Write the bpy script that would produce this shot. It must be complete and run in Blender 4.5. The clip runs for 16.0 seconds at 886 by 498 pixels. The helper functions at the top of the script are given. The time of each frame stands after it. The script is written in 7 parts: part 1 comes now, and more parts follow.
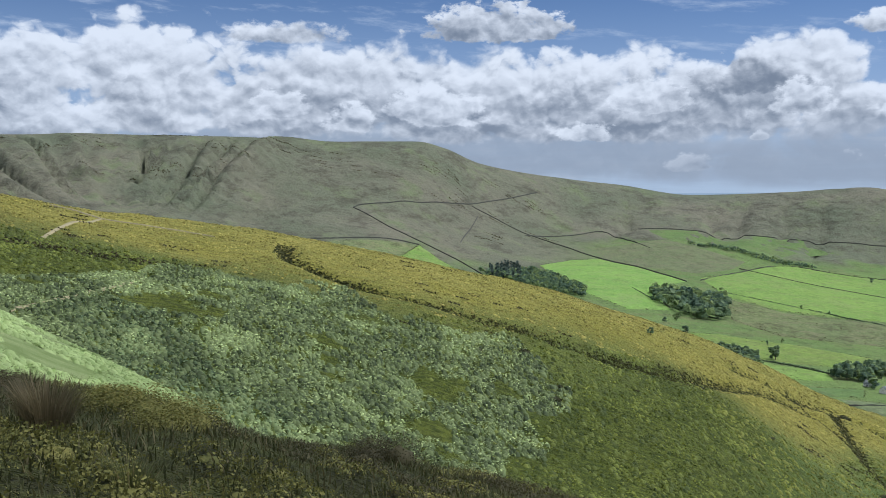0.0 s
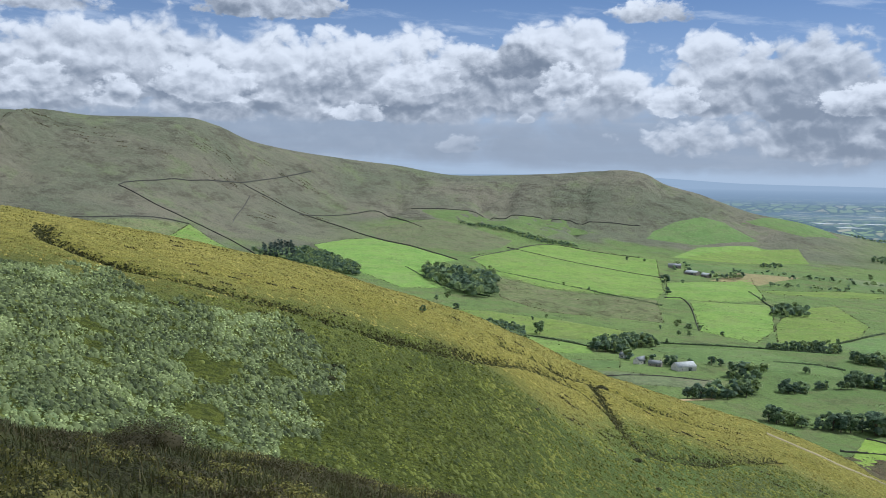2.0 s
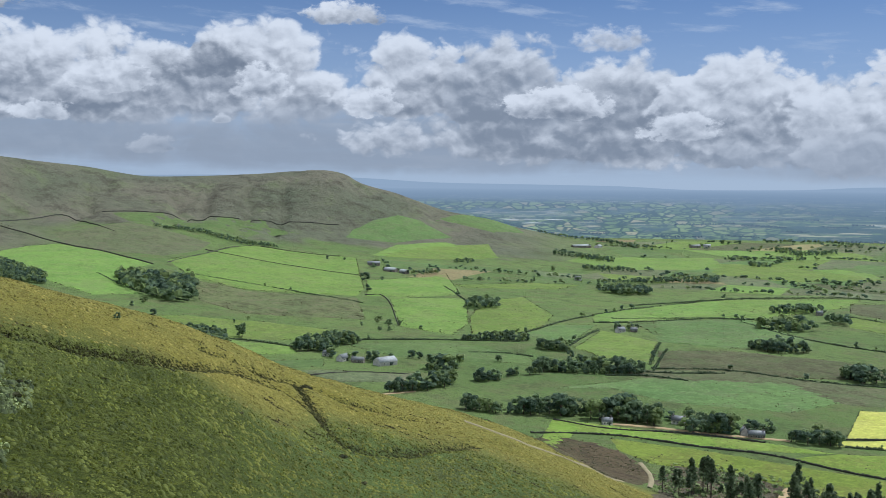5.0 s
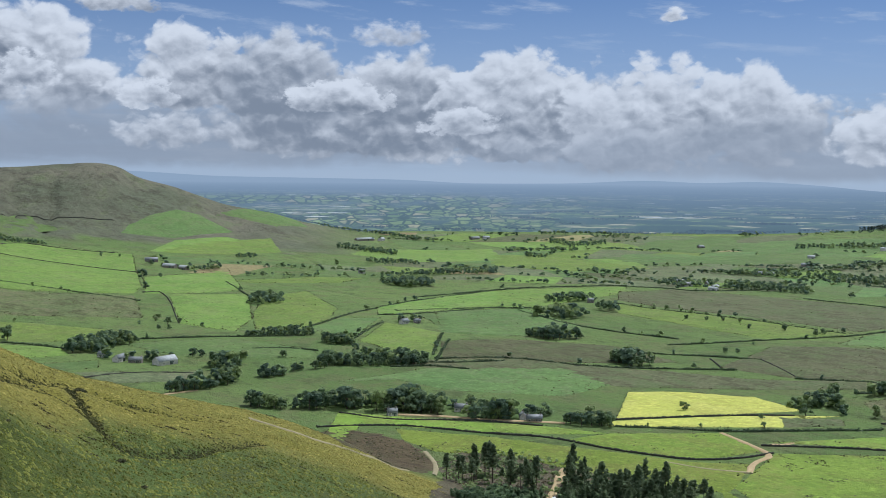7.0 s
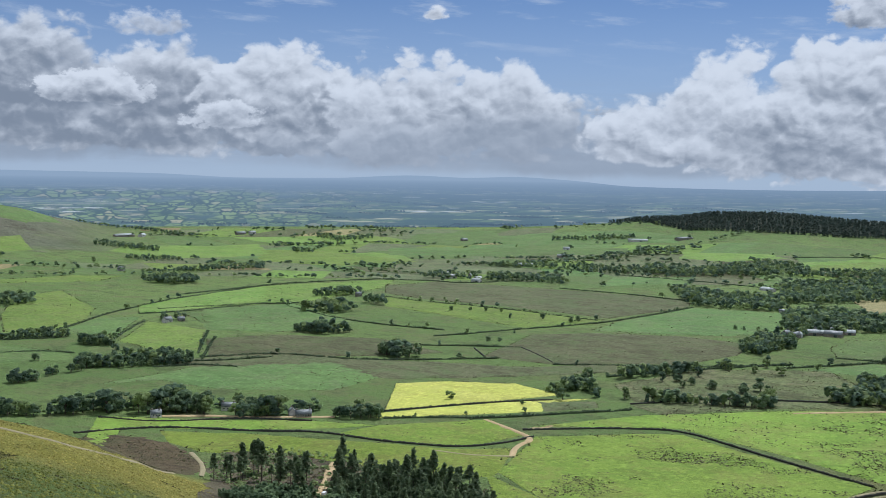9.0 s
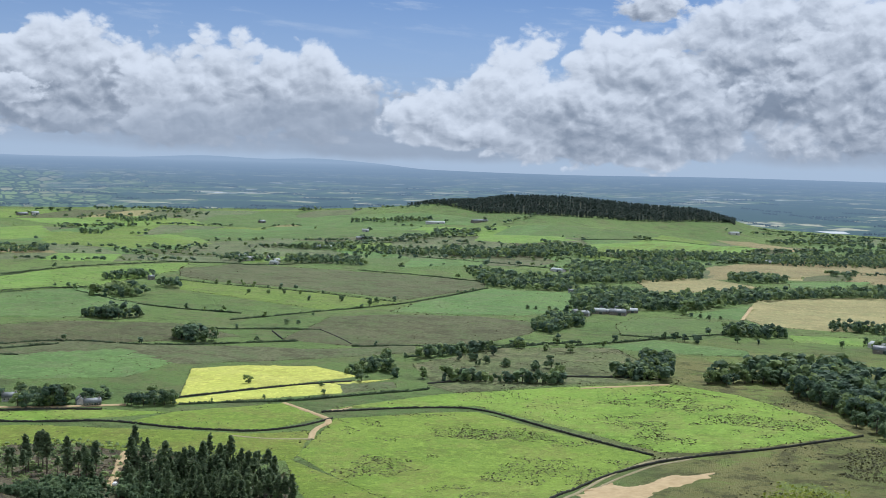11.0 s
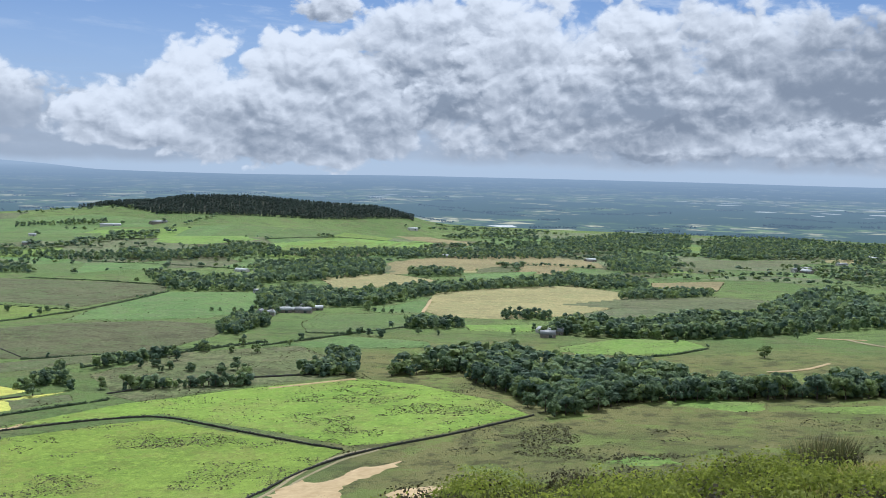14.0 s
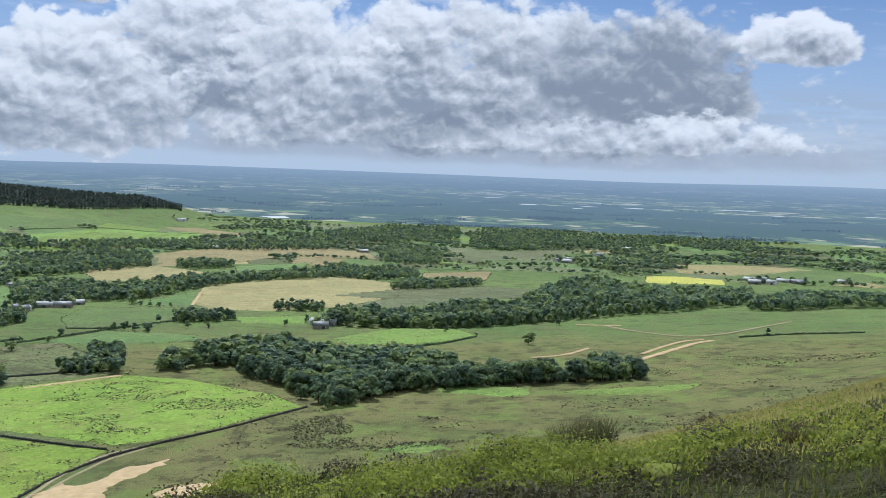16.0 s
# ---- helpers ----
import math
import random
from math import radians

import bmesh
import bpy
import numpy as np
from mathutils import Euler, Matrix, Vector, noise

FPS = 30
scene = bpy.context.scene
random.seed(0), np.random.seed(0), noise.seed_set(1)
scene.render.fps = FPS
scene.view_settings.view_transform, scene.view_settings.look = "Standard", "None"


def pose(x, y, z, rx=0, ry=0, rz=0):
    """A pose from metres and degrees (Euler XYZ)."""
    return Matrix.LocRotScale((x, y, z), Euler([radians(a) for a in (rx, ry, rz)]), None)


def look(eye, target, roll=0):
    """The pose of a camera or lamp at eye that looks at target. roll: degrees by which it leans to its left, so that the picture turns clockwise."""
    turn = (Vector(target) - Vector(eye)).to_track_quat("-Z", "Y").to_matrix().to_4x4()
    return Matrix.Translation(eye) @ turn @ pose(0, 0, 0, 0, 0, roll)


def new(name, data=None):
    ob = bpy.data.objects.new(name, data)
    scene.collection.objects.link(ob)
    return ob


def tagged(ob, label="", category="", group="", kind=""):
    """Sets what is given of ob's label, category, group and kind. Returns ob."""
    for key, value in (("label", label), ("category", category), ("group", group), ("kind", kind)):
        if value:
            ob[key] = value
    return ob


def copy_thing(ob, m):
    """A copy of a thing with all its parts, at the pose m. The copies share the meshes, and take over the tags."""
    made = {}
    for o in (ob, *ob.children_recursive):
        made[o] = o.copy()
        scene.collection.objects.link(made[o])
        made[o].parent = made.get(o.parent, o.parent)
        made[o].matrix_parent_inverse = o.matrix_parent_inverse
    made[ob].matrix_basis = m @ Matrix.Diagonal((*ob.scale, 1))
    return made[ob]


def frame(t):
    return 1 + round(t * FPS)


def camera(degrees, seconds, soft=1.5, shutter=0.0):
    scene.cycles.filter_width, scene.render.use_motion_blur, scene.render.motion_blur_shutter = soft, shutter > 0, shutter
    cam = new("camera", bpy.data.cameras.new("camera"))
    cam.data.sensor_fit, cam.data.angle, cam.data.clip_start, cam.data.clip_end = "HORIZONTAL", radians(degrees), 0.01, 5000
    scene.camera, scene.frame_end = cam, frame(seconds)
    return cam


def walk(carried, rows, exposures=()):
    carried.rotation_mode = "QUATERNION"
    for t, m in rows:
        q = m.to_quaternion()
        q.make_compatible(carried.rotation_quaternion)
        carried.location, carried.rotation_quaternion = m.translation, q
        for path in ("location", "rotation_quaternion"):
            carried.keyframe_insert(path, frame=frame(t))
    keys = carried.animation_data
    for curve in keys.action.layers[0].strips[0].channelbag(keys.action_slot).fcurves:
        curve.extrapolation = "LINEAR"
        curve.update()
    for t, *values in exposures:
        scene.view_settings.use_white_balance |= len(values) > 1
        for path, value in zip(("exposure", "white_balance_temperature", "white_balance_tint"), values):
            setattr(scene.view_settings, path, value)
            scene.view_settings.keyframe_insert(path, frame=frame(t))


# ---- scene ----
# ---- camera and walk ----
EYE_Z = 200.0
cam = camera(45.5, 16.0, 0.65)
# seconds, heading clockwise from +y, pitch, lean to the left (degrees)
ROWS = [
    (0.0, -0.00, -2.76, 0.43),
    (0.5, 3.05, -3.11, 0.73),
    (1.0, 6.20, -3.44, 0.97),
    (1.5, 9.26, -3.61, 0.98),
    (2.0, 12.24, -3.73, 1.02),
    (2.5, 15.04, -3.79, 0.97),
    (3.0, 17.75, -3.81, 0.94),
    (3.5, 20.44, -3.81, 0.86),
    (4.0, 23.07, -3.80, 0.84),
    (4.2, 24.13, -3.76, 0.89),
    (6.3, 35.69, -3.61, 0.35),
    (6.5, 36.89, -3.71, 0.61),
    (7.0, 40.12, -3.76, 0.52),
    (7.5, 43.42, -3.81, 0.53),
    (8.0, 46.69, -3.83, 0.54),
    (8.5, 49.82, -3.85, 0.62),
    (9.0, 52.71, -3.93, 0.73),
    (9.2, 53.83, -3.93, 1.04),
    (11.3, 65.33, -4.80, 1.55),
    (11.5, 66.49, -4.84, 1.59),
    (12.0, 69.43, -4.88, 1.67),
    (12.5, 72.46, -4.82, 1.59),
    (13.0, 75.25, -4.64, 1.45),
    (13.5, 77.97, -4.46, 1.31),
    (14.0, 80.69, -4.34, 1.29),
    (14.5, 83.58, -4.31, 1.45),
    (15.0, 86.69, -4.34, 1.74),
    (15.5, 89.86, -4.40, 1.93),
    (16.0, 93.01, -4.46, 2.12),
]


def eye_row(t, az, pitch, lean):
    a, p = radians(az), radians(pitch)
    eye = Vector((0.04 * math.sin(a), 0.04 * math.cos(a), EYE_Z))
    way = Vector((math.sin(a) * math.cos(p), math.cos(a) * math.cos(p), math.sin(p)))
    return t, look(eye, eye + way, lean)


walk(cam, [eye_row(*row) for row in ROWS], [(0.0, 0.08, 5620, 10), (2.0, 0.08, 5620, 10), (4.0, 0.0, 5620, 10), (6.5, -0.13, 5620, 10), (9.0, -0.10, 5620, 10), (13.0, 0.10, 5620, 10), (16.0, 0.15, 5620, 10)])

# ---- world, sun, exposure ----
SUN_AZ, SUN_EL = 78.0, 54.0
world = bpy.data.worlds.new("sky")
scene.world = world
world.use_nodes = True
WT = world.node_tree
WT.nodes.clear()


def wn(kind, *ins):
    """A node of the sky with its inputs in order: numbers, colours or sockets."""
    n = WT.nodes.new(kind)
    for i, v in enumerate(ins):
        if v is None:
            continue
        if hasattr(v, "is_output"):
            WT.links.new(v, n.inputs[i])
        else:
            n.inputs[i].default_value = v
    return n


def wm(op, a, b=None, c=None, clamp=False):
    n = wn("ShaderNodeMath", a, b, c)
    n.operation, n.use_clamp = op, clamp
    return n.outputs[0]


def smooth(v, lo, hi):
    n = wn("ShaderNodeMapRange", v, lo, hi, 0.0, 1.0)
    n.interpolation_type = "SMOOTHSTEP"
    return n.outputs[0]


def mix(fac, a, b):
    n = WT.nodes.new("ShaderNodeMix")
    n.data_type = "RGBA"
    for i, v in ((0, fac), (6, a), (7, b)):
        if hasattr(v, "is_output"):
            WT.links.new(v, n.inputs[i])
        else:
            n.inputs[i].default_value = v
    return n.outputs[2]


sky = wn("ShaderNodeTexSky")
sky.sky_type = "NISHITA"
sky.sun_disc = False
sky.sun_elevation, sky.sun_rotation = radians(SUN_EL), radians(SUN_AZ)
sky.altitude, sky.air_density, sky.dust_density, sky.ozone_density = 2500, 0.75, 0.1, 3.0

# cumulus clouds, the farther first: heading, height of the flat base, half width, height over the base (degrees),
# how bright the body is, softness of the edge
CLOUDS_EAST = [
    (-0.5, 2.10, 23.9, 3.99, 0.30, 0.90),
    (6.0, 4.30, 30.0, 4.00, 0.62, 0.45),
    (-15.1, 4.85, 6.2, 4.87, 0.85, 0.30),
    (-21.9, 4.02, 3.9, 4.51, 0.75, 0.35),
    (-7.3, 5.07, 6.4, 3.12, 0.80, 0.35),
    (-8.6, 8.40, 4.7, 1.12, 0.75, 0.50),
    (2.7, 8.88, 4.8, 2.08, 0.55, 0.20),
    (6.6, 4.92, 7.3, 3.39, 0.80, 0.35),
    (17.0, 4.91, 7.8, 3.94, 0.70, 0.30),
    (15.6, 6.22, 3.4, 1.77, 0.30, 0.50),
    (-0.5, 4.38, 3.4, 1.85, 0.90, 0.25),
    (-4.9, 3.83, 2.0, 1.45, 0.90, 0.30),
    (7.6, 3.32, 2.2, 1.13, 0.95, 0.25),
    (13.1, 1.75, 1.6, 0.99, 0.70, 0.45),
    (16.6, 3.25, 0.8, 0.51, 0.95, 0.30),
    (22.5, 8.89, 1.8, 1.00, 0.80, 0.40),
    (-8.9, 4.64, 2.1, 1.31, 0.90, 0.30),
    (-20.3, 2.82, 3.5, 2.74, 0.55, 0.60),
]
CLOUDS_SOUTH = [
    (26.9, 1.54, 20.2, 3.56, 0.18, 0.90),
    (43.0, 2.30, 21.0, 4.30, 0.50, 0.30),
    (10.9, 5.09, 2.7, 1.93, 0.85, 0.25),
    (15.6, 5.98, 3.3, 2.07, 0.35, 0.40),
    (18.7, 4.82, 2.1, 1.91, 0.85, 0.30),
    (23.1, 8.67, 2.9, 1.25, 0.80, 0.40),
    (26.0, 4.54, 4.2, 3.56, 0.75, 0.25),
    (31.8, 3.79, 3.7, 4.36, 0.30, 0.30),
    (24.4, 3.98, 2.0, 1.76, 0.90, 0.25),
    (39.0, 3.17, 4.9, 3.99, 0.50, 0.30),
    (34.5, 3.95, 3.7, 1.66, 0.90, 0.20),
    (37.2, 7.35, 2.8, 1.29, 0.85, 0.60),
    (40.8, 2.65, 2.5, 1.25, 0.85, 0.30),
    (44.2, 2.97, 6.0, 4.07, 0.70, 0.25),
    (52.6, 1.92, 7.3, 4.85, 0.72, 0.25),
    (40.9, 2.73, 2.7, 1.46, 0.90, 0.25),
]
CLOUDS_WEST = [
    (96.0, 0.90, 26.0, 2.90, 0.45, 0.90),
    (94.0, 2.60, 19.0, 6.60, 0.50, 0.35),
    (95.0, 1.50, 21.0, 1.90, 0.80, 0.55),
    (60.0, 0.87, 22.2, 2.91, 0.30, 0.90),
    (52.2, 8.48, 1.1, 0.73, 0.90, 0.40),
    (61.3, 3.44, 1.3, 0.59, 0.70, 0.50),
    (63.8, 1.66, 4.3, 2.87, 0.85, 0.30),
    (70.4, 2.13, 6.5, 5.89, 0.78, 0.25),
    (74.3, 8.00, 2.6, 1.77, 0.80, 0.40),
    (72.5, 1.87, 8.2, 6.15, 0.72, 0.25),
    (80.3, 3.65, 7.4, 6.65, 0.60, 0.30),
    (88.8, 3.42, 8.2, 7.07, 0.65, 0.35),
    (78.0, 3.41, 5.0, 2.09, 0.25, 0.50),
    (89.4, 3.24, 4.3, 2.64, 0.22, 0.50),
    (73.0, 2.37, 7.8, 3.90, 0.62, 0.35),
    (93.1, 3.52, 7.5, 6.60, 0.55, 0.40),
    (103.7, 4.31, 7.4, 5.04, 0.20, 0.35),
    (90.2, 3.23, 3.5, 1.98, 0.20, 0.50),
    (89.1, 5.79, 2.1, 1.25, 0.95, 0.30),
    (107.1, 1.64, 6.2, 2.03, 0.75, 0.50),
    (110.8, 6.47, 3.2, 2.77, 0.85, 0.25),
]
spot = wn("ShaderNodeTexCoord").outputs["Generated"]
sep = wn("ShaderNodeSeparateXYZ", spot)
AZ = wm("MULTIPLY", wm("ARCTAN2", sep.outputs[0], sep.outputs[1]), 57.29578)
EL = wm("MULTIPLY", wm("ARCSINE", sep.outputs[2]), 57.29578)


def noise_at(p, scale, detail, rough=0.5, lacunarity=2.0):
    n = wn("ShaderNodeTexNoise", p, None, scale, detail, rough, lacunarity)
    return wm("SUBTRACT", n.outputs[0], 0.5)


def heads(p, scale, weight):
    """Rounded heads of rising cloud."""
    n = WT.nodes.new("ShaderNodeTexVoronoi")
    n.feature = "SMOOTH_F1"
    WT.links.new(p, n.inputs["Vector"])
    n.inputs["Scale"].default_value = scale
    n.inputs["Smoothness"].default_value = 0.35
    d = n.outputs["Distance"]
    return wm("MULTIPLY", wm("SUBTRACT", 0.28, wm("MULTIPLY", d, d)), weight)


def billow(az, el):
    """Billowing relief of the clouds at a heading and height, about -1 to 1."""
    p = wn("ShaderNodeCombineXYZ", az, wm("MULTIPLY", el, 1.35), 3.7).outputs[0]
    shift = wn("ShaderNodeVectorMath", wn("ShaderNodeTexNoise", p, None, 0.55, 4.0, 0.55).outputs["Color"], (0.5, 0.5, 0.5))
    shift.operation = "SUBTRACT"
    bent = wn("ShaderNodeVectorMath", shift.outputs[0], (1.5, 1.5, 1.5), p)
    bent.operation = "MULTIPLY_ADD"
    v = bent.outputs[0]
    lumps = wm("ADD", heads(v, 0.33, 0.95), wm("ADD", heads(v, 0.85, 0.55), heads(v, 2.1, 0.26)))
    return wm("ADD", lumps, wm("ADD", wm("MULTIPLY", noise_at(p, 0.20, 2.0), 1.0), wm("MULTIPLY", noise_at(v, 1.1, 6.0, 0.58), 0.62)))


relief = billow(AZ, EL)
toward = billow(wm("ADD", AZ, 0.16), wm("ADD", EL, 0.42))
# lit where the relief falls away towards the sun above, and a broad change of tone
light = wm("MULTIPLY", wm("SUBTRACT", relief, toward), 0.85)
broad = noise_at(wn("ShaderNodeCombineXYZ", AZ, wm("MULTIPLY", EL, 2.0), 21.0).outputs[0], 0.16, 3.0)
light = wm("ADD", light, wm("MULTIPLY", broad, 0.55))

clear = wn("ShaderNodeVectorMath", sky.outputs[0])
clear.operation = "SCALE"
clear.inputs["Scale"].default_value = 0.075
veil = mix(wm("MULTIPLY", smooth(EL, 12.5, 1.0), 0.8), clear.outputs[0], (0.385, 0.455, 0.55, 1))
veil = mix(wm("MULTIPLY", smooth(EL, 4.5, 0.3), 0.75), veil, (0.435, 0.505, 0.585, 1))
# thin high streaks, and the grey layered air under the clouds
wisps = noise_at(wn("ShaderNodeCombineXYZ", wm("MULTIPLY", wm("ADD", AZ, wm("MULTIPLY", EL, 1.6)), 0.25), wm("MULTIPLY", EL, 1.2), 8.0).outputs[0], 0.9, 7.0, 0.62)
veil = mix(wm("MULTIPLY", wm("MULTIPLY", smooth(EL, 5.0, 9.0), smooth(wisps, 0.02, 0.24)), 0.55), veil, (0.56, 0.61, 0.68, 1))
streaks = noise_at(wn("ShaderNodeCombineXYZ", wm("MULTIPLY", AZ, 0.16), wm("MULTIPLY", EL, 1.5), 5.0).outputs[0], 0.8, 6.0, 0.58)
under = wm("MULTIPLY", smooth(EL, 0.1, 1.3), smooth(EL, 5.5, 3.0))
veil = mix(wm("MULTIPLY", under, wm("MULTIPLY", smooth(streaks, 0.08, -0.10), 0.75)), veil, (0.36, 0.415, 0.49, 1))
veil = mix(wm("MULTIPLY", under, wm("MULTIPLY", smooth(streaks, 0.06, 0.22), 0.7)), veil, (0.56, 0.60, 0.645, 1))

WHITE, GREY = (0.77, 0.775, 0.78, 1), (0.200, 0.228, 0.272, 1)
puff = wm("MULTIPLY", relief, 0.85)
fine = wm("ADD", wm("MULTIPLY", relief, 0.5), wm("MULTIPLY", noise_at(wn("ShaderNodeCombineXYZ", AZ, wm("MULTIPLY", EL, 1.6), 33.0).outputs[0], 1.0, 6.0, 0.6), 1.7))
layer_puff = wm("MULTIPLY", relief, 0.35)
for a, e, wide, tall, bright, soft in CLOUDS_EAST + CLOUDS_SOUTH + CLOUDS_WEST:
    u = wm("MULTIPLY_ADD", AZ, 1 / wide, -a / wide)
    v = wm("MULTIPLY_ADD", EL, 1 / tall, -e / tall)
    under_base = wm("MAXIMUM", v, wm("MULTIPLY", v, -2.8))
    q = wm("MULTIPLY_ADD", u, u, wm("MULTIPLY", under_base, under_base))
    small = tall < 2.2
    thick = wm("SUBTRACT", wm("ADD", layer_puff if soft > 0.8 else fine if small else puff, (0.62 if tall < 1.3 else 0.72) if small else 0.95), q)
    cover = smooth(thick, 0.0, 0.12 + soft * 0.75)
    # white rims and crowns, grey bodies and bases
    tone = wm("MULTIPLY_ADD", v, 0.5 if soft < 0.8 else 0.15, wm("ADD", wm("MULTIPLY", light, 0.25) if soft > 0.8 else light, min(bright, 0.85) * 0.8 - 0.38))
    tone = wm("MULTIPLY_ADD", smooth(thick, 0.8, 0.0), 0.26, tone)
    body = mix(smooth(tone, -0.28, 0.92), GREY, WHITE)
    low = min(0.75, max(0.0, (5.5 - e) * 0.09))
    if low > 0:
        body = mix(low, body, (0.50, 0.545, 0.60, 1)) if bright < 0.5 else mix(low * 0.5, body, (0.54, 0.585, 0.635, 1))
    veil = mix(wm("MULTIPLY", cover, 0.97 if soft < 0.55 else 0.8), veil, body)
# the sky overhead and behind is half clouded; unseen clouds that face the sun are brightened to fill shade
around = wm("MAXIMUM", wm("MULTIPLY", smooth(EL, 11.5, 18.0), 0.62), wm("MULTIPLY", smooth(wm("ABSOLUTE", wm("SUBTRACT", AZ, 46.0)), 74.0, 90.0), 0.62))
rest = smooth(wm("SUBTRACT", wm("ADD", relief, wm("MULTIPLY", around, 1.0)), 0.5), 0.0, 0.25)
away = smooth(wm("ABSOLUTE", wm("SUBTRACT", AZ, 46.0)), 85.0, 130.0)
body = mix(smooth(wm("ADD", light, 0.35), -0.28, 0.85), GREY, WHITE)
body = mix(wm("MULTIPLY", away, 0.9), body, (1.5, 1.5, 1.5, 1))
veil = mix(wm("MULTIPLY", rest, wm("GREATER_THAN", around, 0.02)), veil, body)
out = wn("ShaderNodeOutputWorld")
WT.links.new(wn("ShaderNodeBackground", veil, 1.0).outputs[0], out.inputs[0])

sun = new("sun", bpy.data.lights.new("sun", "SUN"))
sun.data.energy, sun.data.angle, sun.data.color = 4.5, radians(0.53), (1.0, 0.95, 0.87)
sa, se = radians(SUN_AZ), radians(SUN_EL)
sun.matrix_world = look((0, 0, 600), (-math.sin(sa) * math.cos(se), -math.cos(sa) * math.cos(se), 600 - math.sin(se)))


# ---- materials ----
class Nodes:
    """A material's node tree, written in short."""

    def __init__(self, name, rough=0.85, spec=0.2):
        self.mat = bpy.data.materials.new(name)
        self.mat.use_nodes = True
        self.tree = self.mat.node_tree
        self.bsdf = self.tree.nodes["Principled BSDF"]
        self.bsdf.inputs["Roughness"].default_value = rough
        self.bsdf.inputs["Specular IOR Level"].default_value = spec
        self.place = self.node("ShaderNodeNewGeometry").outputs["Position"]

    def node(self, kind):
        return self.tree.nodes.new(kind)

    def put(self, value, socket):
        if hasattr(value, "is_output"):
            self.tree.links.new(value, socket)
        else:
            socket.default_value = value

    def noise(self, scale, detail=4.0, rough=0.55, where=None, stretch=None):
        n = self.node("ShaderNodeTexNoise")
        src = where or self.place
        if stretch:
            m = self.node("ShaderNodeVectorMath")
            m.operation = "MULTIPLY"
            self.put(src, m.inputs[0])
            m.inputs[1].default_value = stretch
            src = m.outputs[0]
        self.put(src, n.inputs["Vector"])
        n.inputs["Scale"].default_value, n.inputs["Detail"].default_value, n.inputs["Roughness"].default_value = scale, detail, rough
        return n.outputs[0]

    def ramp(self, v, lo, hi, a=0.0, b=1.0):
        n = self.node("ShaderNodeMapRange")
        self.put(v, n.inputs[0])
        for k, x in ((1, lo), (2, hi), (3, a), (4, b)):
            n.inputs[k].default_value = x
        return n.outputs[0]

    def math(self, op, a, b=0.0):
        n = self.node("ShaderNodeMath")
        n.operation = op
        self.put(a, n.inputs[0])
        self.put(b, n.inputs[1])
        return n.outputs[0]

    def mix(self, fac, a, b):
        n = self.node("ShaderNodeMix")
        n.data_type = "RGBA"
        for i, v in ((0, fac), (6, a), (7, b)):
            if isinstance(v, tuple) and len(v) == 3:
                v = (*v, 1)
            self.put(v, n.inputs[i])
        return n.outputs[2]

    def attr(self, name):
        n = self.node("ShaderNodeAttribute")
        n.attribute_name = name
        return n.outputs["Fac"]

    def chance(self):
        return self.node("ShaderNodeObjectInfo").outputs["Random"]

    def island(self):
        return self.node("ShaderNodeNewGeometry").outputs["Random Per Island"]

    def done(self, colour, bump=None, strength=0.4, distance=0.1):
        if isinstance(colour, tuple) and len(colour) == 3:
            colour = (*colour, 1)
        self.put(colour, self.bsdf.inputs["Base Color"])
        if bump is not None:
            b = self.node("ShaderNodeBump")
            b.inputs["Strength"].default_value, b.inputs["Distance"].default_value = strength, distance
            self.put(bump, b.inputs["Height"])
            self.tree.links.new(b.outputs[0], self.bsdf.inputs["Normal"])
        return self.mat


def grass_field(name, dark, light, patch, bare=0.0):
    """Pasture: broad tone, grazed streaks and rushy specks."""
    n = Nodes(name, 0.9, 0.12)
    c = n.mix(n.ramp(n.noise(0.012, 4, 0.6), 0.40, 0.60), dark, light)
    c = n.mix(n.ramp(n.noise(0.028, 6, 0.72), 0.48, 0.58, 0, 0.6), c, patch)
    c = n.mix(n.ramp(n.noise(0.05, 7, 0.78, stretch=(1.0, 0.5, 1.0)), 0.50, 0.58, 0, min(0.95, 0.4 + bare * 1.6)), c, (0.64 * dark[0], 0.56 * dark[1], 0.62 * dark[2]))
    c = n.mix(n.ramp(n.noise(0.18, 6, 0.8), 0.52, 0.60, 0, 0.7), c, tuple(1.35 * x for x in light))
    c = n.mix(n.ramp(n.noise(0.30, 5, 0.8), 0.52, 0.60, 0, min(0.95, 0.4 + bare * 1.6)), c, tuple(0.5 * x for x in dark))
    c = n.mix(n.ramp(n.noise(0.9, 4, 0.75), 0.52, 0.64, 0, 0.4), c, tuple(0.65 * x for x in dark))
    shift = n.node("ShaderNodeHueSaturation")
    n.put(n.ramp(n.chance(), 0, 1, 0.488, 0.510), shift.inputs["Hue"])
    n.put(n.ramp(n.chance(), 0, 1, 0.86, 1.14), shift.inputs["Value"])
    n.put(c, shift.inputs["Color"])
    return n.done(shift.outputs[0], n.noise(0.55, 5, 0.75), 0.9, 0.9)


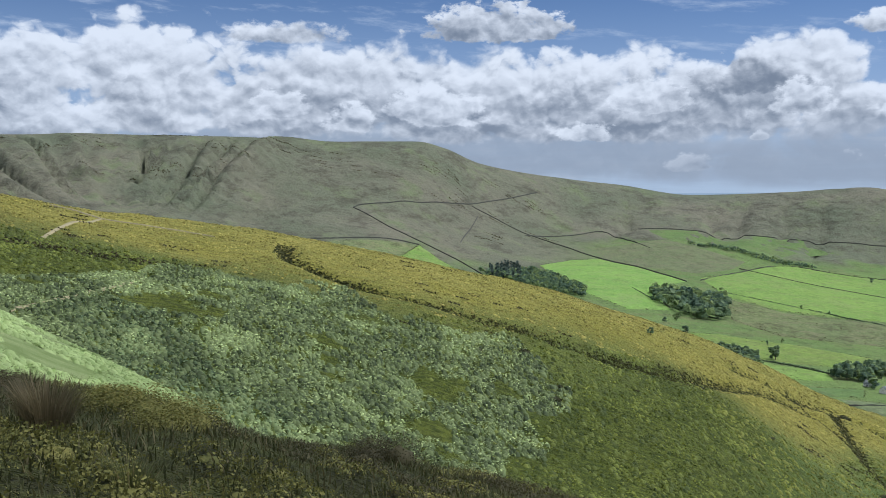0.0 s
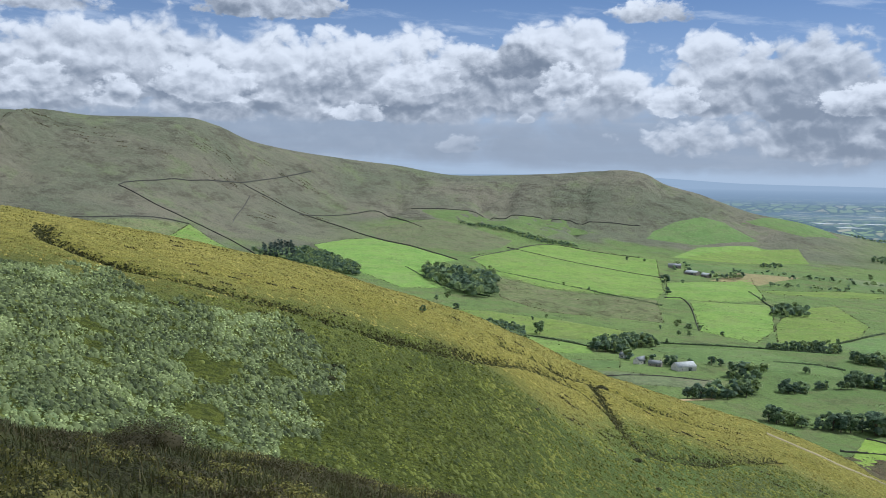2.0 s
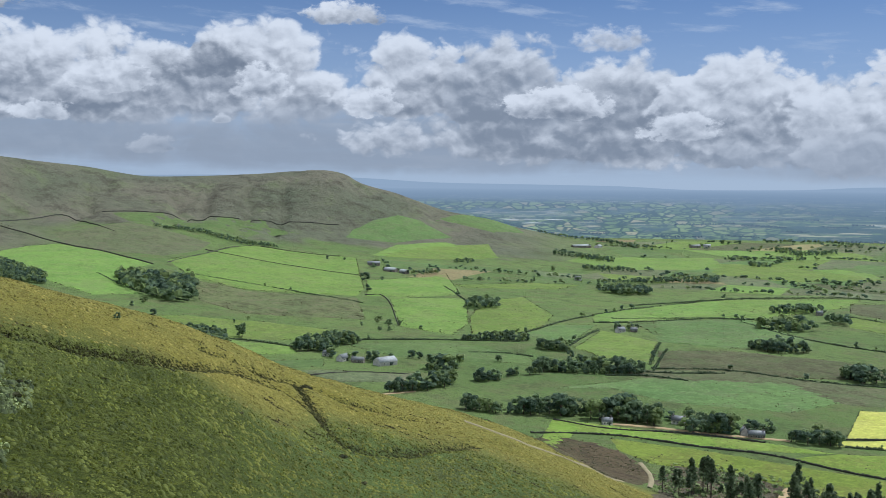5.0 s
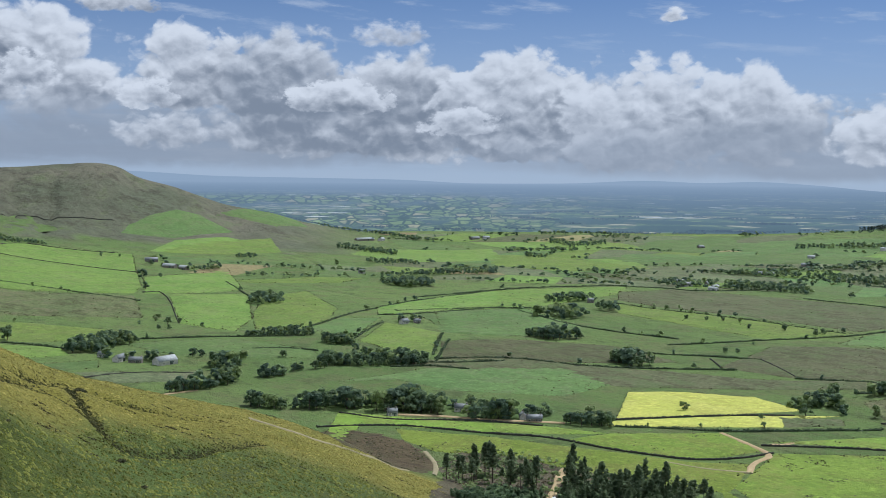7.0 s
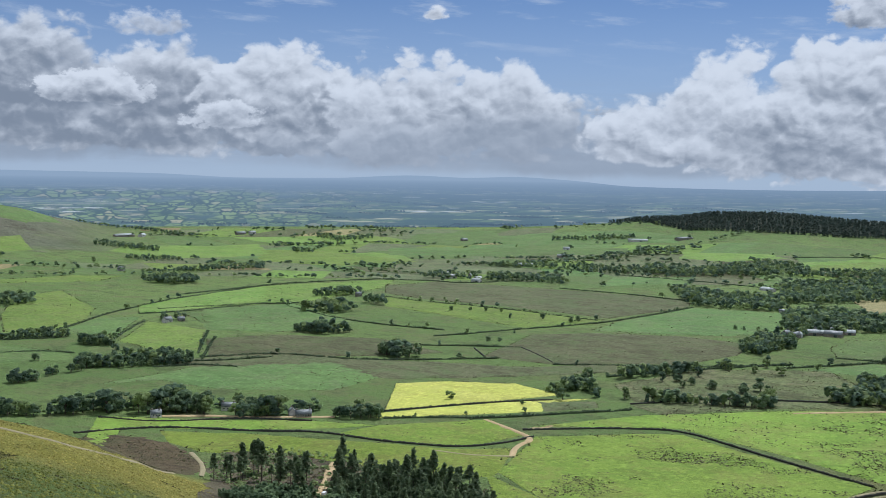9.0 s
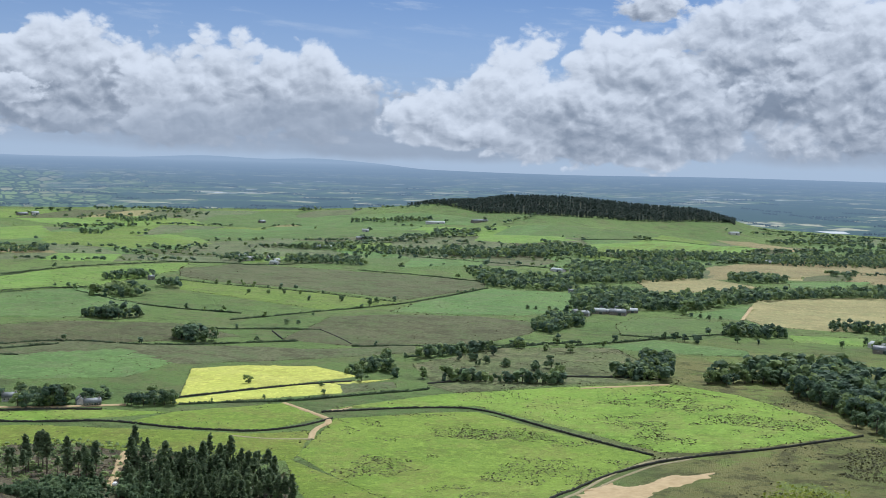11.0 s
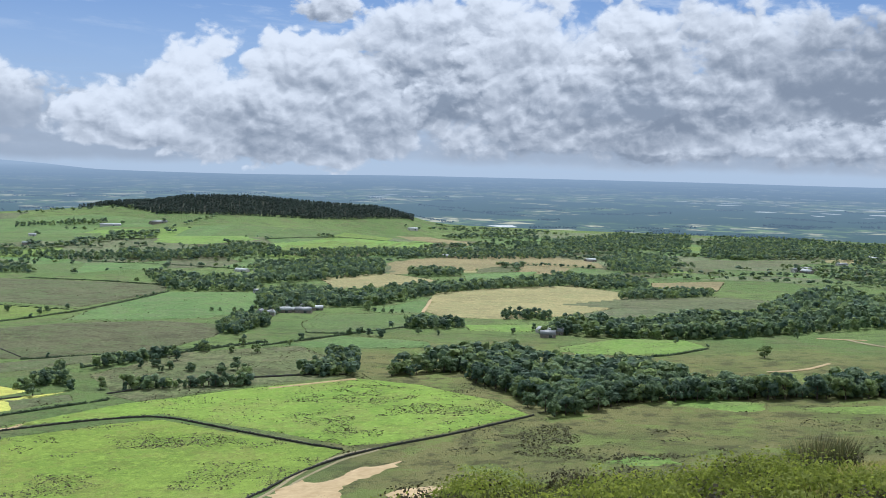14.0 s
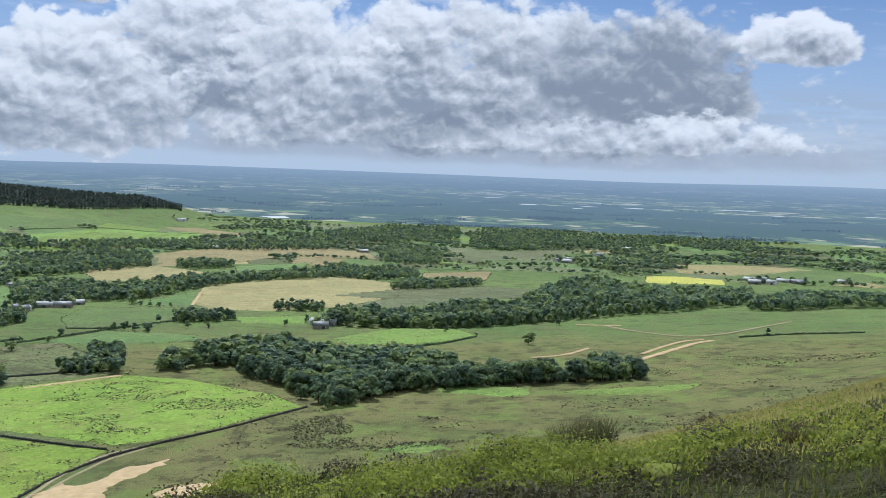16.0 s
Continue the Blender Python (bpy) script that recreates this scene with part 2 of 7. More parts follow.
M = {}
# blue is raised in lush, green and dull to stand for haze
M["lush"] = grass_field("lush_pasture", (0.140, 0.227, 0.048), (0.176, 0.264, 0.056), (0.176, 0.207, 0.073))
M["bright"] = grass_field("bright_pasture", (0.158, 0.240, 0.036), (0.194, 0.276, 0.044), (0.205, 0.215, 0.058))
# darkened to stand for pasture under cloud shade
M["green"] = grass_field("green_pasture", (0.102, 0.171, 0.052), (0.130, 0.200, 0.061), (0.141, 0.163, 0.073))
M["dull"] = grass_field("rough_pasture", (0.123, 0.154, 0.070), (0.151, 0.180, 0.082), (0.164, 0.146, 0.096), 0.15)
M["rush"] = grass_field("rushy_pasture", (0.113, 0.142, 0.055), (0.149, 0.173, 0.068), (0.163, 0.137, 0.082), 0.35)
M["mown"] = grass_field("mown_meadow", (0.448, 0.482, 0.095), (0.504, 0.515, 0.113), (0.470, 0.470, 0.126))
M["hay"] = grass_field("hay_field", (0.240, 0.214, 0.100), (0.290, 0.246, 0.116), (0.215, 0.214, 0.094))
# brown moor, darkened for the cloud shadow lying over it
M["brown"] = grass_field("brown_moor", (0.100, 0.108, 0.050), (0.123, 0.125, 0.061), (0.090, 0.133, 0.043), 0.2)
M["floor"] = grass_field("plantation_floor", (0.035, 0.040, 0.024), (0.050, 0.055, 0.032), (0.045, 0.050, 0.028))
M["felled"] = grass_field("felled_ground", (0.085, 0.076, 0.044), (0.125, 0.110, 0.066), (0.075, 0.092, 0.036), 0.3)
M["heath"] = grass_field("heather_moor", (0.078, 0.062, 0.034), (0.105, 0.080, 0.044), (0.078, 0.084, 0.036), 0.25)

n = Nodes("ground_turf", 0.92, 0.1)
farm = n.mix(n.ramp(n.noise(0.004, 4), 0.38, 0.62), (0.120, 0.186, 0.056), (0.156, 0.222, 0.066))
farm = n.mix(n.ramp(n.noise(0.022, 6, 0.72), 0.49, 0.60, 0, 0.7), farm, (0.150, 0.160, 0.070))
farm = n.mix(n.ramp(n.noise(0.05, 7, 0.78, stretch=(1.0, 0.5, 1.0)), 0.52, 0.60, 0, 0.7), farm, (0.080, 0.105, 0.042))
farm = n.mix(n.ramp(n.noise(0.18, 6, 0.8), 0.53, 0.62, 0, 0.5), farm, (0.180, 0.215, 0.075))
farm = n.mix(n.ramp(n.noise(0.30, 5, 0.8), 0.52, 0.62, 0, 0.55), farm, (0.062, 0.080, 0.034))
# extra blue in the fell colours stands for haze
fell = n.mix(n.ramp(n.noise(0.005, 5, 0.6), 0.38, 0.60), (0.118, 0.130, 0.082), (0.158, 0.148, 0.105))
fell = n.mix(n.ramp(n.noise(0.010, 6, 0.72), 0.52, 0.64, 0, 0.65), fell, (0.138, 0.172, 0.078))
fell = n.mix(n.ramp(n.noise(0.016, 7, 0.75, stretch=(1.0, 0.5, 2.4)), 0.50, 0.62, 0, 0.7), fell, (0.066, 0.066, 0.046))
fell = n.mix(n.ramp(n.noise(0.05, 6, 0.78), 0.55, 0.64, 0, 0.5), fell, (0.056, 0.056, 0.042))
fell = n.mix(n.ramp(n.noise(0.11, 5, 0.78), 0.56, 0.66, 0, 0.35), fell, (0.175, 0.172, 0.108))
spur = n.mix(n.ramp(n.noise(0.03, 5, 0.6), 0.36, 0.64), (0.275, 0.254, 0.050), (0.355, 0.316, 0.076))
spur = n.mix(n.ramp(n.noise(0.5, 6, 0.8, stretch=(0.4, 1.2, 2)), 0.47, 0.58, 0, 0.75), spur, (0.140, 0.136, 0.030))
spur = n.mix(n.ramp(n.noise(0.06, 6, 0.75), 0.50, 0.62, 0, 0.6), spur, (0.190, 0.194, 0.040))
# face darkened for cloud shadow; stretched dark noise paints tuft shadows
face = n.mix(n.ramp(n.noise(0.05, 5, 0.6), 0.36, 0.64), (0.086, 0.108, 0.018), (0.140, 0.160, 0.028))
face = n.mix(n.ramp(n.noise(0.7, 5, 0.75, stretch=(0.4, 1.2, 1.8)), 0.45, 0.56, 0, 0.85), face, (0.044, 0.058, 0.014))
# near turf darkened; cloud shade is put into its colour
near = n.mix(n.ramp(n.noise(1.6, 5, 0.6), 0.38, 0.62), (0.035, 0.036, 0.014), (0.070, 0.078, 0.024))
c = n.mix(n.attr("fell"), farm, fell)
rough = n.mix(n.ramp(n.noise(0.016, 5, 0.65), 0.40, 0.58), (0.136, 0.156, 0.052), (0.190, 0.186, 0.070))
rough = n.mix(n.ramp(n.noise(0.05, 6, 0.72), 0.50, 0.59, 0, 0.75), rough, (0.074, 0.076, 0.034))
rough = n.mix(n.ramp(n.noise(0.028, 5, 0.7), 0.53, 0.60, 0, 0.75), rough, (0.180, 0.236, 0.062))
c = n.mix(n.attr("rough"), c, rough)
c = n.mix(n.attr("spur"), c, spur)
c = n.mix(n.attr("face"), c, face)
# bank across the clough: its sunlight is put into these light greens
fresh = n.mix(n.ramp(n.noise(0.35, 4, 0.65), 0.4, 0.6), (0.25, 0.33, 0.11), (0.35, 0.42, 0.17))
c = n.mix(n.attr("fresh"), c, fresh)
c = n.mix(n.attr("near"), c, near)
lumps = n.math("MULTIPLY", n.noise(0.7, 6, 0.75, stretch=(0.6, 1.2, 1.5)), 1.8)
hags = n.math("MULTIPLY", n.math("MULTIPLY", n.noise(0.030, 5, 0.6), 11.0), n.attr("fell"))
M["ground"] = n.done(c, n.math("ADD", lumps, hags), 1.0, 1.0)

# the plain and fells beyond the country, with kilometres of haze painted on as blue glow

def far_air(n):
    """Plan place on the plain (km) and share of painted haze, from where the backdrop lies about the standing point."""
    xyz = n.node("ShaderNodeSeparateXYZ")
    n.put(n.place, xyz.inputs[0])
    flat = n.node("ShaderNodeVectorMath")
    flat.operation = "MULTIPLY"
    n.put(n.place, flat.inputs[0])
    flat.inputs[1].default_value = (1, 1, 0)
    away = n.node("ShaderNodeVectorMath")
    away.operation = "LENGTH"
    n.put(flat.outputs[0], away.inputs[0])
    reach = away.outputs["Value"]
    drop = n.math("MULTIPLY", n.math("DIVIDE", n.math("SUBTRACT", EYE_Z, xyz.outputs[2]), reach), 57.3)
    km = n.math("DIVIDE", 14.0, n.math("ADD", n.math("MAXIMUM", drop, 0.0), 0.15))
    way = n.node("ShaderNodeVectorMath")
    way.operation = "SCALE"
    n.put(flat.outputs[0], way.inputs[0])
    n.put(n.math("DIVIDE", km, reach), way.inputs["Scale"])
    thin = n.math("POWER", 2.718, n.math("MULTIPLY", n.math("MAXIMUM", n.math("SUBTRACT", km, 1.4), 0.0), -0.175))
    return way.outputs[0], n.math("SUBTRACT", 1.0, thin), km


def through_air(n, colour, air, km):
    """Surface colour faded into haze that is painted on as a blue glow."""
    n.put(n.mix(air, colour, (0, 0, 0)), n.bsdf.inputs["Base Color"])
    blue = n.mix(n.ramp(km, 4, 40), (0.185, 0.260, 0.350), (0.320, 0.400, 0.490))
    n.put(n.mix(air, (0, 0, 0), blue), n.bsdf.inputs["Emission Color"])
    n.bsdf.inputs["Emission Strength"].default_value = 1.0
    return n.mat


n = Nodes("far_country", 1.0, 0.0)
where, air, km = far_air(n)


def far_cells(scale, feature="F1"):
    v = n.node("ShaderNodeTexVoronoi")
    v.feature = feature
    n.put(where, v.inputs["Vector"])
    v.inputs["Scale"].default_value = scale
    return v


cell = n.node("ShaderNodeSeparateColor")
n.put(far_cells(6.5).outputs["Color"], cell.inputs[0])
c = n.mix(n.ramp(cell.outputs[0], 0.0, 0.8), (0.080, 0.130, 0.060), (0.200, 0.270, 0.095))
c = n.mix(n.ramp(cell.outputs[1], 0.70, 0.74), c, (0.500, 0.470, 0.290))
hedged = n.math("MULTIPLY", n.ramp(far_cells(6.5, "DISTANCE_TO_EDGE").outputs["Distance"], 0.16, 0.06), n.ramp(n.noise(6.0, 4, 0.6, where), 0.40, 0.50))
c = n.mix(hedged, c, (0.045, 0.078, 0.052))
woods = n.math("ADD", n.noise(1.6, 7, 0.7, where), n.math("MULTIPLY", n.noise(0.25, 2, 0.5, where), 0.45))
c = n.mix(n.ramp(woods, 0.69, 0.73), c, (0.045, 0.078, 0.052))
# hedged fields on the far hillsides to the east, laid out by heading and drop to look tilted to the eye
spot_ = n.node("ShaderNodeSeparateXYZ")
n.put(n.place, spot_.inputs[0])
heading = n.math("MULTIPLY", n.math("ARCTAN2", spot_.outputs[0], spot_.outputs[1]), 57.3)
drop = n.math("DIVIDE", 14.0, km)
tilt = n.node("ShaderNodeCombineXYZ")
n.put(heading, tilt.inputs[0])
n.put(n.math("MULTIPLY", drop, 4.2), tilt.inputs[1])
hill_cell = n.node("ShaderNodeTexVoronoi")
n.put(tilt.outputs[0], hill_cell.inputs["Vector"])
hill_cell.inputs["Scale"].default_value = 1.5
shade_ = n.node("ShaderNodeSeparateColor")
n.put(hill_cell.outputs["Color"], shade_.inputs[0])
hill_edge = n.node("ShaderNodeTexVoronoi")
hill_edge.feature = "DISTANCE_TO_EDGE"
n.put(tilt.outputs[0], hill_edge.inputs["Vector"])
hill_edge.inputs["Scale"].default_value = 1.5
hill = n.mix(shade_.outputs[0], (0.110, 0.175, 0.075), (0.270, 0.350, 0.135))
hill = n.mix(n.ramp(shade_.outputs[1], 0.80, 0.84), hill, (0.360, 0.340, 0.200))
hill = n.mix(n.ramp(hill_edge.outputs["Distance"], 0.13, 0.05), hill, (0.040, 0.070, 0.048))
hill = n.mix(n.ramp(n.noise(0.9, 5, 0.65, tilt.outputs[0]), 0.56, 0.60), hill, (0.040, 0.070, 0.048))
slopes = n.math("MULTIPLY", n.ramp(heading, 52.0, 40.0), n.math("MULTIPLY", n.ramp(drop, 0.85, 1.15), n.ramp(n.noise(0.35, 3, 0.5, tilt.outputs[0]), 0.36, 0.50)))
c = n.mix(slopes, c, hill)
# less of the painted haze on these slopes
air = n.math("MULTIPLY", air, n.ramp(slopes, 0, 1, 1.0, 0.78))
# pale roofs and glasshouses
speck = n.node("ShaderNodeSeparateColor")
n.put(far_cells(9.0).outputs["Color"], speck.inputs[0])
c = n.mix(n.ramp(n.math("MULTIPLY", speck.outputs[2], n.ramp(n.noise(0.4, 2, 0.5, where), 0.42, 0.58, 0.90, 1.0)), 0.955, 0.965), c, (0.70, 0.70, 0.66))
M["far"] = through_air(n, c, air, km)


# ---- terrain ----
def pchip(x, xs, ys):
    """Smooth interpolation through knots without overshoot."""
    xs, ys = np.asarray(xs, float), np.asarray(ys, float)
    h, d = np.diff(xs), np.diff(ys) / np.diff(xs)
    m = np.zeros_like(ys)
    w1, w2 = 2 * h[1:] + h[:-1], h[1:] + 2 * h[:-1]
    same = d[:-1] * d[1:] > 0
    safe = np.where(same, d[:-1] * d[1:], 1)
    m[1:-1] = np.where(same, (w1 + w2) * safe / np.where(same, w1 * d[1:] + w2 * d[:-1], 1), 0)
    m[0], m[-1] = d[0], d[-1]
    x = np.clip(x, xs[0], xs[-1])
    i = np.clip(np.searchsorted(xs, x) - 1, 0, len(h) - 1)
    t = (x - xs[i]) / h[i]
    return ((2 * t**3 - 3 * t**2 + 1) * ys[i] + (t**3 - 2 * t**2 + t) * h[i] * m[i]
            + (3 * t**2 - 2 * t**3) * ys[i + 1] + (t**3 - t**2) * h[i] * m[i + 1])


# The land as seen from the standing point: each line runs across it and holds
# heading (degrees), distance (m), height against the eye (degrees).
# brow of the slope that one stands on
BROW = [(-50, 13, 0), (-30, 14, -7.0), (-22.8, 16, -9.4), (-16.3, 17, -10.6), (-13.1, 18, -11.6), (-8.6, 19, -13.0), (-2.8, 19, -14.1), (3.7, 19, -15.3),
 (9.2, 18, -16.6), (20, 16, -19), (45, 14, -22), (70, 14, -20), (78.4, 15, -18.6), (86.5, 16, -17.3), (93.9, 17, -16.2), (101.9, 19, -14.4),
 (108.1, 21, -12.6), (112.8, 22, -11.2), (116.1, 23, -9.7), (125, 25, -5), (145, 25, 4)]
# dip behind the brow
DIP = [(-50, 32, -1), (-22.8, 30, -12.8), (-13, 30, -15.5), (0, 30, -19), (20, 28, -22.5), (45, 26, -25.5), (80, 27, -23), (100, 32, -19), (116, 38, -13.5), (125, 42, -7), (145, 42, 4)]
# bright slope across the clough
SLOPE = [(-50, 100, 4), (-30, 100, -2.5), (-22.8, 95, -5.9), (-20.2, 95, -7.3), (-16.6, 90, -9.2), (-13.4, 85, -11.0), (-8.6, 80, -14.5), (0, 80, -18), (20, 80, -23),
 (45, 70, -26), (80, 70, -24), (100, 80, -19), (112, 90, -15.5), (116, 95, -13), (125, 110, -7), (145, 120, 5)]
# floor of the clough
CLOUGH = [(-50, 170, 2), (-22.8, 165, -10), (-13, 160, -14.5), (0, 170, -18.5), (10, 180, -21), (25, 220, -23.5), (45, 240, -24.5), (80, 240, -24), (100, 250, -20),
 (116, 270, -15), (145, 280, 3)]
# crest of the spur
SPUR = [(-50, 430, 4), (-22.7, 400, 0.0), (-17.9, 390, -0.83), (-13.4, 380, -1.41), (-9.2, 375, -2.01), (-5.6, 370, -2.76), (-1.3, 370, -3.5), (2, 375, -4.24),
 (6.6, 380, -5.4), (11.2, 390, -6.8), (16.7, 410, -8.8), (19.8, 430, -10.2), (25.7, 470, -11.87), (30, 500, -12.7), (35.1, 520, -14.4),
 (38.2, 530, -15.9), (45, 520, -18.3), (60, 480, -20), (80, 450, -19.5), (100, 450, -17.3), (116, 450, -13.5), (145, 450, 3)]
# first fields under the fell
FIRST = [(-50, 750, 1), (-22, 700, -6), (2, 800, -8.5), (11, 800, -10.6), (20, 750, -12.6), (30, 720, -13.7), (40, 680, -15.0), (60, 640, -15.9), (80, 640, -15.2),
 (100, 640, -13.9), (116, 640, -10.9), (145, 640, 2)]
MIDDLE = [(-50, 1200, 1), (-22, 1200, -4.5), (2, 1200, -6.7), (11, 1150, -7.8), (20, 1150, -8.8), (40, 1150, -9.2), (60, 1150, -9.3), (80, 1150, -9.2),
 (100, 1150, -8.8), (116, 1150, -7.6), (145, 1150, 0)]
VALE = [(-50, 1700, 1), (-22, 1700, -1.9), (-5, 1700, -3.3), (2, 1800, -4.1), (6.6, 1900, -3.9), (20, 1900, -4.7), (30, 1900, -5.3), (50, 1900, -5.6),
 (80, 1900, -5.7), (116, 1900, -5.5), (145, 1900, -2)]
# foot of the far fells
FOOT = [(-50, 2000, 2), (-22, 2000, 0.4), (-5, 2000, -1.2), (2, 2200, -1.9), (6.6, 2400, -2.1), (11, 2500, -1.8), (14.8, 2500, -2.0), (20.3, 2450, -2.9),
 (27, 2500, -3.3), (32.7, 2550, -3.6), (40, 2600, -3.9), (60, 2650, -3.6), (70, 2700, -3.1), (80, 2700, -3.8), (116, 2700, -4.0), (145, 2700, -3)]
# skyline of the fells, then the wooded hill and the plain beside it
SKYLINE = [(-50, 2600, 2.2), (-22.7, 2500, 2.95), (-18.4, 2500, 3.16), (-11, 2500, 3.15), (-5.6, 2550, 3.02), (-1.4, 2600, 3.06), (0.1, 2620, 2.71), (2, 2700, 1.87),
 (4.7, 2800, 1.34), (9.6, 3000, 0.76), (13.1, 3050, 0.27), (18.2, 3000, 0.45), (21.8, 2950, 0.71), (23, 2950, 0.55), (23.9, 2950, 0.07),
 (25.8, 2950, -0.48), (28.5, 2950, -1.43), (30.9, 2950, -1.9), (32.7, 2980, -2.46), (36, 3000, -3.05), (45, 3000, -3.05), (55, 3000, -2.95),
 (61.7, 3050, -2.45), (63.2, 3080, -2.2), (65.5, 3080, -2.05), (67.4, 3080, -1.82), (69.8, 3080, -1.80), (71.6, 3080, -1.9), (74.4, 3080, -2.12), (76.8, 3080, -2.22), (78.7, 3080, -2.62), (80, 3080, -3.0), (81.5, 3080, -3.15),
 (90, 3080, -3.3), (116, 3080, -3.4), (145, 3080, -3)]
# the plain towards the sea
PLAIN = [(-50, 3600, 1), (0, 3600, 0.3), (20, 3600, -1.5), (27, 3600, -2.2), (36, 3600, -2.2), (50, 3600, -2.1), (62, 3600, -2.2), (116, 3600, -2.3), (145, 3600, -2.3)]
FARTHER = [(-50, 4400, 0.5), (0, 4400, -0.2), (20, 4400, -1.1), (36, 4400, -1.0), (50, 4400, -1.0), (62, 4400, -1.15), (116, 4400, -1.15), (145, 4400, -1.15)]
# far fell and horizon
HORIZON = [(-50, 4850, 0.2), (0, 4850, 0.2), (20, 4850, 0.42), (23.9, 4850, 0.30), (28.5, 4850, 0.08), (33.3, 4850, 0.03), (37.5, 4850, -0.02), (42, 4850, -0.19),
 (46.7, 4850, -0.15), (51, 4850, 0.03), (54, 4850, -0.06), (56.5, 4850, 0.02), (59.5, 4850, -0.13), (63, 4850, -0.42), (70, 4850, -0.5),
 (79, 4850, -0.41), (93, 4850, -0.42), (102, 4850, -0.46), (114, 4850, -0.3), (145, 4850, -0.4)]
LINES = [BROW, DIP, SLOPE, CLOUGH, SPUR, FIRST, MIDDLE, VALE, FOOT, SKYLINE, PLAIN, FARTHER, HORIZON]


def wave(x, y, seed):
    """Smooth value noise in -1..1 on arrays."""
    xi, yi = np.floor(x).astype(np.int64), np.floor(y).astype(np.int64)
    fx, fy = x - xi, y - yi
    fx, fy = fx * fx * (3 - 2 * fx), fy * fy * (3 - 2 * fy)

    def h(i, j):
        n = (i * 374761393 + j * 668265263 + seed * 2147483647) & 0x7FFFFFFF
        n = ((n ^ (n >> 13)) * 1274126177) & 0x7FFFFFFF
        return ((n ^ (n >> 16)) & 0xFFFF) / 32767.5 - 1
    return (h(xi, yi) * (1 - fx) + h(xi + 1, yi) * fx) * (1 - fy) + (h(xi, yi + 1) * (1 - fx) + h(xi + 1, yi + 1) * fx) * fy


AZS = np.concatenate([np.arange(-180, -27, 3.0), np.arange(-26, 119.01, 0.32), np.arange(121, 180.1, 3.0)])
RS = np.concatenate([np.geomspace(0.015, 40, 64)[:-1], np.geomspace(40, 150, 40)[:-1], np.linspace(150, 600, 156)[:-1],
                     np.geomspace(600, 1900, 84)[:-1], np.linspace(1900, 3000, 92)[:-1], np.geomspace(3000, 4900, 40)])


# old hollow ways worn into the spur: heading and distance
HOLLOW_WAYS = [
    [(-8.5, 348), (-8.6, 324), (-6.8, 313), (-4.4, 306), (-0.7, 305), (4.5, 308), (9.1, 314), (12.7, 333)],
    [(9.1, 314), (12.7, 335), (16.5, 372), (19.6, 401), (21.8, 386)],
    [(15.5, 384), (17.9, 398), (20.4, 426), (23.5, 431), (27, 455)],
    [(20.4, 426), (22.0, 382), (23.3, 358), (26.1, 383), (30.3, 439)],
]


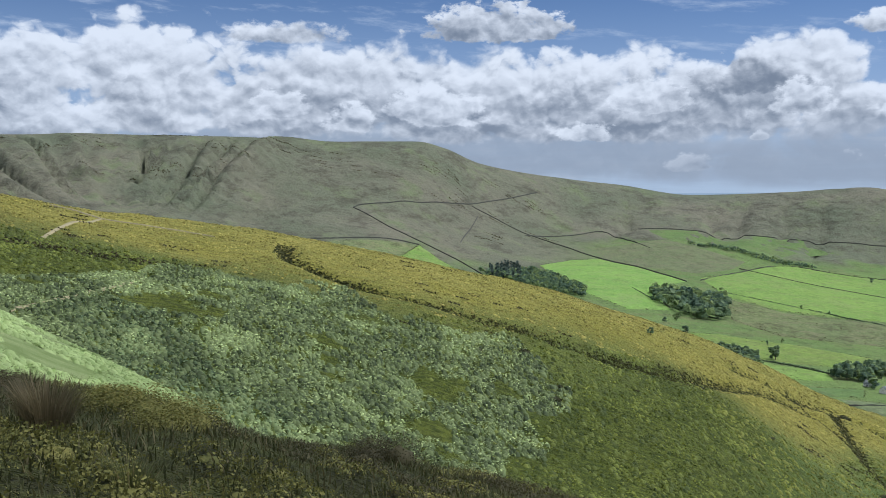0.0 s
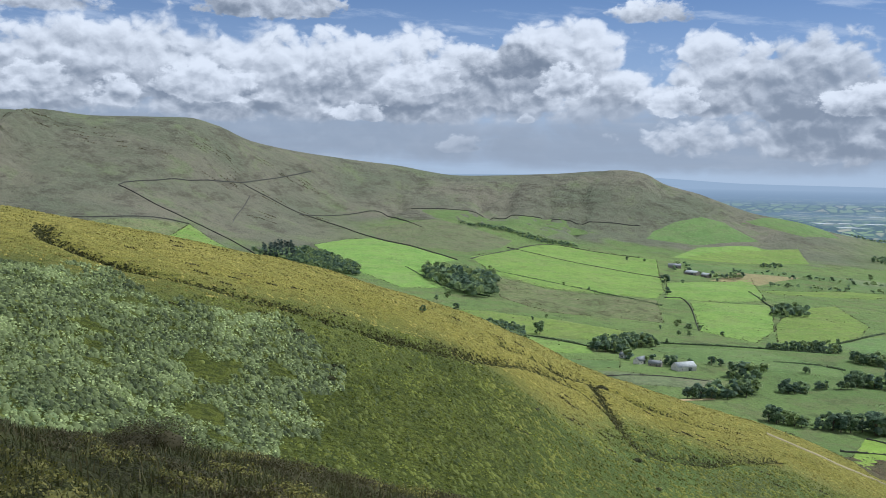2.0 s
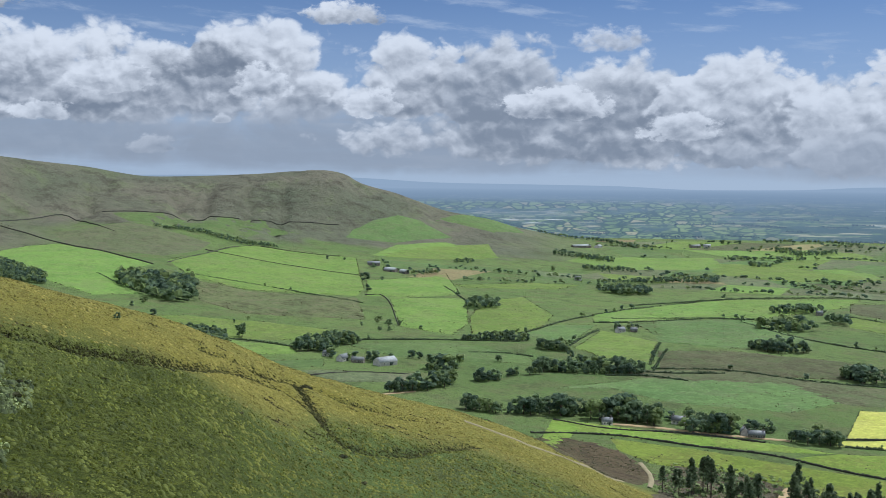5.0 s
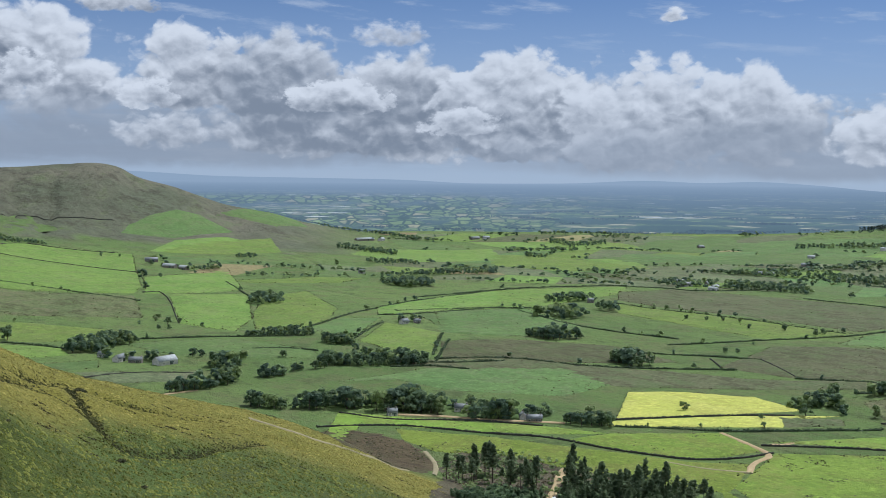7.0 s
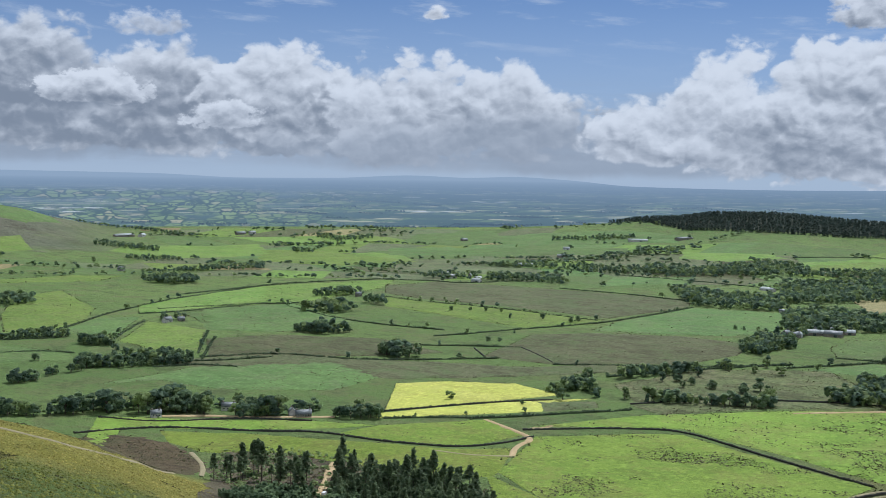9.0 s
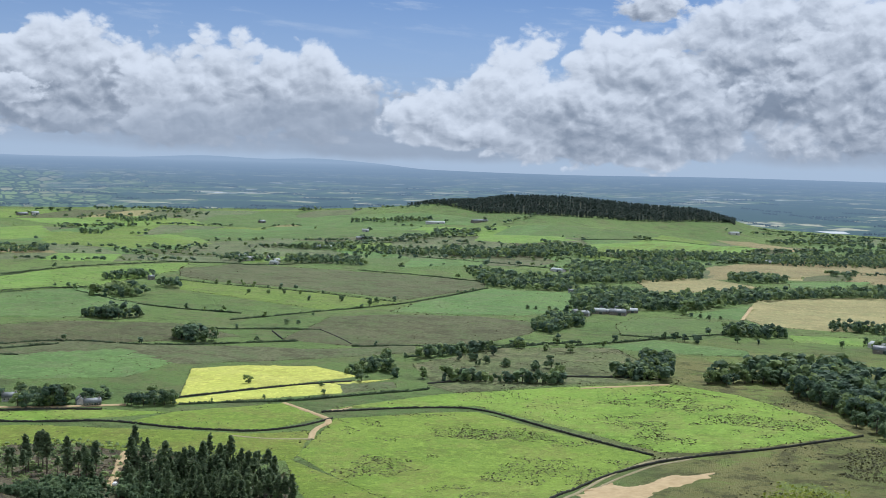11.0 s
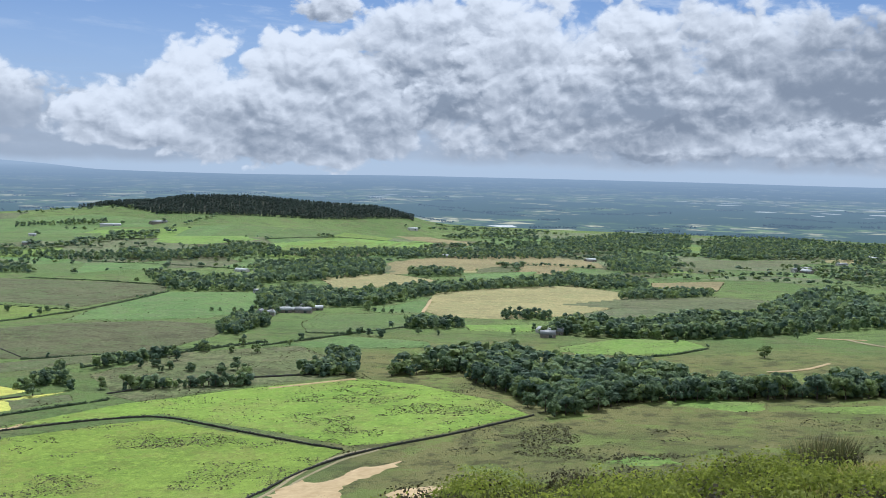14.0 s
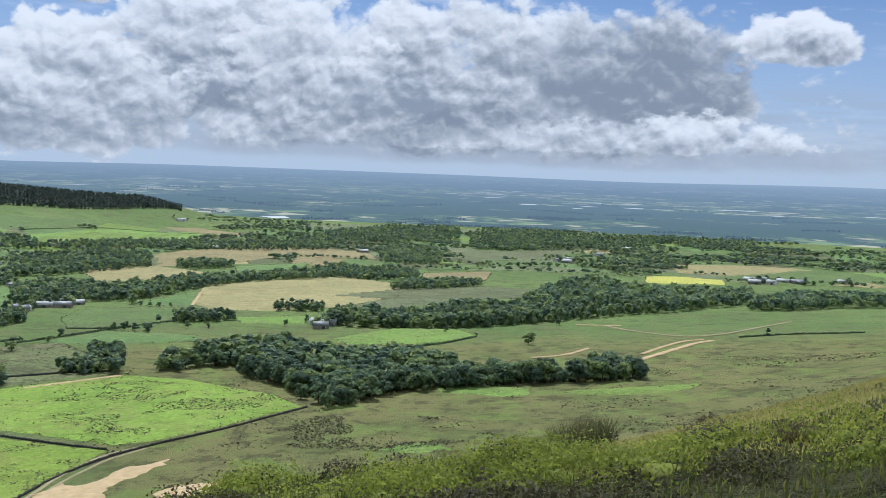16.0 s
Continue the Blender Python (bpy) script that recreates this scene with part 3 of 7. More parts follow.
def build_heights():
    fold = np.where(AZS > 145, 145 - (AZS - 145) * 0, AZS)
    back = np.clip((np.abs(AZS - 46) - 96) / 60, 0, 1)  # behind: the fell goes on up
    rr, zz = [np.full_like(AZS, 0.5)], [np.full_like(AZS, EYE_Z - 1.62)]
    for line in LINES:
        a, r, e = np.array(line, float).T
        az = np.clip(fold, -50, 145)
        r_ = pchip(az, a, r)
        e_ = pchip(az, a, e)
        e_ = e_ * (1 - back) + back * 6
        rr.append(r_)
        zz.append(EYE_Z + r_ * np.tan(np.radians(e_)))
    rr.append(np.full_like(AZS, 5000.0))
    zz.append(zz[-1] - 30)
    rr, zz = np.array(rr), np.array(zz)
    out = np.zeros((len(AZS), len(RS)))
    for i in range(len(AZS)):
        out[i] = pchip(RS, rr[:, i], zz[:, i])
    A, R = np.meshgrid(np.radians(AZS), RS, indexing="ij")
    x, y = np.sin(A) * R, np.cos(A) * R
    spur = np.clip((R - 120) / 60, 0, 1) * np.clip((620 - R) / 80, 0, 1)
    out += spur * (1.1 * wave(x / 34, y / 34, 3) + 0.45 * wave(x / 11, y / 11, 4))
    lying = (R > 280) & (R < 480) & (A > radians(-12)) & (A < radians(34))
    px, py = x[lying], y[lying]
    gap = np.full(len(px), 1e9)
    for way in HOLLOW_WAYS:
        q = [(math.sin(radians(a)) * r, math.cos(radians(a)) * r) for a, r in way]
        for (x0, y0), (x1, y1) in zip(q[:-1], q[1:]):
            f = np.clip(((px - x0) * (x1 - x0) + (py - y0) * (y1 - y0)) / ((x1 - x0) ** 2 + (y1 - y0) ** 2), 0, 1)
            gap = np.minimum(gap, np.hypot(px - x0 - f * (x1 - x0), py - y0 - f * (y1 - y0)) + 1.2 * wave(px / 9, py / 9, 20))
    out[lying] += 0.6 * np.exp(-((gap - 5.5) / 2.2) ** 2) - 1.7 * np.exp(-(gap / 2.4) ** 2)
    mid = np.clip((R - 700) / 400, 0, 1) * np.clip((3000 - R) / 400, 0, 1)
    out += mid * (3.0 * wave(x / 260, y / 260, 5) + 1.2 * wave(x / 90, y / 90, 6))
    plain = np.clip((R - 3200) / 300, 0, 1) * np.clip((4750 - R) / 300, 0, 1)
    out += plain * (11 * wave(x / 420, y / 420, 24) + 5 * wave(x / 150, y / 150, 25))
    # a combe with gullies running together in the flank of the far fell, and a ridge beside it
    deg = np.degrees(A)
    t = np.clip((R - 1900) / 600, 0, 1)
    flank = np.sin(np.pi * t) ** 0.8 * np.clip((3 - deg) / 5, 0, 1)
    combe = np.clip((-8 - deg) / 3, 0, 1)
    fan = (deg + 16.5) / (0.35 + 0.65 * t) + 0.35 * wave(R / 90, deg / 2, 9)
    g = 1 - np.abs(wave(fan * 0.62, R / 3000, 7))
    g2 = 1 - np.abs(wave(fan * 1.5 + 40, R / 2500, 8))
    out -= flank * combe * (62 * g ** 5 + 26 * g2 ** 4)
    out -= flank * 26 * np.exp(-((deg + 16.2) / 2.6) ** 2)
    out += flank * 30 * np.exp(-((deg + 15.0 - 7.5 * t) / 1.3) ** 2)
    out += flank * (7 * wave(x / 190, y / 190, 10) + 3.5 * wave(x / 60, y / 60, 14))
    # shallow gullies on the next fell
    t2 = np.clip((R - 2300) / 700, 0, 1)
    side = np.sin(np.pi * t2) * np.clip((deg - 6) / 4, 0, 1) * np.clip((31 - deg) / 3, 0, 1)
    g3 = 1 - np.abs(wave(deg * 0.5 - t2 * 0.9 + 0.25 * wave(R / 80, deg, 15), R / 3000, 17))
    out -= side * (1 - np.clip((deg - 21) / 1.5, 0, 1) * np.clip((30 - deg) / 1.5, 0, 1) * np.clip((2780 - R) / 50, 0, 1)) * 24 * g3 ** 7
    out += side * 3 * wave(x / 170, y / 170, 18)
    near = np.clip((34 - R) / 10, 0, 1) * np.clip((R - 1.5) / 3, 0, 1)
    out += near * (0.10 * wave(x / 1.7, y / 1.7, 11) + 0.05 * wave(x / 0.6, y / 0.6, 12))
    hummock = np.clip((R - 4) / 2, 0, 1) * np.clip((19 - R) / 7, 0, 1)
    out += hummock * (0.30 * np.maximum(wave(x / 1.9, y / 1.9, 22), -0.2) + 0.10 * wave(x / 0.7, y / 0.7, 23))
    return out


ZS = build_heights()


def ground_z(x, y):
    """Height of the land's surface at plan places (arrays or numbers)."""
    x, y = np.asarray(x, float), np.asarray(y, float)
    a, r = np.degrees(np.arctan2(x, y)), np.clip(np.hypot(x, y), RS[0], RS[-1] - 0.01)
    i = np.clip(np.searchsorted(AZS, a, side="right") - 1, 0, len(AZS) - 2)
    j = np.clip(np.searchsorted(RS, r, side="right") - 1, 0, len(RS) - 2)
    u, v = (a - AZS[i]) / (AZS[i + 1] - AZS[i]), (r - RS[j]) / (RS[j + 1] - RS[j])
    return (ZS[i, j] * (1 - u) + ZS[i + 1, j] * u) * (1 - v) + (ZS[i, j + 1] * (1 - u) + ZS[i + 1, j + 1] * u) * v


def plan(az, r):
    """Plan place at a heading and distance from the standing point."""
    return math.sin(radians(az)) * r, math.cos(radians(az)) * r


# ---- ground ----
FAR_RING = int(np.searchsorted(RS, 3120))


def sheet(name, j0, j1, material, closed=True):
    """A piece of the land between two rings of the terrain."""
    na, nr = len(AZS) - 1, j1 - j0
    A, R = np.meshgrid(np.radians(AZS[:-1]), RS[j0:j1], indexing="ij")
    co = np.stack([np.sin(A) * R, np.cos(A) * R, ZS[:-1, j0:j1]], -1).reshape(-1, 3)
    i, j = np.meshgrid(np.arange(na), np.arange(nr - 1), indexing="ij")
    i2 = (i + 1) % na
    quads = np.stack([i * nr + j, i * nr + j + 1, i2 * nr + j + 1, i2 * nr + j], -1).reshape(-1, 4)
    me = bpy.data.meshes.new(name)
    me.vertices.add(len(co))
    me.vertices.foreach_set("co", co.ravel())
    me.loops.add(quads.size)
    me.loops.foreach_set("vertex_index", quads.ravel()[::-1].astype(np.int32))
    me.polygons.add(len(quads))
    me.polygons.foreach_set("loop_start", np.arange(0, quads.size, 4, dtype=np.int32))
    me.polygons.foreach_set("use_smooth", np.ones(len(quads), bool))
    me.update(calc_edges=True)
    me.materials.append(material)
    return new(name, me), np.degrees(A).ravel(), R.ravel(), co


def step(v, lo, hi):
    t = np.clip((v - lo) / (hi - lo), 0, 1)
    return t * t * (3 - 2 * t)


ground, ga, gr, gco = sheet("ground", 0, FAR_RING + 1, M["ground"])
tagged(ground, "rough green moorland and farmland falling to a wide valley", "ground", kind="structure")
crest = pchip(np.clip(ga, -50, 145), [p[0] for p in SPUR], [p[1] for p in SPUR])
wob = wave(gco[:, 0] / 40, gco[:, 1] / 40, 21) * 18
on_spur = step(gr, 110, 140) * (1 - step(gr + wob, 560, 620)) * (1 - step(ga, 40, 50))
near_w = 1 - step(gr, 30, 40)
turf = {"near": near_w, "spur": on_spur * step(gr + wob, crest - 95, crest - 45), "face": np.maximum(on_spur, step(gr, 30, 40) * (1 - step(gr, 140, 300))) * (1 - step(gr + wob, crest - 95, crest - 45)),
        "fell": np.maximum(step(gr + wob * 6, 1650, 2050) * (1 - step(ga, 4, 12)), step(gr + wob * 5, 2330, 2480) * (1 - step(ga, 31, 38)))}
turf["fell"] = np.maximum(turf["fell"], (1 - step(ga, -4, 4)) * step(gr, 600, 900))
turf["rough"] = step(ga, 70, 78) * step(gr, 200, 420) * (1 - step(gr + wob * 3, 1000, 1250))
turf["face"] = np.maximum(turf["face"], turf["spur"] * step(ga + wob * 0.15, 17, 31) * 0.4)
turf["face"] *= 1 - 0.6 * step(ga + wob * 0.2, 12, 26)
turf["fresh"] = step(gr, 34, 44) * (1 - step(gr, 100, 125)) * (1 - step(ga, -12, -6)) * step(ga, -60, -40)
for key, val in turf.items():
    at = ground.data.attributes.new(key, "FLOAT", "POINT")
    at.data.foreach_set("value", val.astype(np.float32))
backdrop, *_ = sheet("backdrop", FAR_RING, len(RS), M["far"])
tagged(backdrop, "far plain and distant fell with blue haze painted on", "backdrop", kind="structure")


# ---- building helpers ----
from mathutils.geometry import delaunay_2d_cdt

RNG = np.random.default_rng(7)


def leafy(name, dark, light, through_light=0.3, tip=None):
    """Foliage: each clump its own tone, a little light passing through."""
    n = Nodes(name, 0.75, 0.25)
    c = n.mix(n.island(), dark, light)
    c = n.mix(n.ramp(n.noise(0.11, 2), 0.46, 0.60, 0, 0.45), c, tuple(0.75 * x for x in dark))
    c = n.mix(n.ramp(n.noise(0.07, 2), 0.52, 0.64, 0, 0.6), c, tuple(1.25 * x for x in light))
    if tip:
        c = n.mix(n.ramp(n.island(), 0.75, 0.9), c, tip)
    n.put(c, n.bsdf.inputs["Base Color"])
    glow = n.node("ShaderNodeBsdfTranslucent")
    n.put(c, glow.inputs["Color"])
    m = n.node("ShaderNodeMixShader")
    m.inputs[0].default_value = through_light
    n.tree.links.new(n.bsdf.outputs[0], m.inputs[1])
    n.tree.links.new(glow.outputs[0], m.inputs[2])
    n.tree.links.new(m.outputs[0], n.tree.nodes["Material Output"].inputs[0])
    return n.mat


def plainish(name, a, b, scale, rough=0.85, bump=0.4, dist=0.05):
    n = Nodes(name, rough, 0.3)
    return n.done(n.mix(n.ramp(n.noise(scale, 5, 0.65), 0.35, 0.65), a, b), n.noise(scale * 4, 4, 0.7), bump, dist)


# leaf colours are lightened and made bluer to stand for haze
M["leaf"] = leafy("broad_leaf", (0.101, 0.162, 0.086), (0.211, 0.284, 0.138), 0.52)
M["leaf_pale"] = leafy("pale_leaf", (0.146, 0.213, 0.083), (0.284, 0.353, 0.134), 0.5)
M["leaf_deep"] = leafy("deep_leaf", (0.075, 0.128, 0.086), (0.152, 0.217, 0.130), 0.5)
M["needle"] = leafy("pine_needle", (0.101, 0.150, 0.079), (0.209, 0.266, 0.129), 0.48)
# darker, bluer copy of the needles, distance haze put into its colour
M["needle_far"] = leafy("far_plantation", (0.046, 0.070, 0.058), (0.088, 0.118, 0.092), 0.4)
M["hedge"] = leafy("hedge_leaf", (0.065, 0.101, 0.058), (0.117, 0.155, 0.079), 0.42)
# far trees with the same glowing haze painted on
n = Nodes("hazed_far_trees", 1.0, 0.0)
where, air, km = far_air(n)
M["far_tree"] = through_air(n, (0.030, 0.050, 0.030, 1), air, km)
M["bark"] = plainish("bark", (0.06, 0.048, 0.036), (0.13, 0.105, 0.08), 2.0)
# stone darkened to stand for the walls' shaded sides
M["stone"] = plainish("dry_stone", (0.030, 0.031, 0.026), (0.070, 0.070, 0.056), 1.2, 0.9, 0.8, 0.2)
M["sand"] = plainish("bare_earth", (0.34, 0.25, 0.125), (0.45, 0.34, 0.185), 0.15, 0.95, 0.5, 0.2)
M["path"] = plainish("worn_path", (0.23, 0.20, 0.11), (0.31, 0.265, 0.15), 0.4, 0.95, 0.5, 0.1)
M["render"] = plainish("limewashed_stone", (0.42, 0.40, 0.36), (0.62, 0.60, 0.55), 0.6)
M["gritstone"] = plainish("gritstone", (0.16, 0.14, 0.115), (0.27, 0.24, 0.20), 0.8)
M["slate"] = plainish("slate_roof", (0.13, 0.14, 0.142), (0.22, 0.235, 0.235), 1.1, 0.55)
M["sheeting"] = plainish("pale_roof_sheeting", (0.27, 0.29, 0.28), (0.42, 0.44, 0.43), 0.4, 0.75, 0.2)
M["glass"] = plainish("window_glass", (0.02, 0.025, 0.03), (0.035, 0.04, 0.05), 1.0, 0.12, 0.0)
M["door"] = plainish("painted_door", (0.05, 0.07, 0.06), (0.08, 0.10, 0.09), 2.0)


def raw_mesh(name, co, quads, material, smooth_shade=False):
    """A mesh from arrays of corners and four-sided faces."""
    co, quads = np.asarray(co, float), np.asarray(quads, np.int32)
    me = bpy.data.meshes.new(name)
    me.vertices.add(len(co))
    me.vertices.foreach_set("co", co.ravel())
    me.loops.add(quads.size)
    me.loops.foreach_set("vertex_index", quads.ravel())
    me.polygons.add(len(quads))
    me.polygons.foreach_set("loop_start", np.arange(0, quads.size, quads.shape[1], dtype=np.int32))
    if smooth_shade:
        me.polygons.foreach_set("use_smooth", np.ones(len(quads), bool))
    me.update(calc_edges=True)
    me.validate()
    me.materials.append(material)
    return me


def part(name, mesh, parent, label=""):
    ob = new(name, mesh)
    ob.parent = parent
    return tagged(ob, label)


def rotz(co, a):
    c, s = math.cos(a), math.sin(a)
    return np.stack([co[:, 0] * c - co[:, 1] * s, co[:, 0] * s + co[:, 1] * c, co[:, 2]], 1)


def cards(centre, normal, size, aspect=1.0, rng=RNG):
    """Small bent leaf clumps: a quad each at centre, facing normal."""
    k = len(centre)
    normal = normal / np.maximum(np.linalg.norm(normal, axis=1, keepdims=True), 1e-6)
    up = rng.normal(size=(k, 3))
    u = np.cross(normal, up)
    u /= np.maximum(np.linalg.norm(u, axis=1, keepdims=True), 1e-6)
    v = np.cross(normal, u)
    size = np.broadcast_to(np.asarray(size, float), (k,))[:, None]
    wild = rng.uniform(0.7, 1.3, (4, k, 1))
    co = np.stack([centre + (-u * aspect - v) * size * wild[0] / 2, centre + (u * aspect - v) * size * wild[1] / 2,
                   centre + (u * aspect + v) * size * wild[2] / 2, centre + (-u * aspect + v) * size * wild[3] / 2], 1)
    return co.reshape(-1, 3), np.arange(4 * k).reshape(-1, 4)


def lump():
    """A coarse rounded block of 24 faces, one unit in radius."""
    bm = bmesh.new()
    bmesh.ops.create_cube(bm, size=2)
    bmesh.ops.subdivide_edges(bm, edges=bm.edges[:], cuts=1, use_grid_fill=True)
    bm.verts.index_update()
    co = np.array([v.co.normalized()[:] for v in bm.verts])
    fa = np.array([[v.index for v in f.verts] for f in bm.faces])
    bm.free()
    return co, fa


LUMP_CO, LUMP_FA = lump()
DOME = (LUMP_CO, LUMP_FA[LUMP_CO[LUMP_FA, 2].mean(1) > -0.35])


def join(pieces):
    co, fa, k = [], [], 0
    for c, f in pieces:
        co.append(c)
        fa.append(np.asarray(f) + k)
        k += len(c)
    return np.concatenate(co), np.concatenate(fa)


def tube(points, radii, sides=6):
    """A tapered limb along points."""
    points = np.asarray(points, float)
    rings = []
    for i, p in enumerate(points):
        d = points[min(i + 1, len(points) - 1)] - points[max(i - 1, 0)]
        d /= np.linalg.norm(d)
        u = np.cross(d, (0.31, 0.87, 0.11))
        u /= np.linalg.norm(u)
        v = np.cross(d, u)
        a = np.linspace(0, 2 * np.pi, sides, endpoint=False)[:, None]
        rings.append(p + (np.cos(a) * u + np.sin(a) * v) * radii[i])
    co = np.concatenate(rings)
    fa = [[i * sides + j, i * sides + (j + 1) % sides, (i + 1) * sides + (j + 1) % sides, (i + 1) * sides + j]
          for i in range(len(points) - 1) for j in range(sides)]
    return co, np.array(fa)


def broad_arrays(seed, leaves, most=13, block=None):
    """A broad-leaved tree one unit high: trunk arrays and crown arrays."""
    rng = np.random.default_rng(seed)
    lobes = []
    n_lobes = int(rng.integers(max(2, most - 3), most + 1))
    grow = (12 / most) ** 0.33
    core_co, core_fa = block or (LUMP_CO, LUMP_FA)
    for i in range(n_lobes):
        a = rng.uniform(0, 2 * np.pi)
        h = rng.uniform(0.20, 0.84)
        wide = 0.40 * math.sin(math.pi * (0.25 + 0.78 * (h - 0.2))) ** 0.7
        rad = wide * rng.uniform(0.3, 1.0)
        size = rng.uniform(0.11, 0.19) * grow
        lobes.append((math.cos(a) * rad, math.sin(a) * rad, max(h, size * 0.8), size))
    lobes.append((0, 0, 0.82, 0.13 * grow))
    limbs = [tube([(0, 0, -0.02), (0.008, 0.004, 0.16), (0.0, 0.01, 0.36), (0.01, 0, 0.62)], [0.038, 0.027, 0.02, 0.006], 5)]
    for x, y, h, s in lobes[:4]:
        limbs.append(tube([(0, 0, 0.2 + 0.2 * h), (x * 0.55, y * 0.55, 0.15 + 0.65 * h), (x, y, h)], [0.016, 0.01, 0.003], 4))
    pieces = []
    for x, y, h, s in lobes:
        c = core_co * s * rng.uniform(0.62, 0.86, (len(core_co), 1)) * (1, 1, 0.82) + (x, y, h)
        pieces.append((c, core_fa))
    per = leaves // len(lobes)
    for x, y, h, s in lobes:
        d = rng.normal(size=(per, 3))
        d /= np.linalg.norm(d, axis=1, keepdims=True)
        d[:, 2] = np.where(d[:, 2] < -0.5, -d[:, 2], d[:, 2])
        c = d * s * rng.uniform(0.72, 1.22, (per, 1)) * (1, 1, 0.85) + (x, y, h)
        pieces.append(cards(c, d + (0, 0, 0.25) + rng.normal(size=(per, 3)) * 0.33, rng.uniform(0.045, 0.085, per) * (500 / leaves) ** 0.42, 1.2, rng))
    return join(limbs), join(pieces)


def pine_arrays(seed, leaves, bare=0.35, tiers=16):
    """A conifer one unit high with a bare lower stem."""
    rng = np.random.default_rng(seed)
    limbs = [tube([(0, 0, -0.02), (0.004, 0, 0.4), (0, 0.004, 0.98)], [0.016, 0.011, 0.002], 5)]
    cen, nor, size = [], [], []
    for k in range(tiers):
        h = bare + (1 - bare) * (k + rng.uniform(0, 0.6)) / tiers
        reach = (0.20 if tiers > 8 else 0.27) * (1 - (h - bare) / (1 - bare)) ** 0.75 * rng.uniform(0.4, 1.2) + 0.012
        for j in range(int(rng.integers(4, 7)) if tiers > 8 else 3):
            a = rng.uniform(0, 2 * np.pi)
            tip = np.array((math.cos(a) * reach, math.sin(a) * reach, h - 0.02 - reach * 0.15))
            if reach > 0.06:
                limbs.append(tube([(0, 0, h), tip], [0.003, 0.001], 3))
            m = max(2, leaves // (tiers * 5))
            f = rng.uniform(0.2, 1.05, (m, 1))
            cen.append(np.array((0, 0, h)) * (1 - f) + tip * f + rng.normal(size=(m, 3)) * 0.011)
            nor.append(np.array((0, 0, 1.0)) + rng.normal(size=(m, 3)) * 0.6)
            size.append(rng.uniform(0.03, 0.055, m) * (16 / tiers) ** (0.8 if tiers > 8 else 1.25))
    return join(limbs), cards(np.concatenate(cen), np.concatenate(nor), np.concatenate(size), 1.3, rng)


CUBE = (np.array([(x, y, z) for x in (-1, 1) for y in (-1, 1) for z in (-1, 1)]) * 0.66, np.array([[0, 1, 3, 2], [4, 6, 7, 5], [0, 4, 5, 1], [2, 3, 7, 6], [0, 2, 6, 4], [1, 5, 7, 3]]))
BROAD = [broad_arrays(100 + i, 460, 12, CUBE) for i in range(5)]
BROAD_MID = [broad_arrays(150 + i, 130, 7, DOME) for i in range(6)]
BROAD_LOW = [broad_arrays(200 + i, 34, 3, DOME) for i in range(6)]
BROAD_FAR = [broad_arrays(250 + i, 12, 2, CUBE) for i in range(6)]
PINES = [pine_arrays(300 + i, 420, b) for i, b in enumerate((0.36, 0.5, 0.62, 0.45))]
PINES_LOW = [pine_arrays(400 + i, 20, b, 5) for i, b in enumerate((0.15, 0.3, 0.2))]

PINES_FAR = [pine_arrays(450 + i, 12, 0.05, 4) for i in range(4)]


def seat(az, r, down=0.0):
    x, y = plan(az, r)
    return x, y, float(ground_z(x, y)) - down


def tree_models(arrays, name, label, crown_material):
    """Each model once, ready to be copied: an Empty with trunk and crown."""
    made = []
    for k, ((tc, tf), (cc, cf)) in enumerate(arrays):
        e = new(name)
        part("trunk", raw_mesh("trunk", tc, tf, M["bark"], True), e)
        part("crown", raw_mesh("crown", cc, cf, crown_material[k % len(crown_material)]), e)
        made.append(tagged(e, label, "tree"))
    return made


TREE_KINDS = {
    "broad": (tree_models(BROAD, "broadleaf_tree", "dark green broad-leaved tree in full summer leaf on pasture", [M["leaf"], M["leaf_deep"], M["leaf_pale"]]), (BROAD_MID, BROAD_LOW, BROAD_FAR)),
    "pine": (tree_models(PINES, "pine_tree", "tall dark pine with a bare lower stem", [M["needle"]]), (PINES, PINES_LOW, PINES_FAR)),
}
used_models, tree_count = set(), [0]


def plant(kind, az, r, h, group):
    models = TREE_KINDS[kind][0]
    i = int(RNG.integers(len(models)))
    x, y, z = seat(az, r)
    wide = h * RNG.uniform(0.9, 1.2)
    m = Matrix.Translation((x, y, z)) @ Matrix.Rotation(RNG.uniform(0, 6.28), 4, "Z") @ Matrix.Diagonal((wide, wide, h, 1))
    if (kind, i) in used_models:
        ob = copy_thing(models[i], Matrix())
    else:
        used_models.add((kind, i))
        ob = models[i]
    ob.matrix_basis = m
    tagged(ob, group=group)
    tree_count[0] += 1
    return ob


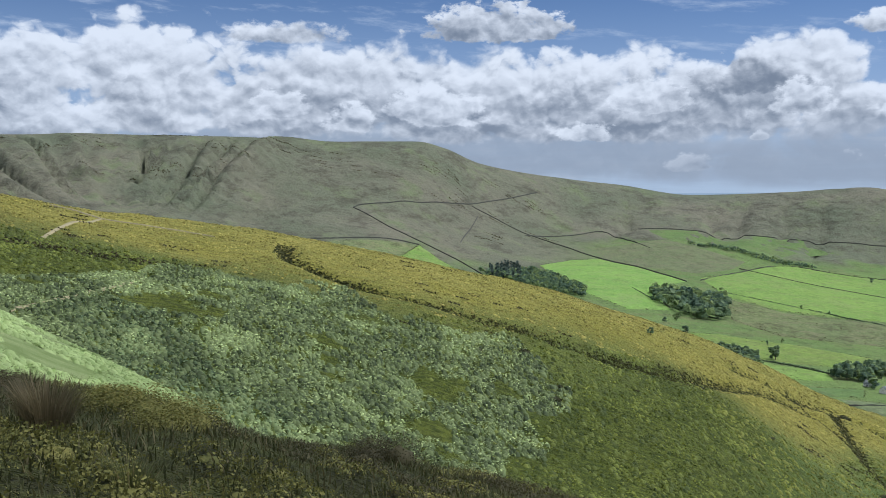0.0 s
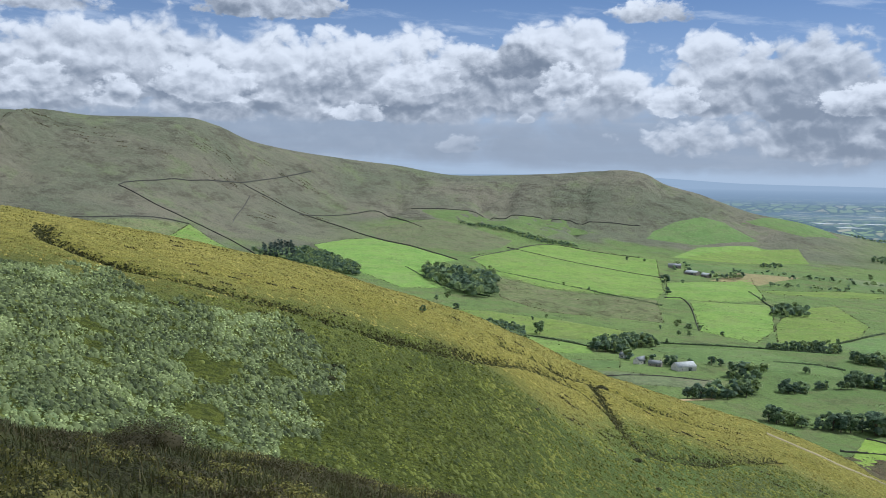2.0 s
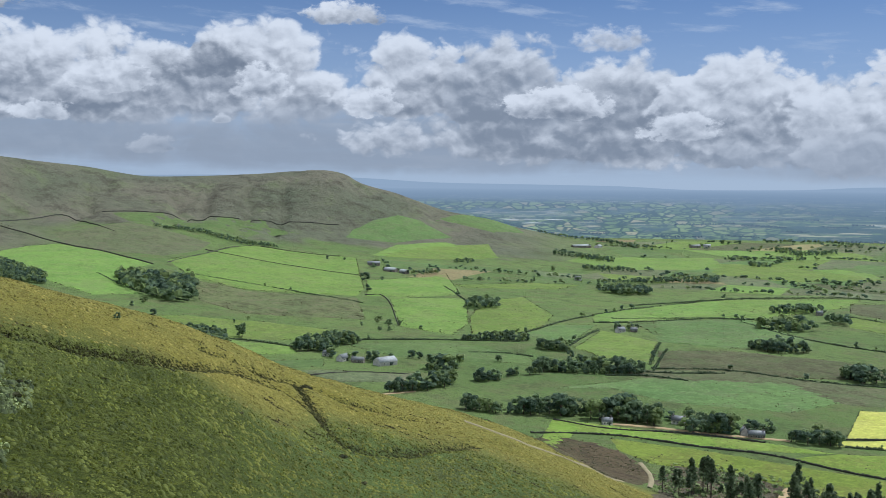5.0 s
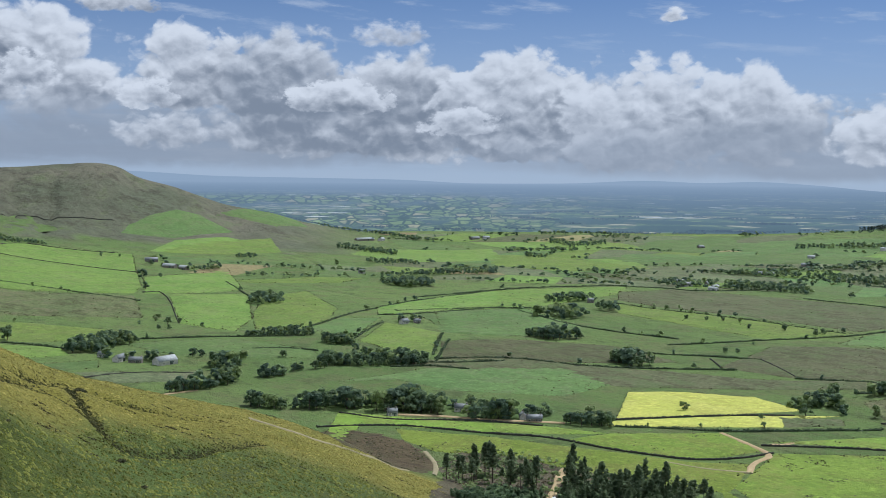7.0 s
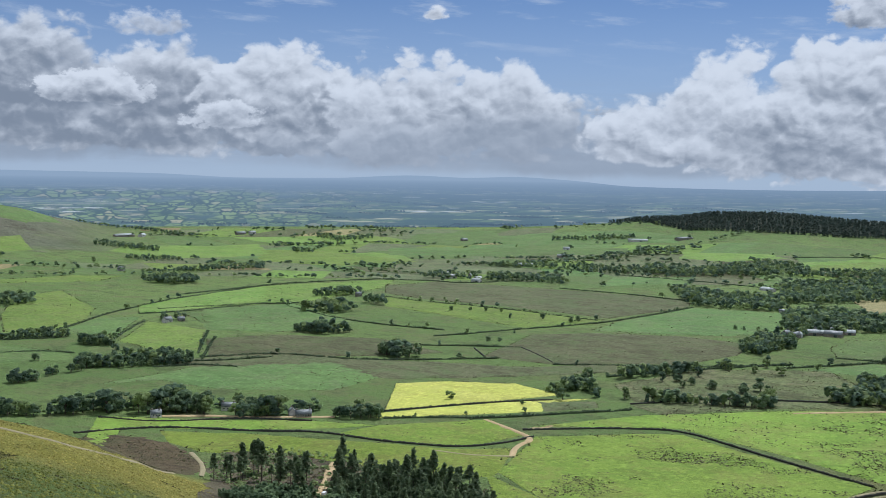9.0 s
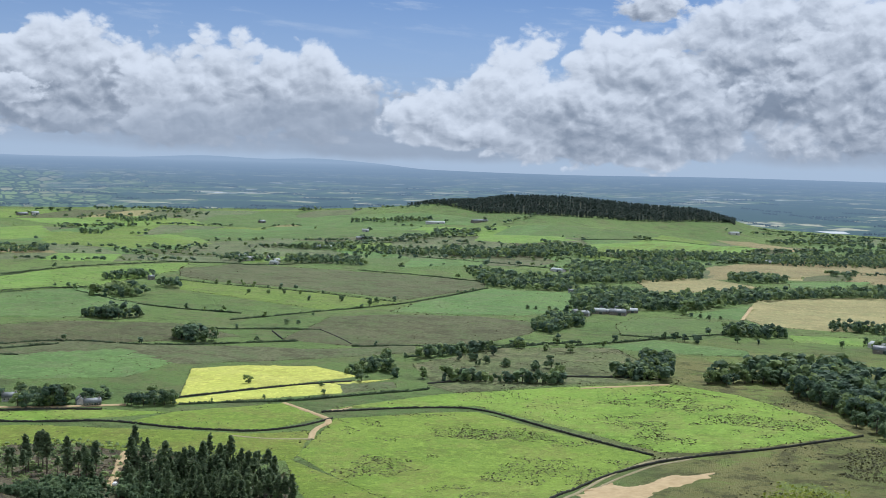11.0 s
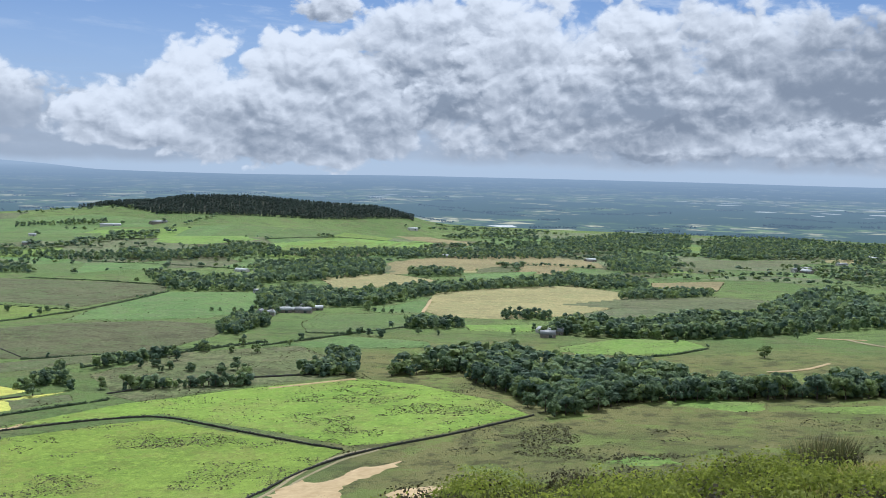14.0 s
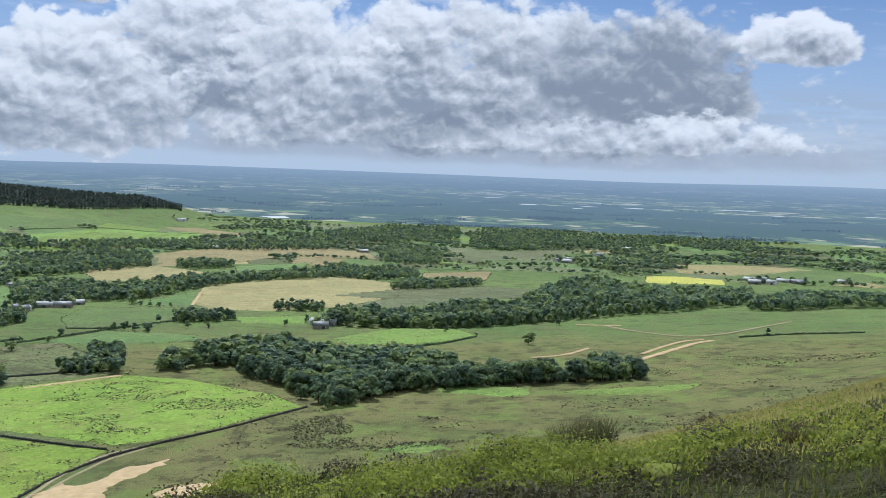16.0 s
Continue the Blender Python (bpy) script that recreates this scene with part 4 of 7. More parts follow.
def thicket(name, kind, spots, label, category="wood", level=None, spread=1.0):
    """Many trees that nobody would count, joined."""
    levels = TREE_KINDS[kind][1]
    crowns, stems = [], []
    for az, r, h in spots:
        choice = levels[level if level is not None else 0 if r < 880 else 1 if r < 1450 else 2]
        (tc, tf), (cc, cf) = choice[int(RNG.integers(len(choice)))]
        x, y, z = seat(az, r)
        a, w = RNG.uniform(0, 6.28), h * RNG.uniform(0.95, 1.25) * spread
        crowns.append((rotz(cc, a) * (w, w, h) + (x, y, z), cf))
        if r < 900:
            stems.append((rotz(tc, a) * (w, w, h) + (x, y, z), tf))
    co, fa = join(crowns)
    me = raw_mesh(name, co, fa, M["leaf" if kind == "broad" else "leaf" if level is not None else "needle" if spots[0][1] < 1500 else "needle_far"])
    if kind == "broad":
        me.materials.append(M["leaf_deep"])
        me.materials.append(M["leaf_pale"])
        tone = RNG.choice(3, len(crowns), p=[0.45, 0.3, 0.25])
        me.polygons.foreach_set("material_index", np.repeat(tone, [len(c[1]) for c in crowns]).astype(np.int32))
    ob = new(name, me)
    if stems:
        co2, fa2 = join(stems)
        tagged(part("trunk", raw_mesh("trunk", co2, fa2, M["bark"], True), ob), kind="stuff")
    return tagged(ob, label, category, kind="stuff")


GLADES = [(*plan(46.4, 545), 8), (*plan(46.5, 530), 9), (*plan(45.9, 556), 7), (*plan(46.2, 572), 7), (*plan(46.4, 586), 7), (*plan(46.5, 602), 6), (*plan(46.7, 618), 6), (*plan(80.8, 918), 24), (*plan(79.3, 968), 20), (*plan(82.3, 880), 15)]


def wood(kind, spec):
    """A wood between a front and a back edge: heading, front, back, height of trees."""
    a = np.array(spec, float).reshape(-1, 4)
    a = a[np.argsort(a[:, 0])]
    az, front, rest = a[0, 0], [], []
    while az <= a[-1, 0]:
        r0, r1, h = (np.interp(az, a[:, 0], a[:, k]) for k in (1, 2, 3))
        s = h * (0.48 if kind == "broad" else 0.36 if a[0, 1] < 1500 else 0.52)
        r, first = r0 + s * 0.3, True
        while r <= r1 + s * 0.3:
            gx, gy = plan(az, r)
            if any(math.hypot(gx - cx, gy - cy) < cr for cx, cy, cr in GLADES):
                r += s
                continue
            hh = h * (RNG.uniform(0.55, 1.22) if kind == "broad" else (RNG.uniform(0.45, 1.12) if r0 < 1500 else RNG.uniform(0.72, 0.98)))
            spot = (az + math.degrees(RNG.normal() * s * 0.28 / r), r + RNG.normal() * s * 0.22, hh)
            if RNG.random() < 0.93:
                (front if first else rest).append(spot)
            first = False
            r += s * min(3.6 if kind == "broad" else 2.0, max(1.05, r0 / 760))
        az += math.degrees(s * (1.0 if r0 < 1300 else 1.3 if r0 < 1900 else 1.9 if kind == "broad" else 1.0) / r0)
    young = kind == "pine" and a[0, 3] < 12
    if kind == "pine" and a[0, 1] < 800 and not young:
        front, rest = [p for p in front + rest if RNG.random() < 0.72], []
    single = not young and a[:, 1].mean() < (1450 if kind == "broad" else 800) and tree_count[0] < 215
    if not single:
        rest, front = front + rest, []
    for p in front:
        plant(kind, *p, "trees along the edge of the woods" if kind == "broad" else "pines of the thinned plantation")
    if rest:
        far = a[:, 1].mean() > 1450
        thicket("woodland", kind, rest, ("small far wood of dark green broad-leaved trees" if far else "dense dark green broad-leaved wood in full leaf")
                if kind == "broad" else "dense young conifers among the brash" if young else "dark conifer plantation covering a hill", level=1 if young else None)


def single_trees(spec):
    for az, r, h in np.array(spec, float).reshape(-1, 3):
        if r < 2300:
            plant("broad", az, r, h, "lone trees in the fields")
        else:
            thicket("far_tree", "broad", [(az, r, h)], "far dark green field tree", "tree")


FIELD_WORDS = {"bright": "vivid green sunlit pasture field", "lush": "bright green grazed pasture field", "green": "mid green pasture field", "dull": "dull olive rough pasture field",
               "rush": "rushy rough pasture with dark tufts", "mown": "pale yellow freshly mown hay meadow", "hay": "dry tan hay field",
               "brown": "brown-green moorland pasture", "heath": "dark brown heather patch", "sand": "bare sandy ground scraped of turf", "floor": "dark sheet filling the gaps under a conifer plantation", "felled": "brown felled ground strewn with brash"}


def drape(name, outline, gap, material, lift):
    """A sheet over the land within an outline."""
    edge = []
    k = len(outline)
    for i in range(k):
        p, q = np.array(outline[i]), np.array(outline[(i + 1) % k])
        m = max(1, int(np.linalg.norm(q - p) / gap))
        nrm = np.array((-(q - p)[1], (q - p)[0])) / max(np.linalg.norm(q - p), 1e-6)
        for j in range(m):
            w = p + (q - p) * j / m
            edge.append(w + nrm * (0 if j == 0 else RNG.normal() * gap * 0.05))
    edge = np.array(edge)
    lo, hi = edge.min(0), edge.max(0)
    gx, gy = np.meshgrid(np.arange(lo[0], hi[0], gap), np.arange(lo[1], hi[1], gap))
    inner = np.stack([gx.ravel(), gy.ravel()], 1)
    pts = [Vector(p) for p in edge] + [Vector(p) for p in inner]
    n = len(edge)
    res = delaunay_2d_cdt(pts, [], [list(range(n))], 1, 1e-3)
    co = np.array([v[:] for v in res[0]])
    rim = np.zeros(len(co), bool)
    rim[[k for k, orig in enumerate(res[3]) if any(v < n for v in orig)]] = True
    z = ground_z(co[:, 0], co[:, 1]) + np.where(rim, 0.02, lift)
    me = bpy.data.meshes.new(name)
    me.from_pydata([(*c, zz) for c, zz in zip(co, z)], [], [f for f in res[2]])
    me.polygons.foreach_set("use_smooth", np.ones(len(me.polygons), bool))
    bm = bmesh.new()
    bm.from_mesh(me)
    for f in bm.faces:
        f.normal_update()
        if f.normal.z < 0:
            f.normal_flip()
    bm.to_mesh(me)
    bm.free()
    me.materials.append(material)
    return new(name, me)


layer = [0]
LINES_OF_TREES, YARDS = [], []
FIELD_PLANS, EDGES, OPEN_GROUND = [], [], []


def field(look_, spec):
    a = np.array(spec, float).reshape(-1, 2)
    rm = a[:, 1].mean()
    if look_ == "lush" and rm < 950 and a[:, 0].max() < 88:
        look_ = "bright"
    layer[0] += 1
    ring = np.array([plan(*p) for p in a])
    if look_ in ("sand", "felled", "heath") or rm < 560 or (a[:, 0].min() > 84 and rm < 1000):
        # worn outlines are rounded and frayed
        for _ in range(3):
            nxt = np.roll(ring, -1, axis=0)
            ring = np.stack([ring * 0.75 + nxt * 0.25, ring * 0.25 + nxt * 0.75], 1).reshape(-1, 2)
        ring = ring + np.stack([wave(ring[:, 0] / 5, ring[:, 1] / 5, 34), wave(ring[:, 0] / 5, ring[:, 1] / 5, 35)], 1) * (1.1 if rm < 560 else 5.0)
    ob = drape("field", ring, max(3.0 if look_ == "sand" else 5.0, rm * 0.011), M[look_], 0.12 + rm * 0.00035 + (layer[0] % 9) * 0.03)
    tagged(ob, FIELD_WORDS[look_], "field", "fields of the valley", "structure")
    if rm > 1500:
        OPEN_GROUND.append(np.array([plan(*p) for p in a]))
    if rm < 2000 and look_ not in ("sand", "felled", "heath", "floor"):
        EDGES.append((np.array([plan(*p) for p in a]), rm))
    thick = {"rush": 0.030, "heath": 0.05, "dull": 0.006, "brown": 0.008, "lush": 0.013, "bright": 0.013, "green": 0.007}.get(look_, 0)
    if thick and rm < 1700:
        FIELD_PLANS.append((np.array([plan(*p) for p in a]), thick * (1 if rm < 1000 else 0.3), rm))


def tufts(thick, spec):
    """A patch of rushes within a field."""
    a = np.array(spec, float).reshape(-1, 2)
    FIELD_PLANS.append((np.array([plan(*p) for p in a]), thick, a[:, 1].mean()))


def along(spec, gap):
    """Plan points every gap metres along a bent line, rounded at its corners."""
    p = np.array([plan(*q) for q in np.array(spec, float).reshape(-1, 2)])
    for _ in range(2):
        if len(p) > 2:
            q = np.empty((2 * len(p) - 2, 2))
            q[0::2], q[1::2] = p[:-1] * 0.75 + p[1:] * 0.25, p[:-1] * 0.25 + p[1:] * 0.75
            p = np.concatenate([p[:1], q, p[-1:]])
    d = np.concatenate([[0], np.cumsum(np.linalg.norm(np.diff(p, axis=0), axis=1))])
    s = np.linspace(0, d[-1], max(2, int(d[-1] / gap)))
    return np.stack([np.interp(s, d, p[:, 0]), np.interp(s, d, p[:, 1])], 1)


def sides_of(p):
    t = np.gradient(p, axis=0)
    t /= np.maximum(np.linalg.norm(t, axis=1, keepdims=True), 1e-6)
    return np.stack([-t[:, 1], t[:, 0]], 1)


def strip(p, profile, base):
    """Sweep a cross-section (offset, height) along plan points over the land."""
    nrm = sides_of(p)
    k = len(profile)
    co = []
    for off, h in profile:
        q = p + nrm * (off if np.ndim(off) == 0 else off[:, None])
        co.append(np.column_stack([q, ground_z(q[:, 0], q[:, 1]) + h + base]))
    co = np.stack(co, 1).reshape(-1, 3)
    i, j = np.meshgrid(np.arange(len(p) - 1), np.arange(k - 1), indexing="ij")
    fa = np.stack([i * k + j, i * k + j + 1, (i + 1) * k + j + 1, (i + 1) * k + j], -1).reshape(-1, 4)
    return co, fa


def track(width, spec):
    r = np.array(spec[1::2], float).mean()
    p = along(spec, 2.0 if r < 900 else 5.0)
    w = width / 2 * (1 + 0.25 * wave(p[:, 0] / 7, p[:, 1] / 7, 31))
    co, fa = strip(p, [(w * 1.5, -0.6), (w, 0), (w * 0.4, 0.03), (-w * 0.4, 0.03), (-w, 0), (-w * 1.5, -0.6)], 0.10 + r * 0.0006 + 0.25 * (r > 620))
    ob = new("track", raw_mesh("track", co, fa, M["path" if width < 3 else "sand"], True))
    tagged(ob, "pale worn earth track across the grass", "track", "tracks", "structure")


def wall(spec):
    p = along(spec, 3.0 if np.array(spec[1::2], float).mean() > 900 else 1.1)
    n = len(p)
    # far walls stand taller to make up for their shadow's dark line
    far = np.clip((np.hypot(p[:, 0], p[:, 1]) - 1200) / 800, 0, 1)
    h = 1.35 + 0.5 * far + 0.22 * RNG.normal(size=n)
    w = 0.11 * RNG.normal(size=n)
    co, fa = strip(p, [(0.55 + w, -0.4), (0.48 + w, h * 0.5), (0.32 + w, h), (-0.32 + w, h), (-0.48 + w, h * 0.5), (-0.55 + w, -0.4)], 0)
    ob = new("dry_stone_wall", raw_mesh("dry_stone_wall", co, fa, M["stone"]))
    tagged(ob, "dry stone wall across the grass, its shade in the colour", "wall", "field walls")


def hedge(spec):
    r = np.array(spec[1::2], float).mean()
    p = along(spec, 2.0)
    n = len(p)
    h = 1.5 + 0.7 * wave(p[:, 0] / 9, p[:, 1] / 9, 33) + 0.3 * RNG.normal(size=n)
    core = strip(p, [(0.7 + 0 * h, -0.3), (0.7 + 0 * h, h * 0.6), (0.3 + 0 * h, h * 0.85), (-0.3 + 0 * h, h * 0.85), (-0.7 + 0 * h, h * 0.6), (-0.7 + 0 * h, -0.3)], 0)
    k = int(n * (9 if r < 1300 else 5))
    i = RNG.integers(0, n, k)
    q = p[i] + RNG.normal(size=(k, 2)) * 0.8
    z = ground_z(q[:, 0], q[:, 1]) + h[i] * RNG.uniform(0.2, 1.15, k)
    c = cards(np.column_stack([q, z]), np.column_stack([RNG.normal(size=(k, 2)), RNG.uniform(0, 1.2, k)]), RNG.uniform(0.6, 1.2, k), 1.2)
    co, fa = join([core, c])
    ob = new("hedge", raw_mesh("hedge", co, fa, M["hedge"]))
    LINES_OF_TREES.append(along(spec, 22.0))
    tagged(ob, "uneven dark green hedge between fields", "hedge", "field hedges")


def box(x0, x1, y0, y1, z0, z1):
    co = np.array([(x, y, z) for z in (z0, z1) for x, y in ((x0, y0), (x1, y0), (x1, y1), (x0, y1))], float)
    fa = np.array([[3, 2, 1, 0], [4, 5, 6, 7], [0, 1, 5, 4], [1, 2, 6, 5], [2, 3, 7, 6], [3, 0, 4, 7]])
    return co, fa


def building(az, r, length, height, turn):
    """A gabled farm building on its own floor level."""
    length, height, turn = length * 0.85, max(5.5, min(height, 8.0)), turn + RNG.choice([0, 38, -42])
    barn = length > 14
    YARDS.append((az, r, length))
    x, y, z = seat(az, r)
    e = new("barn" if barn else "farmhouse")
    eave, depth = height * 0.5, max(5.5, min(length * 0.5, 12.0))
    l, d = length / 2, depth / 2
    co = np.array([(sx * l, sy * d, zz) for sx in (-1, 1) for sy, zz in ((-1, -2.5), (1, -2.5), (1, eave), (0, height - 0.15), (-1, eave))])
    fa = [[0, 1, 2, 4], [4, 2, 3, 3], [5, 9, 7, 6], [9, 8, 7, 7], [0, 4, 9, 5], [1, 6, 7, 2]]
    me = bpy.data.meshes.new("wall")
    me.from_pydata(co.tolist(), [], [list(dict.fromkeys(f)) for f in fa])
    me.materials.append(M["gritstone" if RNG.random() < 0.6 else "render"])
    part("wall", me, e)
    pale = barn and RNG.random() < 0.6
    for s in (-1, 1):
        n = np.array((0, s * (height - eave), d))
        n = n / np.linalg.norm(n) * 0.18
        a = np.array([(-l - 0.3, 0, height), (l + 0.3, 0, height), (l + 0.3, s * (d + 0.4), eave - 0.25), (-l - 0.3, s * (d + 0.4), eave - 0.25)])
        fr = [[0, 1, 2, 3], [4, 5, 6, 7], [0, 1, 5, 4], [1, 2, 6, 5], [2, 3, 7, 6], [3, 0, 4, 7]]
        part("roof_slope", raw_mesh("roof_slope", np.concatenate([a, a + n]), fr, M["sheeting" if pale else "slate"]), e, "pale sheet roofing" if pale else "grey slate roofing")
    if not barn:
        for sx in (-1, 1):
            part("chimney", raw_mesh("chimney", *box(sx * (l - 0.9) - 0.45, sx * (l - 0.9) + 0.45, -0.4, 0.4, height - 0.6, height + 1.2), M["gritstone"]), e)
    for s in (-1, 1):
        for k in range(3 if not barn else 2):
            wx = (k - 1) * l * 0.6 if not barn else (k - 0.5) * l
            w = part("window", raw_mesh("window", *box(wx - 0.7, wx + 0.7, s * d - 0.06, s * d + 0.06, eave * 0.35, eave * 0.35 + 1.2), M["render"]), e, "pale stone window surround")
            part("pane", raw_mesh("pane", *box(wx - 0.5, wx + 0.5, s * d - 0.09, s * d + 0.09, eave * 0.35 + 0.15, eave * 0.35 + 1.05), M["glass"]), w)
    wide = 1.8 if barn else 0.5
    part("door", raw_mesh("door", *box(l * 0.3 - wide, l * 0.3 + wide, -d - 0.08, -d + 0.08, -0.3, min(eave * 0.85, 3.2 if barn else 2.1)), M["door"]), e)
    e.matrix_basis = pose(x, y, z + 0.2, 0, 0, -az + turn)
    tagged(e, ("long stone barn with a pale sheet roof" if pale else "stone barn with a grey slate roof") if barn else "small stone farmhouse with grey slate roof and chimneys",
           "barn" if barn else "house", "farm buildings in the valley")


def farm(spec):
    for row in np.array(spec, float).reshape(-1, 5):
        building(*row)


# ---- fields, tracks, walls, hedges, woods, trees and farms: headings and distances ----
field("rush", [-6.69, 1814, -2.58, 1914, -1.35, 1936, -3.80, 1642])
field("lush", [-4.41, 1600, -1.29, 1944, 2.19, 1752, 2.05, 1356])
field("lush", [6.91, 2092, 8.42, 2126, 10.51, 2006, 12.94, 1856, 11.13, 1724, 12.32, 1524, 9.95, 1496, 7.84, 1628, 6.62, 1738, 5.24, 1986])
field("lush", [13.74, 1918, 17.91, 2278, 23.69, 2202, 24.12, 1704, 23.73, 1624, 17.88, 1644, 14.96, 1738])
field("rush", [14.96, 1714, 17.88, 1632, 23.73, 1604, 24.22, 1382, 17.90, 1398, 15.43, 1496])
field("lush", [11.64, 1314, 14.83, 1358, 18.52, 1340, 22.84, 1272, 20.38, 1192, 16.06, 1188, 13.01, 1252])
field("green", [11.02, 2544, 13.57, 2562, 16.61, 2514, 18.61, 2438, 17.54, 2324, 14.79, 2364, 11.77, 2430])
field("green", [16.15, 2560, 18.45, 2582, 20.76, 2486, 19.22, 2470, 16.62, 2480])
field("dull", [8.21, 2272, 11.77, 2412, 16.01, 2224, 15.41, 2112, 13.59, 1982, 10.88, 2012, 8.80, 2112])
field("green", [23.12, 2512, 23.51, 2576, 24.57, 2650, 25.93, 2714, 27.15, 2716, 28.89, 2624, 27.33, 2560, 25.81, 2510])
field("lush", [24.46, 2266, 25.82, 2478, 28.54, 2566, 30.94, 2514, 30.95, 2394, 28.86, 2306, 26.74, 2282])
field("lush", [24.27, 1826, 28.58, 2008, 29.36, 1696, 27.10, 1650, 24.28, 1626])
field("lush", [25.51, 1632, 27.10, 1638, 29.67, 1658, 29.85, 1398, 28.96, 1274, 26.16, 1336])
field("lush", [30.57, 1630, 32.79, 1716, 34.42, 1506, 33.86, 1382, 32.55, 1314, 30.02, 1294, 29.90, 1464])
field("green", [32.70, 1306, 34.44, 1402, 36.74, 1414, 35.34, 1242, 34.32, 1264])
field("lush", [35.55, 1218, 37.03, 1362, 39.99, 1296, 39.61, 1124, 37.23, 1142])
field("lush", [36.58, 1538, 39.92, 1682, 43.34, 1784, 43.37, 1580, 38.84, 1482, 36.59, 1450])
field("green", [38.85, 1440, 43.37, 1548, 43.43, 1308, 40.12, 1326])
field("green", [23.23, 1174, 28.97, 1196, 33.17, 1140, 33.33, 1094, 30.21, 1076, 25.95, 1094, 23.48, 1156])
field("lush", [16.22, 1170, 20.08, 1146, 20.55, 1098, 16.69, 1068])
field("green", [15.46, 1030, 21.94, 1070, 21.95, 1022, 17.93, 980, 16.23, 990])
field("dull", [20.72, 994, 27.19, 1010, 27.20, 962, 22.58, 934])
field("lush", [30.55, 513, 34.51, 822, 36.98, 812, 41.64, 796, 45.66, 790, 49.18, 774, 46.90, 764, 42.27, 764, 35.75, 780])
field("lush", [37.61, 766, 42.27, 750, 46.91, 728, 50.87, 712, 53.40, 702, 56.60, 708, 56.47, 682, 55.64, 632, 49.99, 646, 43.83, 688, 39.79, 700, 38.08, 730])
field("lush", [49.27, 774, 55.41, 798, 57.30, 748, 54.43, 712, 50.86, 720, 46.90, 746])
field("mown", [50.25, 944, 53.17, 960, 56.93, 958, 59.25, 910, 54.08, 856, 49.62, 828])
field("mown", [49.20, 818, 54.08, 852, 57.53, 880, 61.12, 900, 58.66, 868, 58.25, 834, 54.09, 814, 49.21, 800])
# strip of brown moor added for the dark band of a cloud's shadow
field("brown", [37.58, 1074, 43.76, 1102, 49.86, 1066, 56.62, 1044, 62.92, 1074, 62.94, 1034, 55.77, 990, 49.88, 964, 45.31, 1008, 39.44, 1036])
field("brown", [57.67, 872, 61.13, 886, 61.28, 860, 58.44, 836])
field("heath", [33.14, 758, 35.75, 756, 37.61, 738, 38.30, 714, 39.95, 676, 39.80, 626, 37.62, 590, 35.75, 520, 34.21, 509])
field("green", [34.51, 962, 39.44, 1036, 46.84, 1050, 49.58, 978, 46.86, 910, 40.69, 924, 37.59, 976])
field("lush", [38.80, 1530, 42.18, 1768, 50.08, 1910, 49.49, 1760, 45.26, 1572, 40.65, 1516])
field("green", [39.72, 1492, 44.65, 1548, 48.02, 1350, 43.75, 1264, 40.04, 1296])
field("brown", [40.05, 1210, 44.52, 1236, 49.24, 1220, 52.84, 1112, 46.83, 1084, 40.21, 1082])
field("lush", [24.77, 2312, 27.90, 2506, 30.87, 2608, 31.47, 2378, 28.49, 2288, 25.29, 2264])
field("green", [27.97, 2780, 29.38, 2914, 32.07, 3094, 32.82, 2892, 31.17, 2742, 29.38, 2766])
field("lush", [28.93, 1832, 33.28, 1934, 35.87, 1930, 34.50, 1842, 29.67, 1796])
field("lush", [42.46, 2542, 45.82, 2518, 48.55, 2424, 51.84, 2280, 46.75, 2174, 42.78, 2272])
field("lush", [36.02, 2586, 42.76, 2696, 43.69, 2412, 38.78, 2290, 35.10, 2428])
field("hay", [36.78, 3100, 38.77, 3100, 38.61, 3024, 36.62, 3018])
field("lush", [50.61, 3100, 55.27, 3100, 58.37, 3100, 53.55, 3054, 51.21, 3100])
field("green", [51.21, 2928, 55.28, 3024, 56.44, 2738, 53.58, 2632, 50.33, 2714])
field("green", [48.55, 2512, 56.73, 2580, 62.93, 2568, 62.94, 2474, 55.61, 2364, 49.75, 2424])
field("lush", [57.94, 744, 63.31, 768, 65.75, 772, 70.11, 712, 73.25, 672, 75.44, 652, 73.29, 602, 70.19, 552, 68.34, 513, 60.95, 539, 55.92, 644, 56.64, 678])
tufts(0.26, [65.16, 716, 70.11, 702, 74.82, 654, 73.29, 602, 69.89, 544, 65.83, 576, 63.04, 644])
tufts(0.2, [55.92, 644, 58.84, 646, 63.35, 626, 68.31, 573, 65.84, 545, 57.96, 591])
tufts(0.16, [71.94, 810, 76.25, 886, 79.65, 870, 83.93, 804, 85.15, 756, 79.44, 688, 75.74, 678, 73.22, 730])
field("lush", [57.65, 778, 63.90, 838, 70.05, 876, 76.25, 910, 79.65, 880, 83.92, 806, 85.59, 754, 80.97, 692, 77.61, 666, 75.75, 664, 71.98, 712, 65.75, 792, 61.49, 786])
field("rush", [62.99, 876, 66.95, 914, 73.14, 928, 75.93, 922, 70.05, 886, 64.51, 842])
field("rush", [62.07, 968, 66.92, 1064, 73.09, 1098, 75.61, 968, 73.13, 940, 66.95, 926, 63.29, 892])
field("green", [73.48, 1240, 74.21, 1336, 78.85, 1332, 78.86, 1234, 77.51, 1180, 75.11, 1194])
field("green", [71.89, 1096, 75.11, 1166, 79.94, 1128, 80.25, 1084, 75.72, 1078])
field("hay", [79.87, 1464, 80.36, 1584, 85.13, 1712, 87.73, 1796, 90.86, 1680, 90.62, 1480, 87.53, 1368, 84.62, 1324, 80.72, 1326, 79.80, 1374])
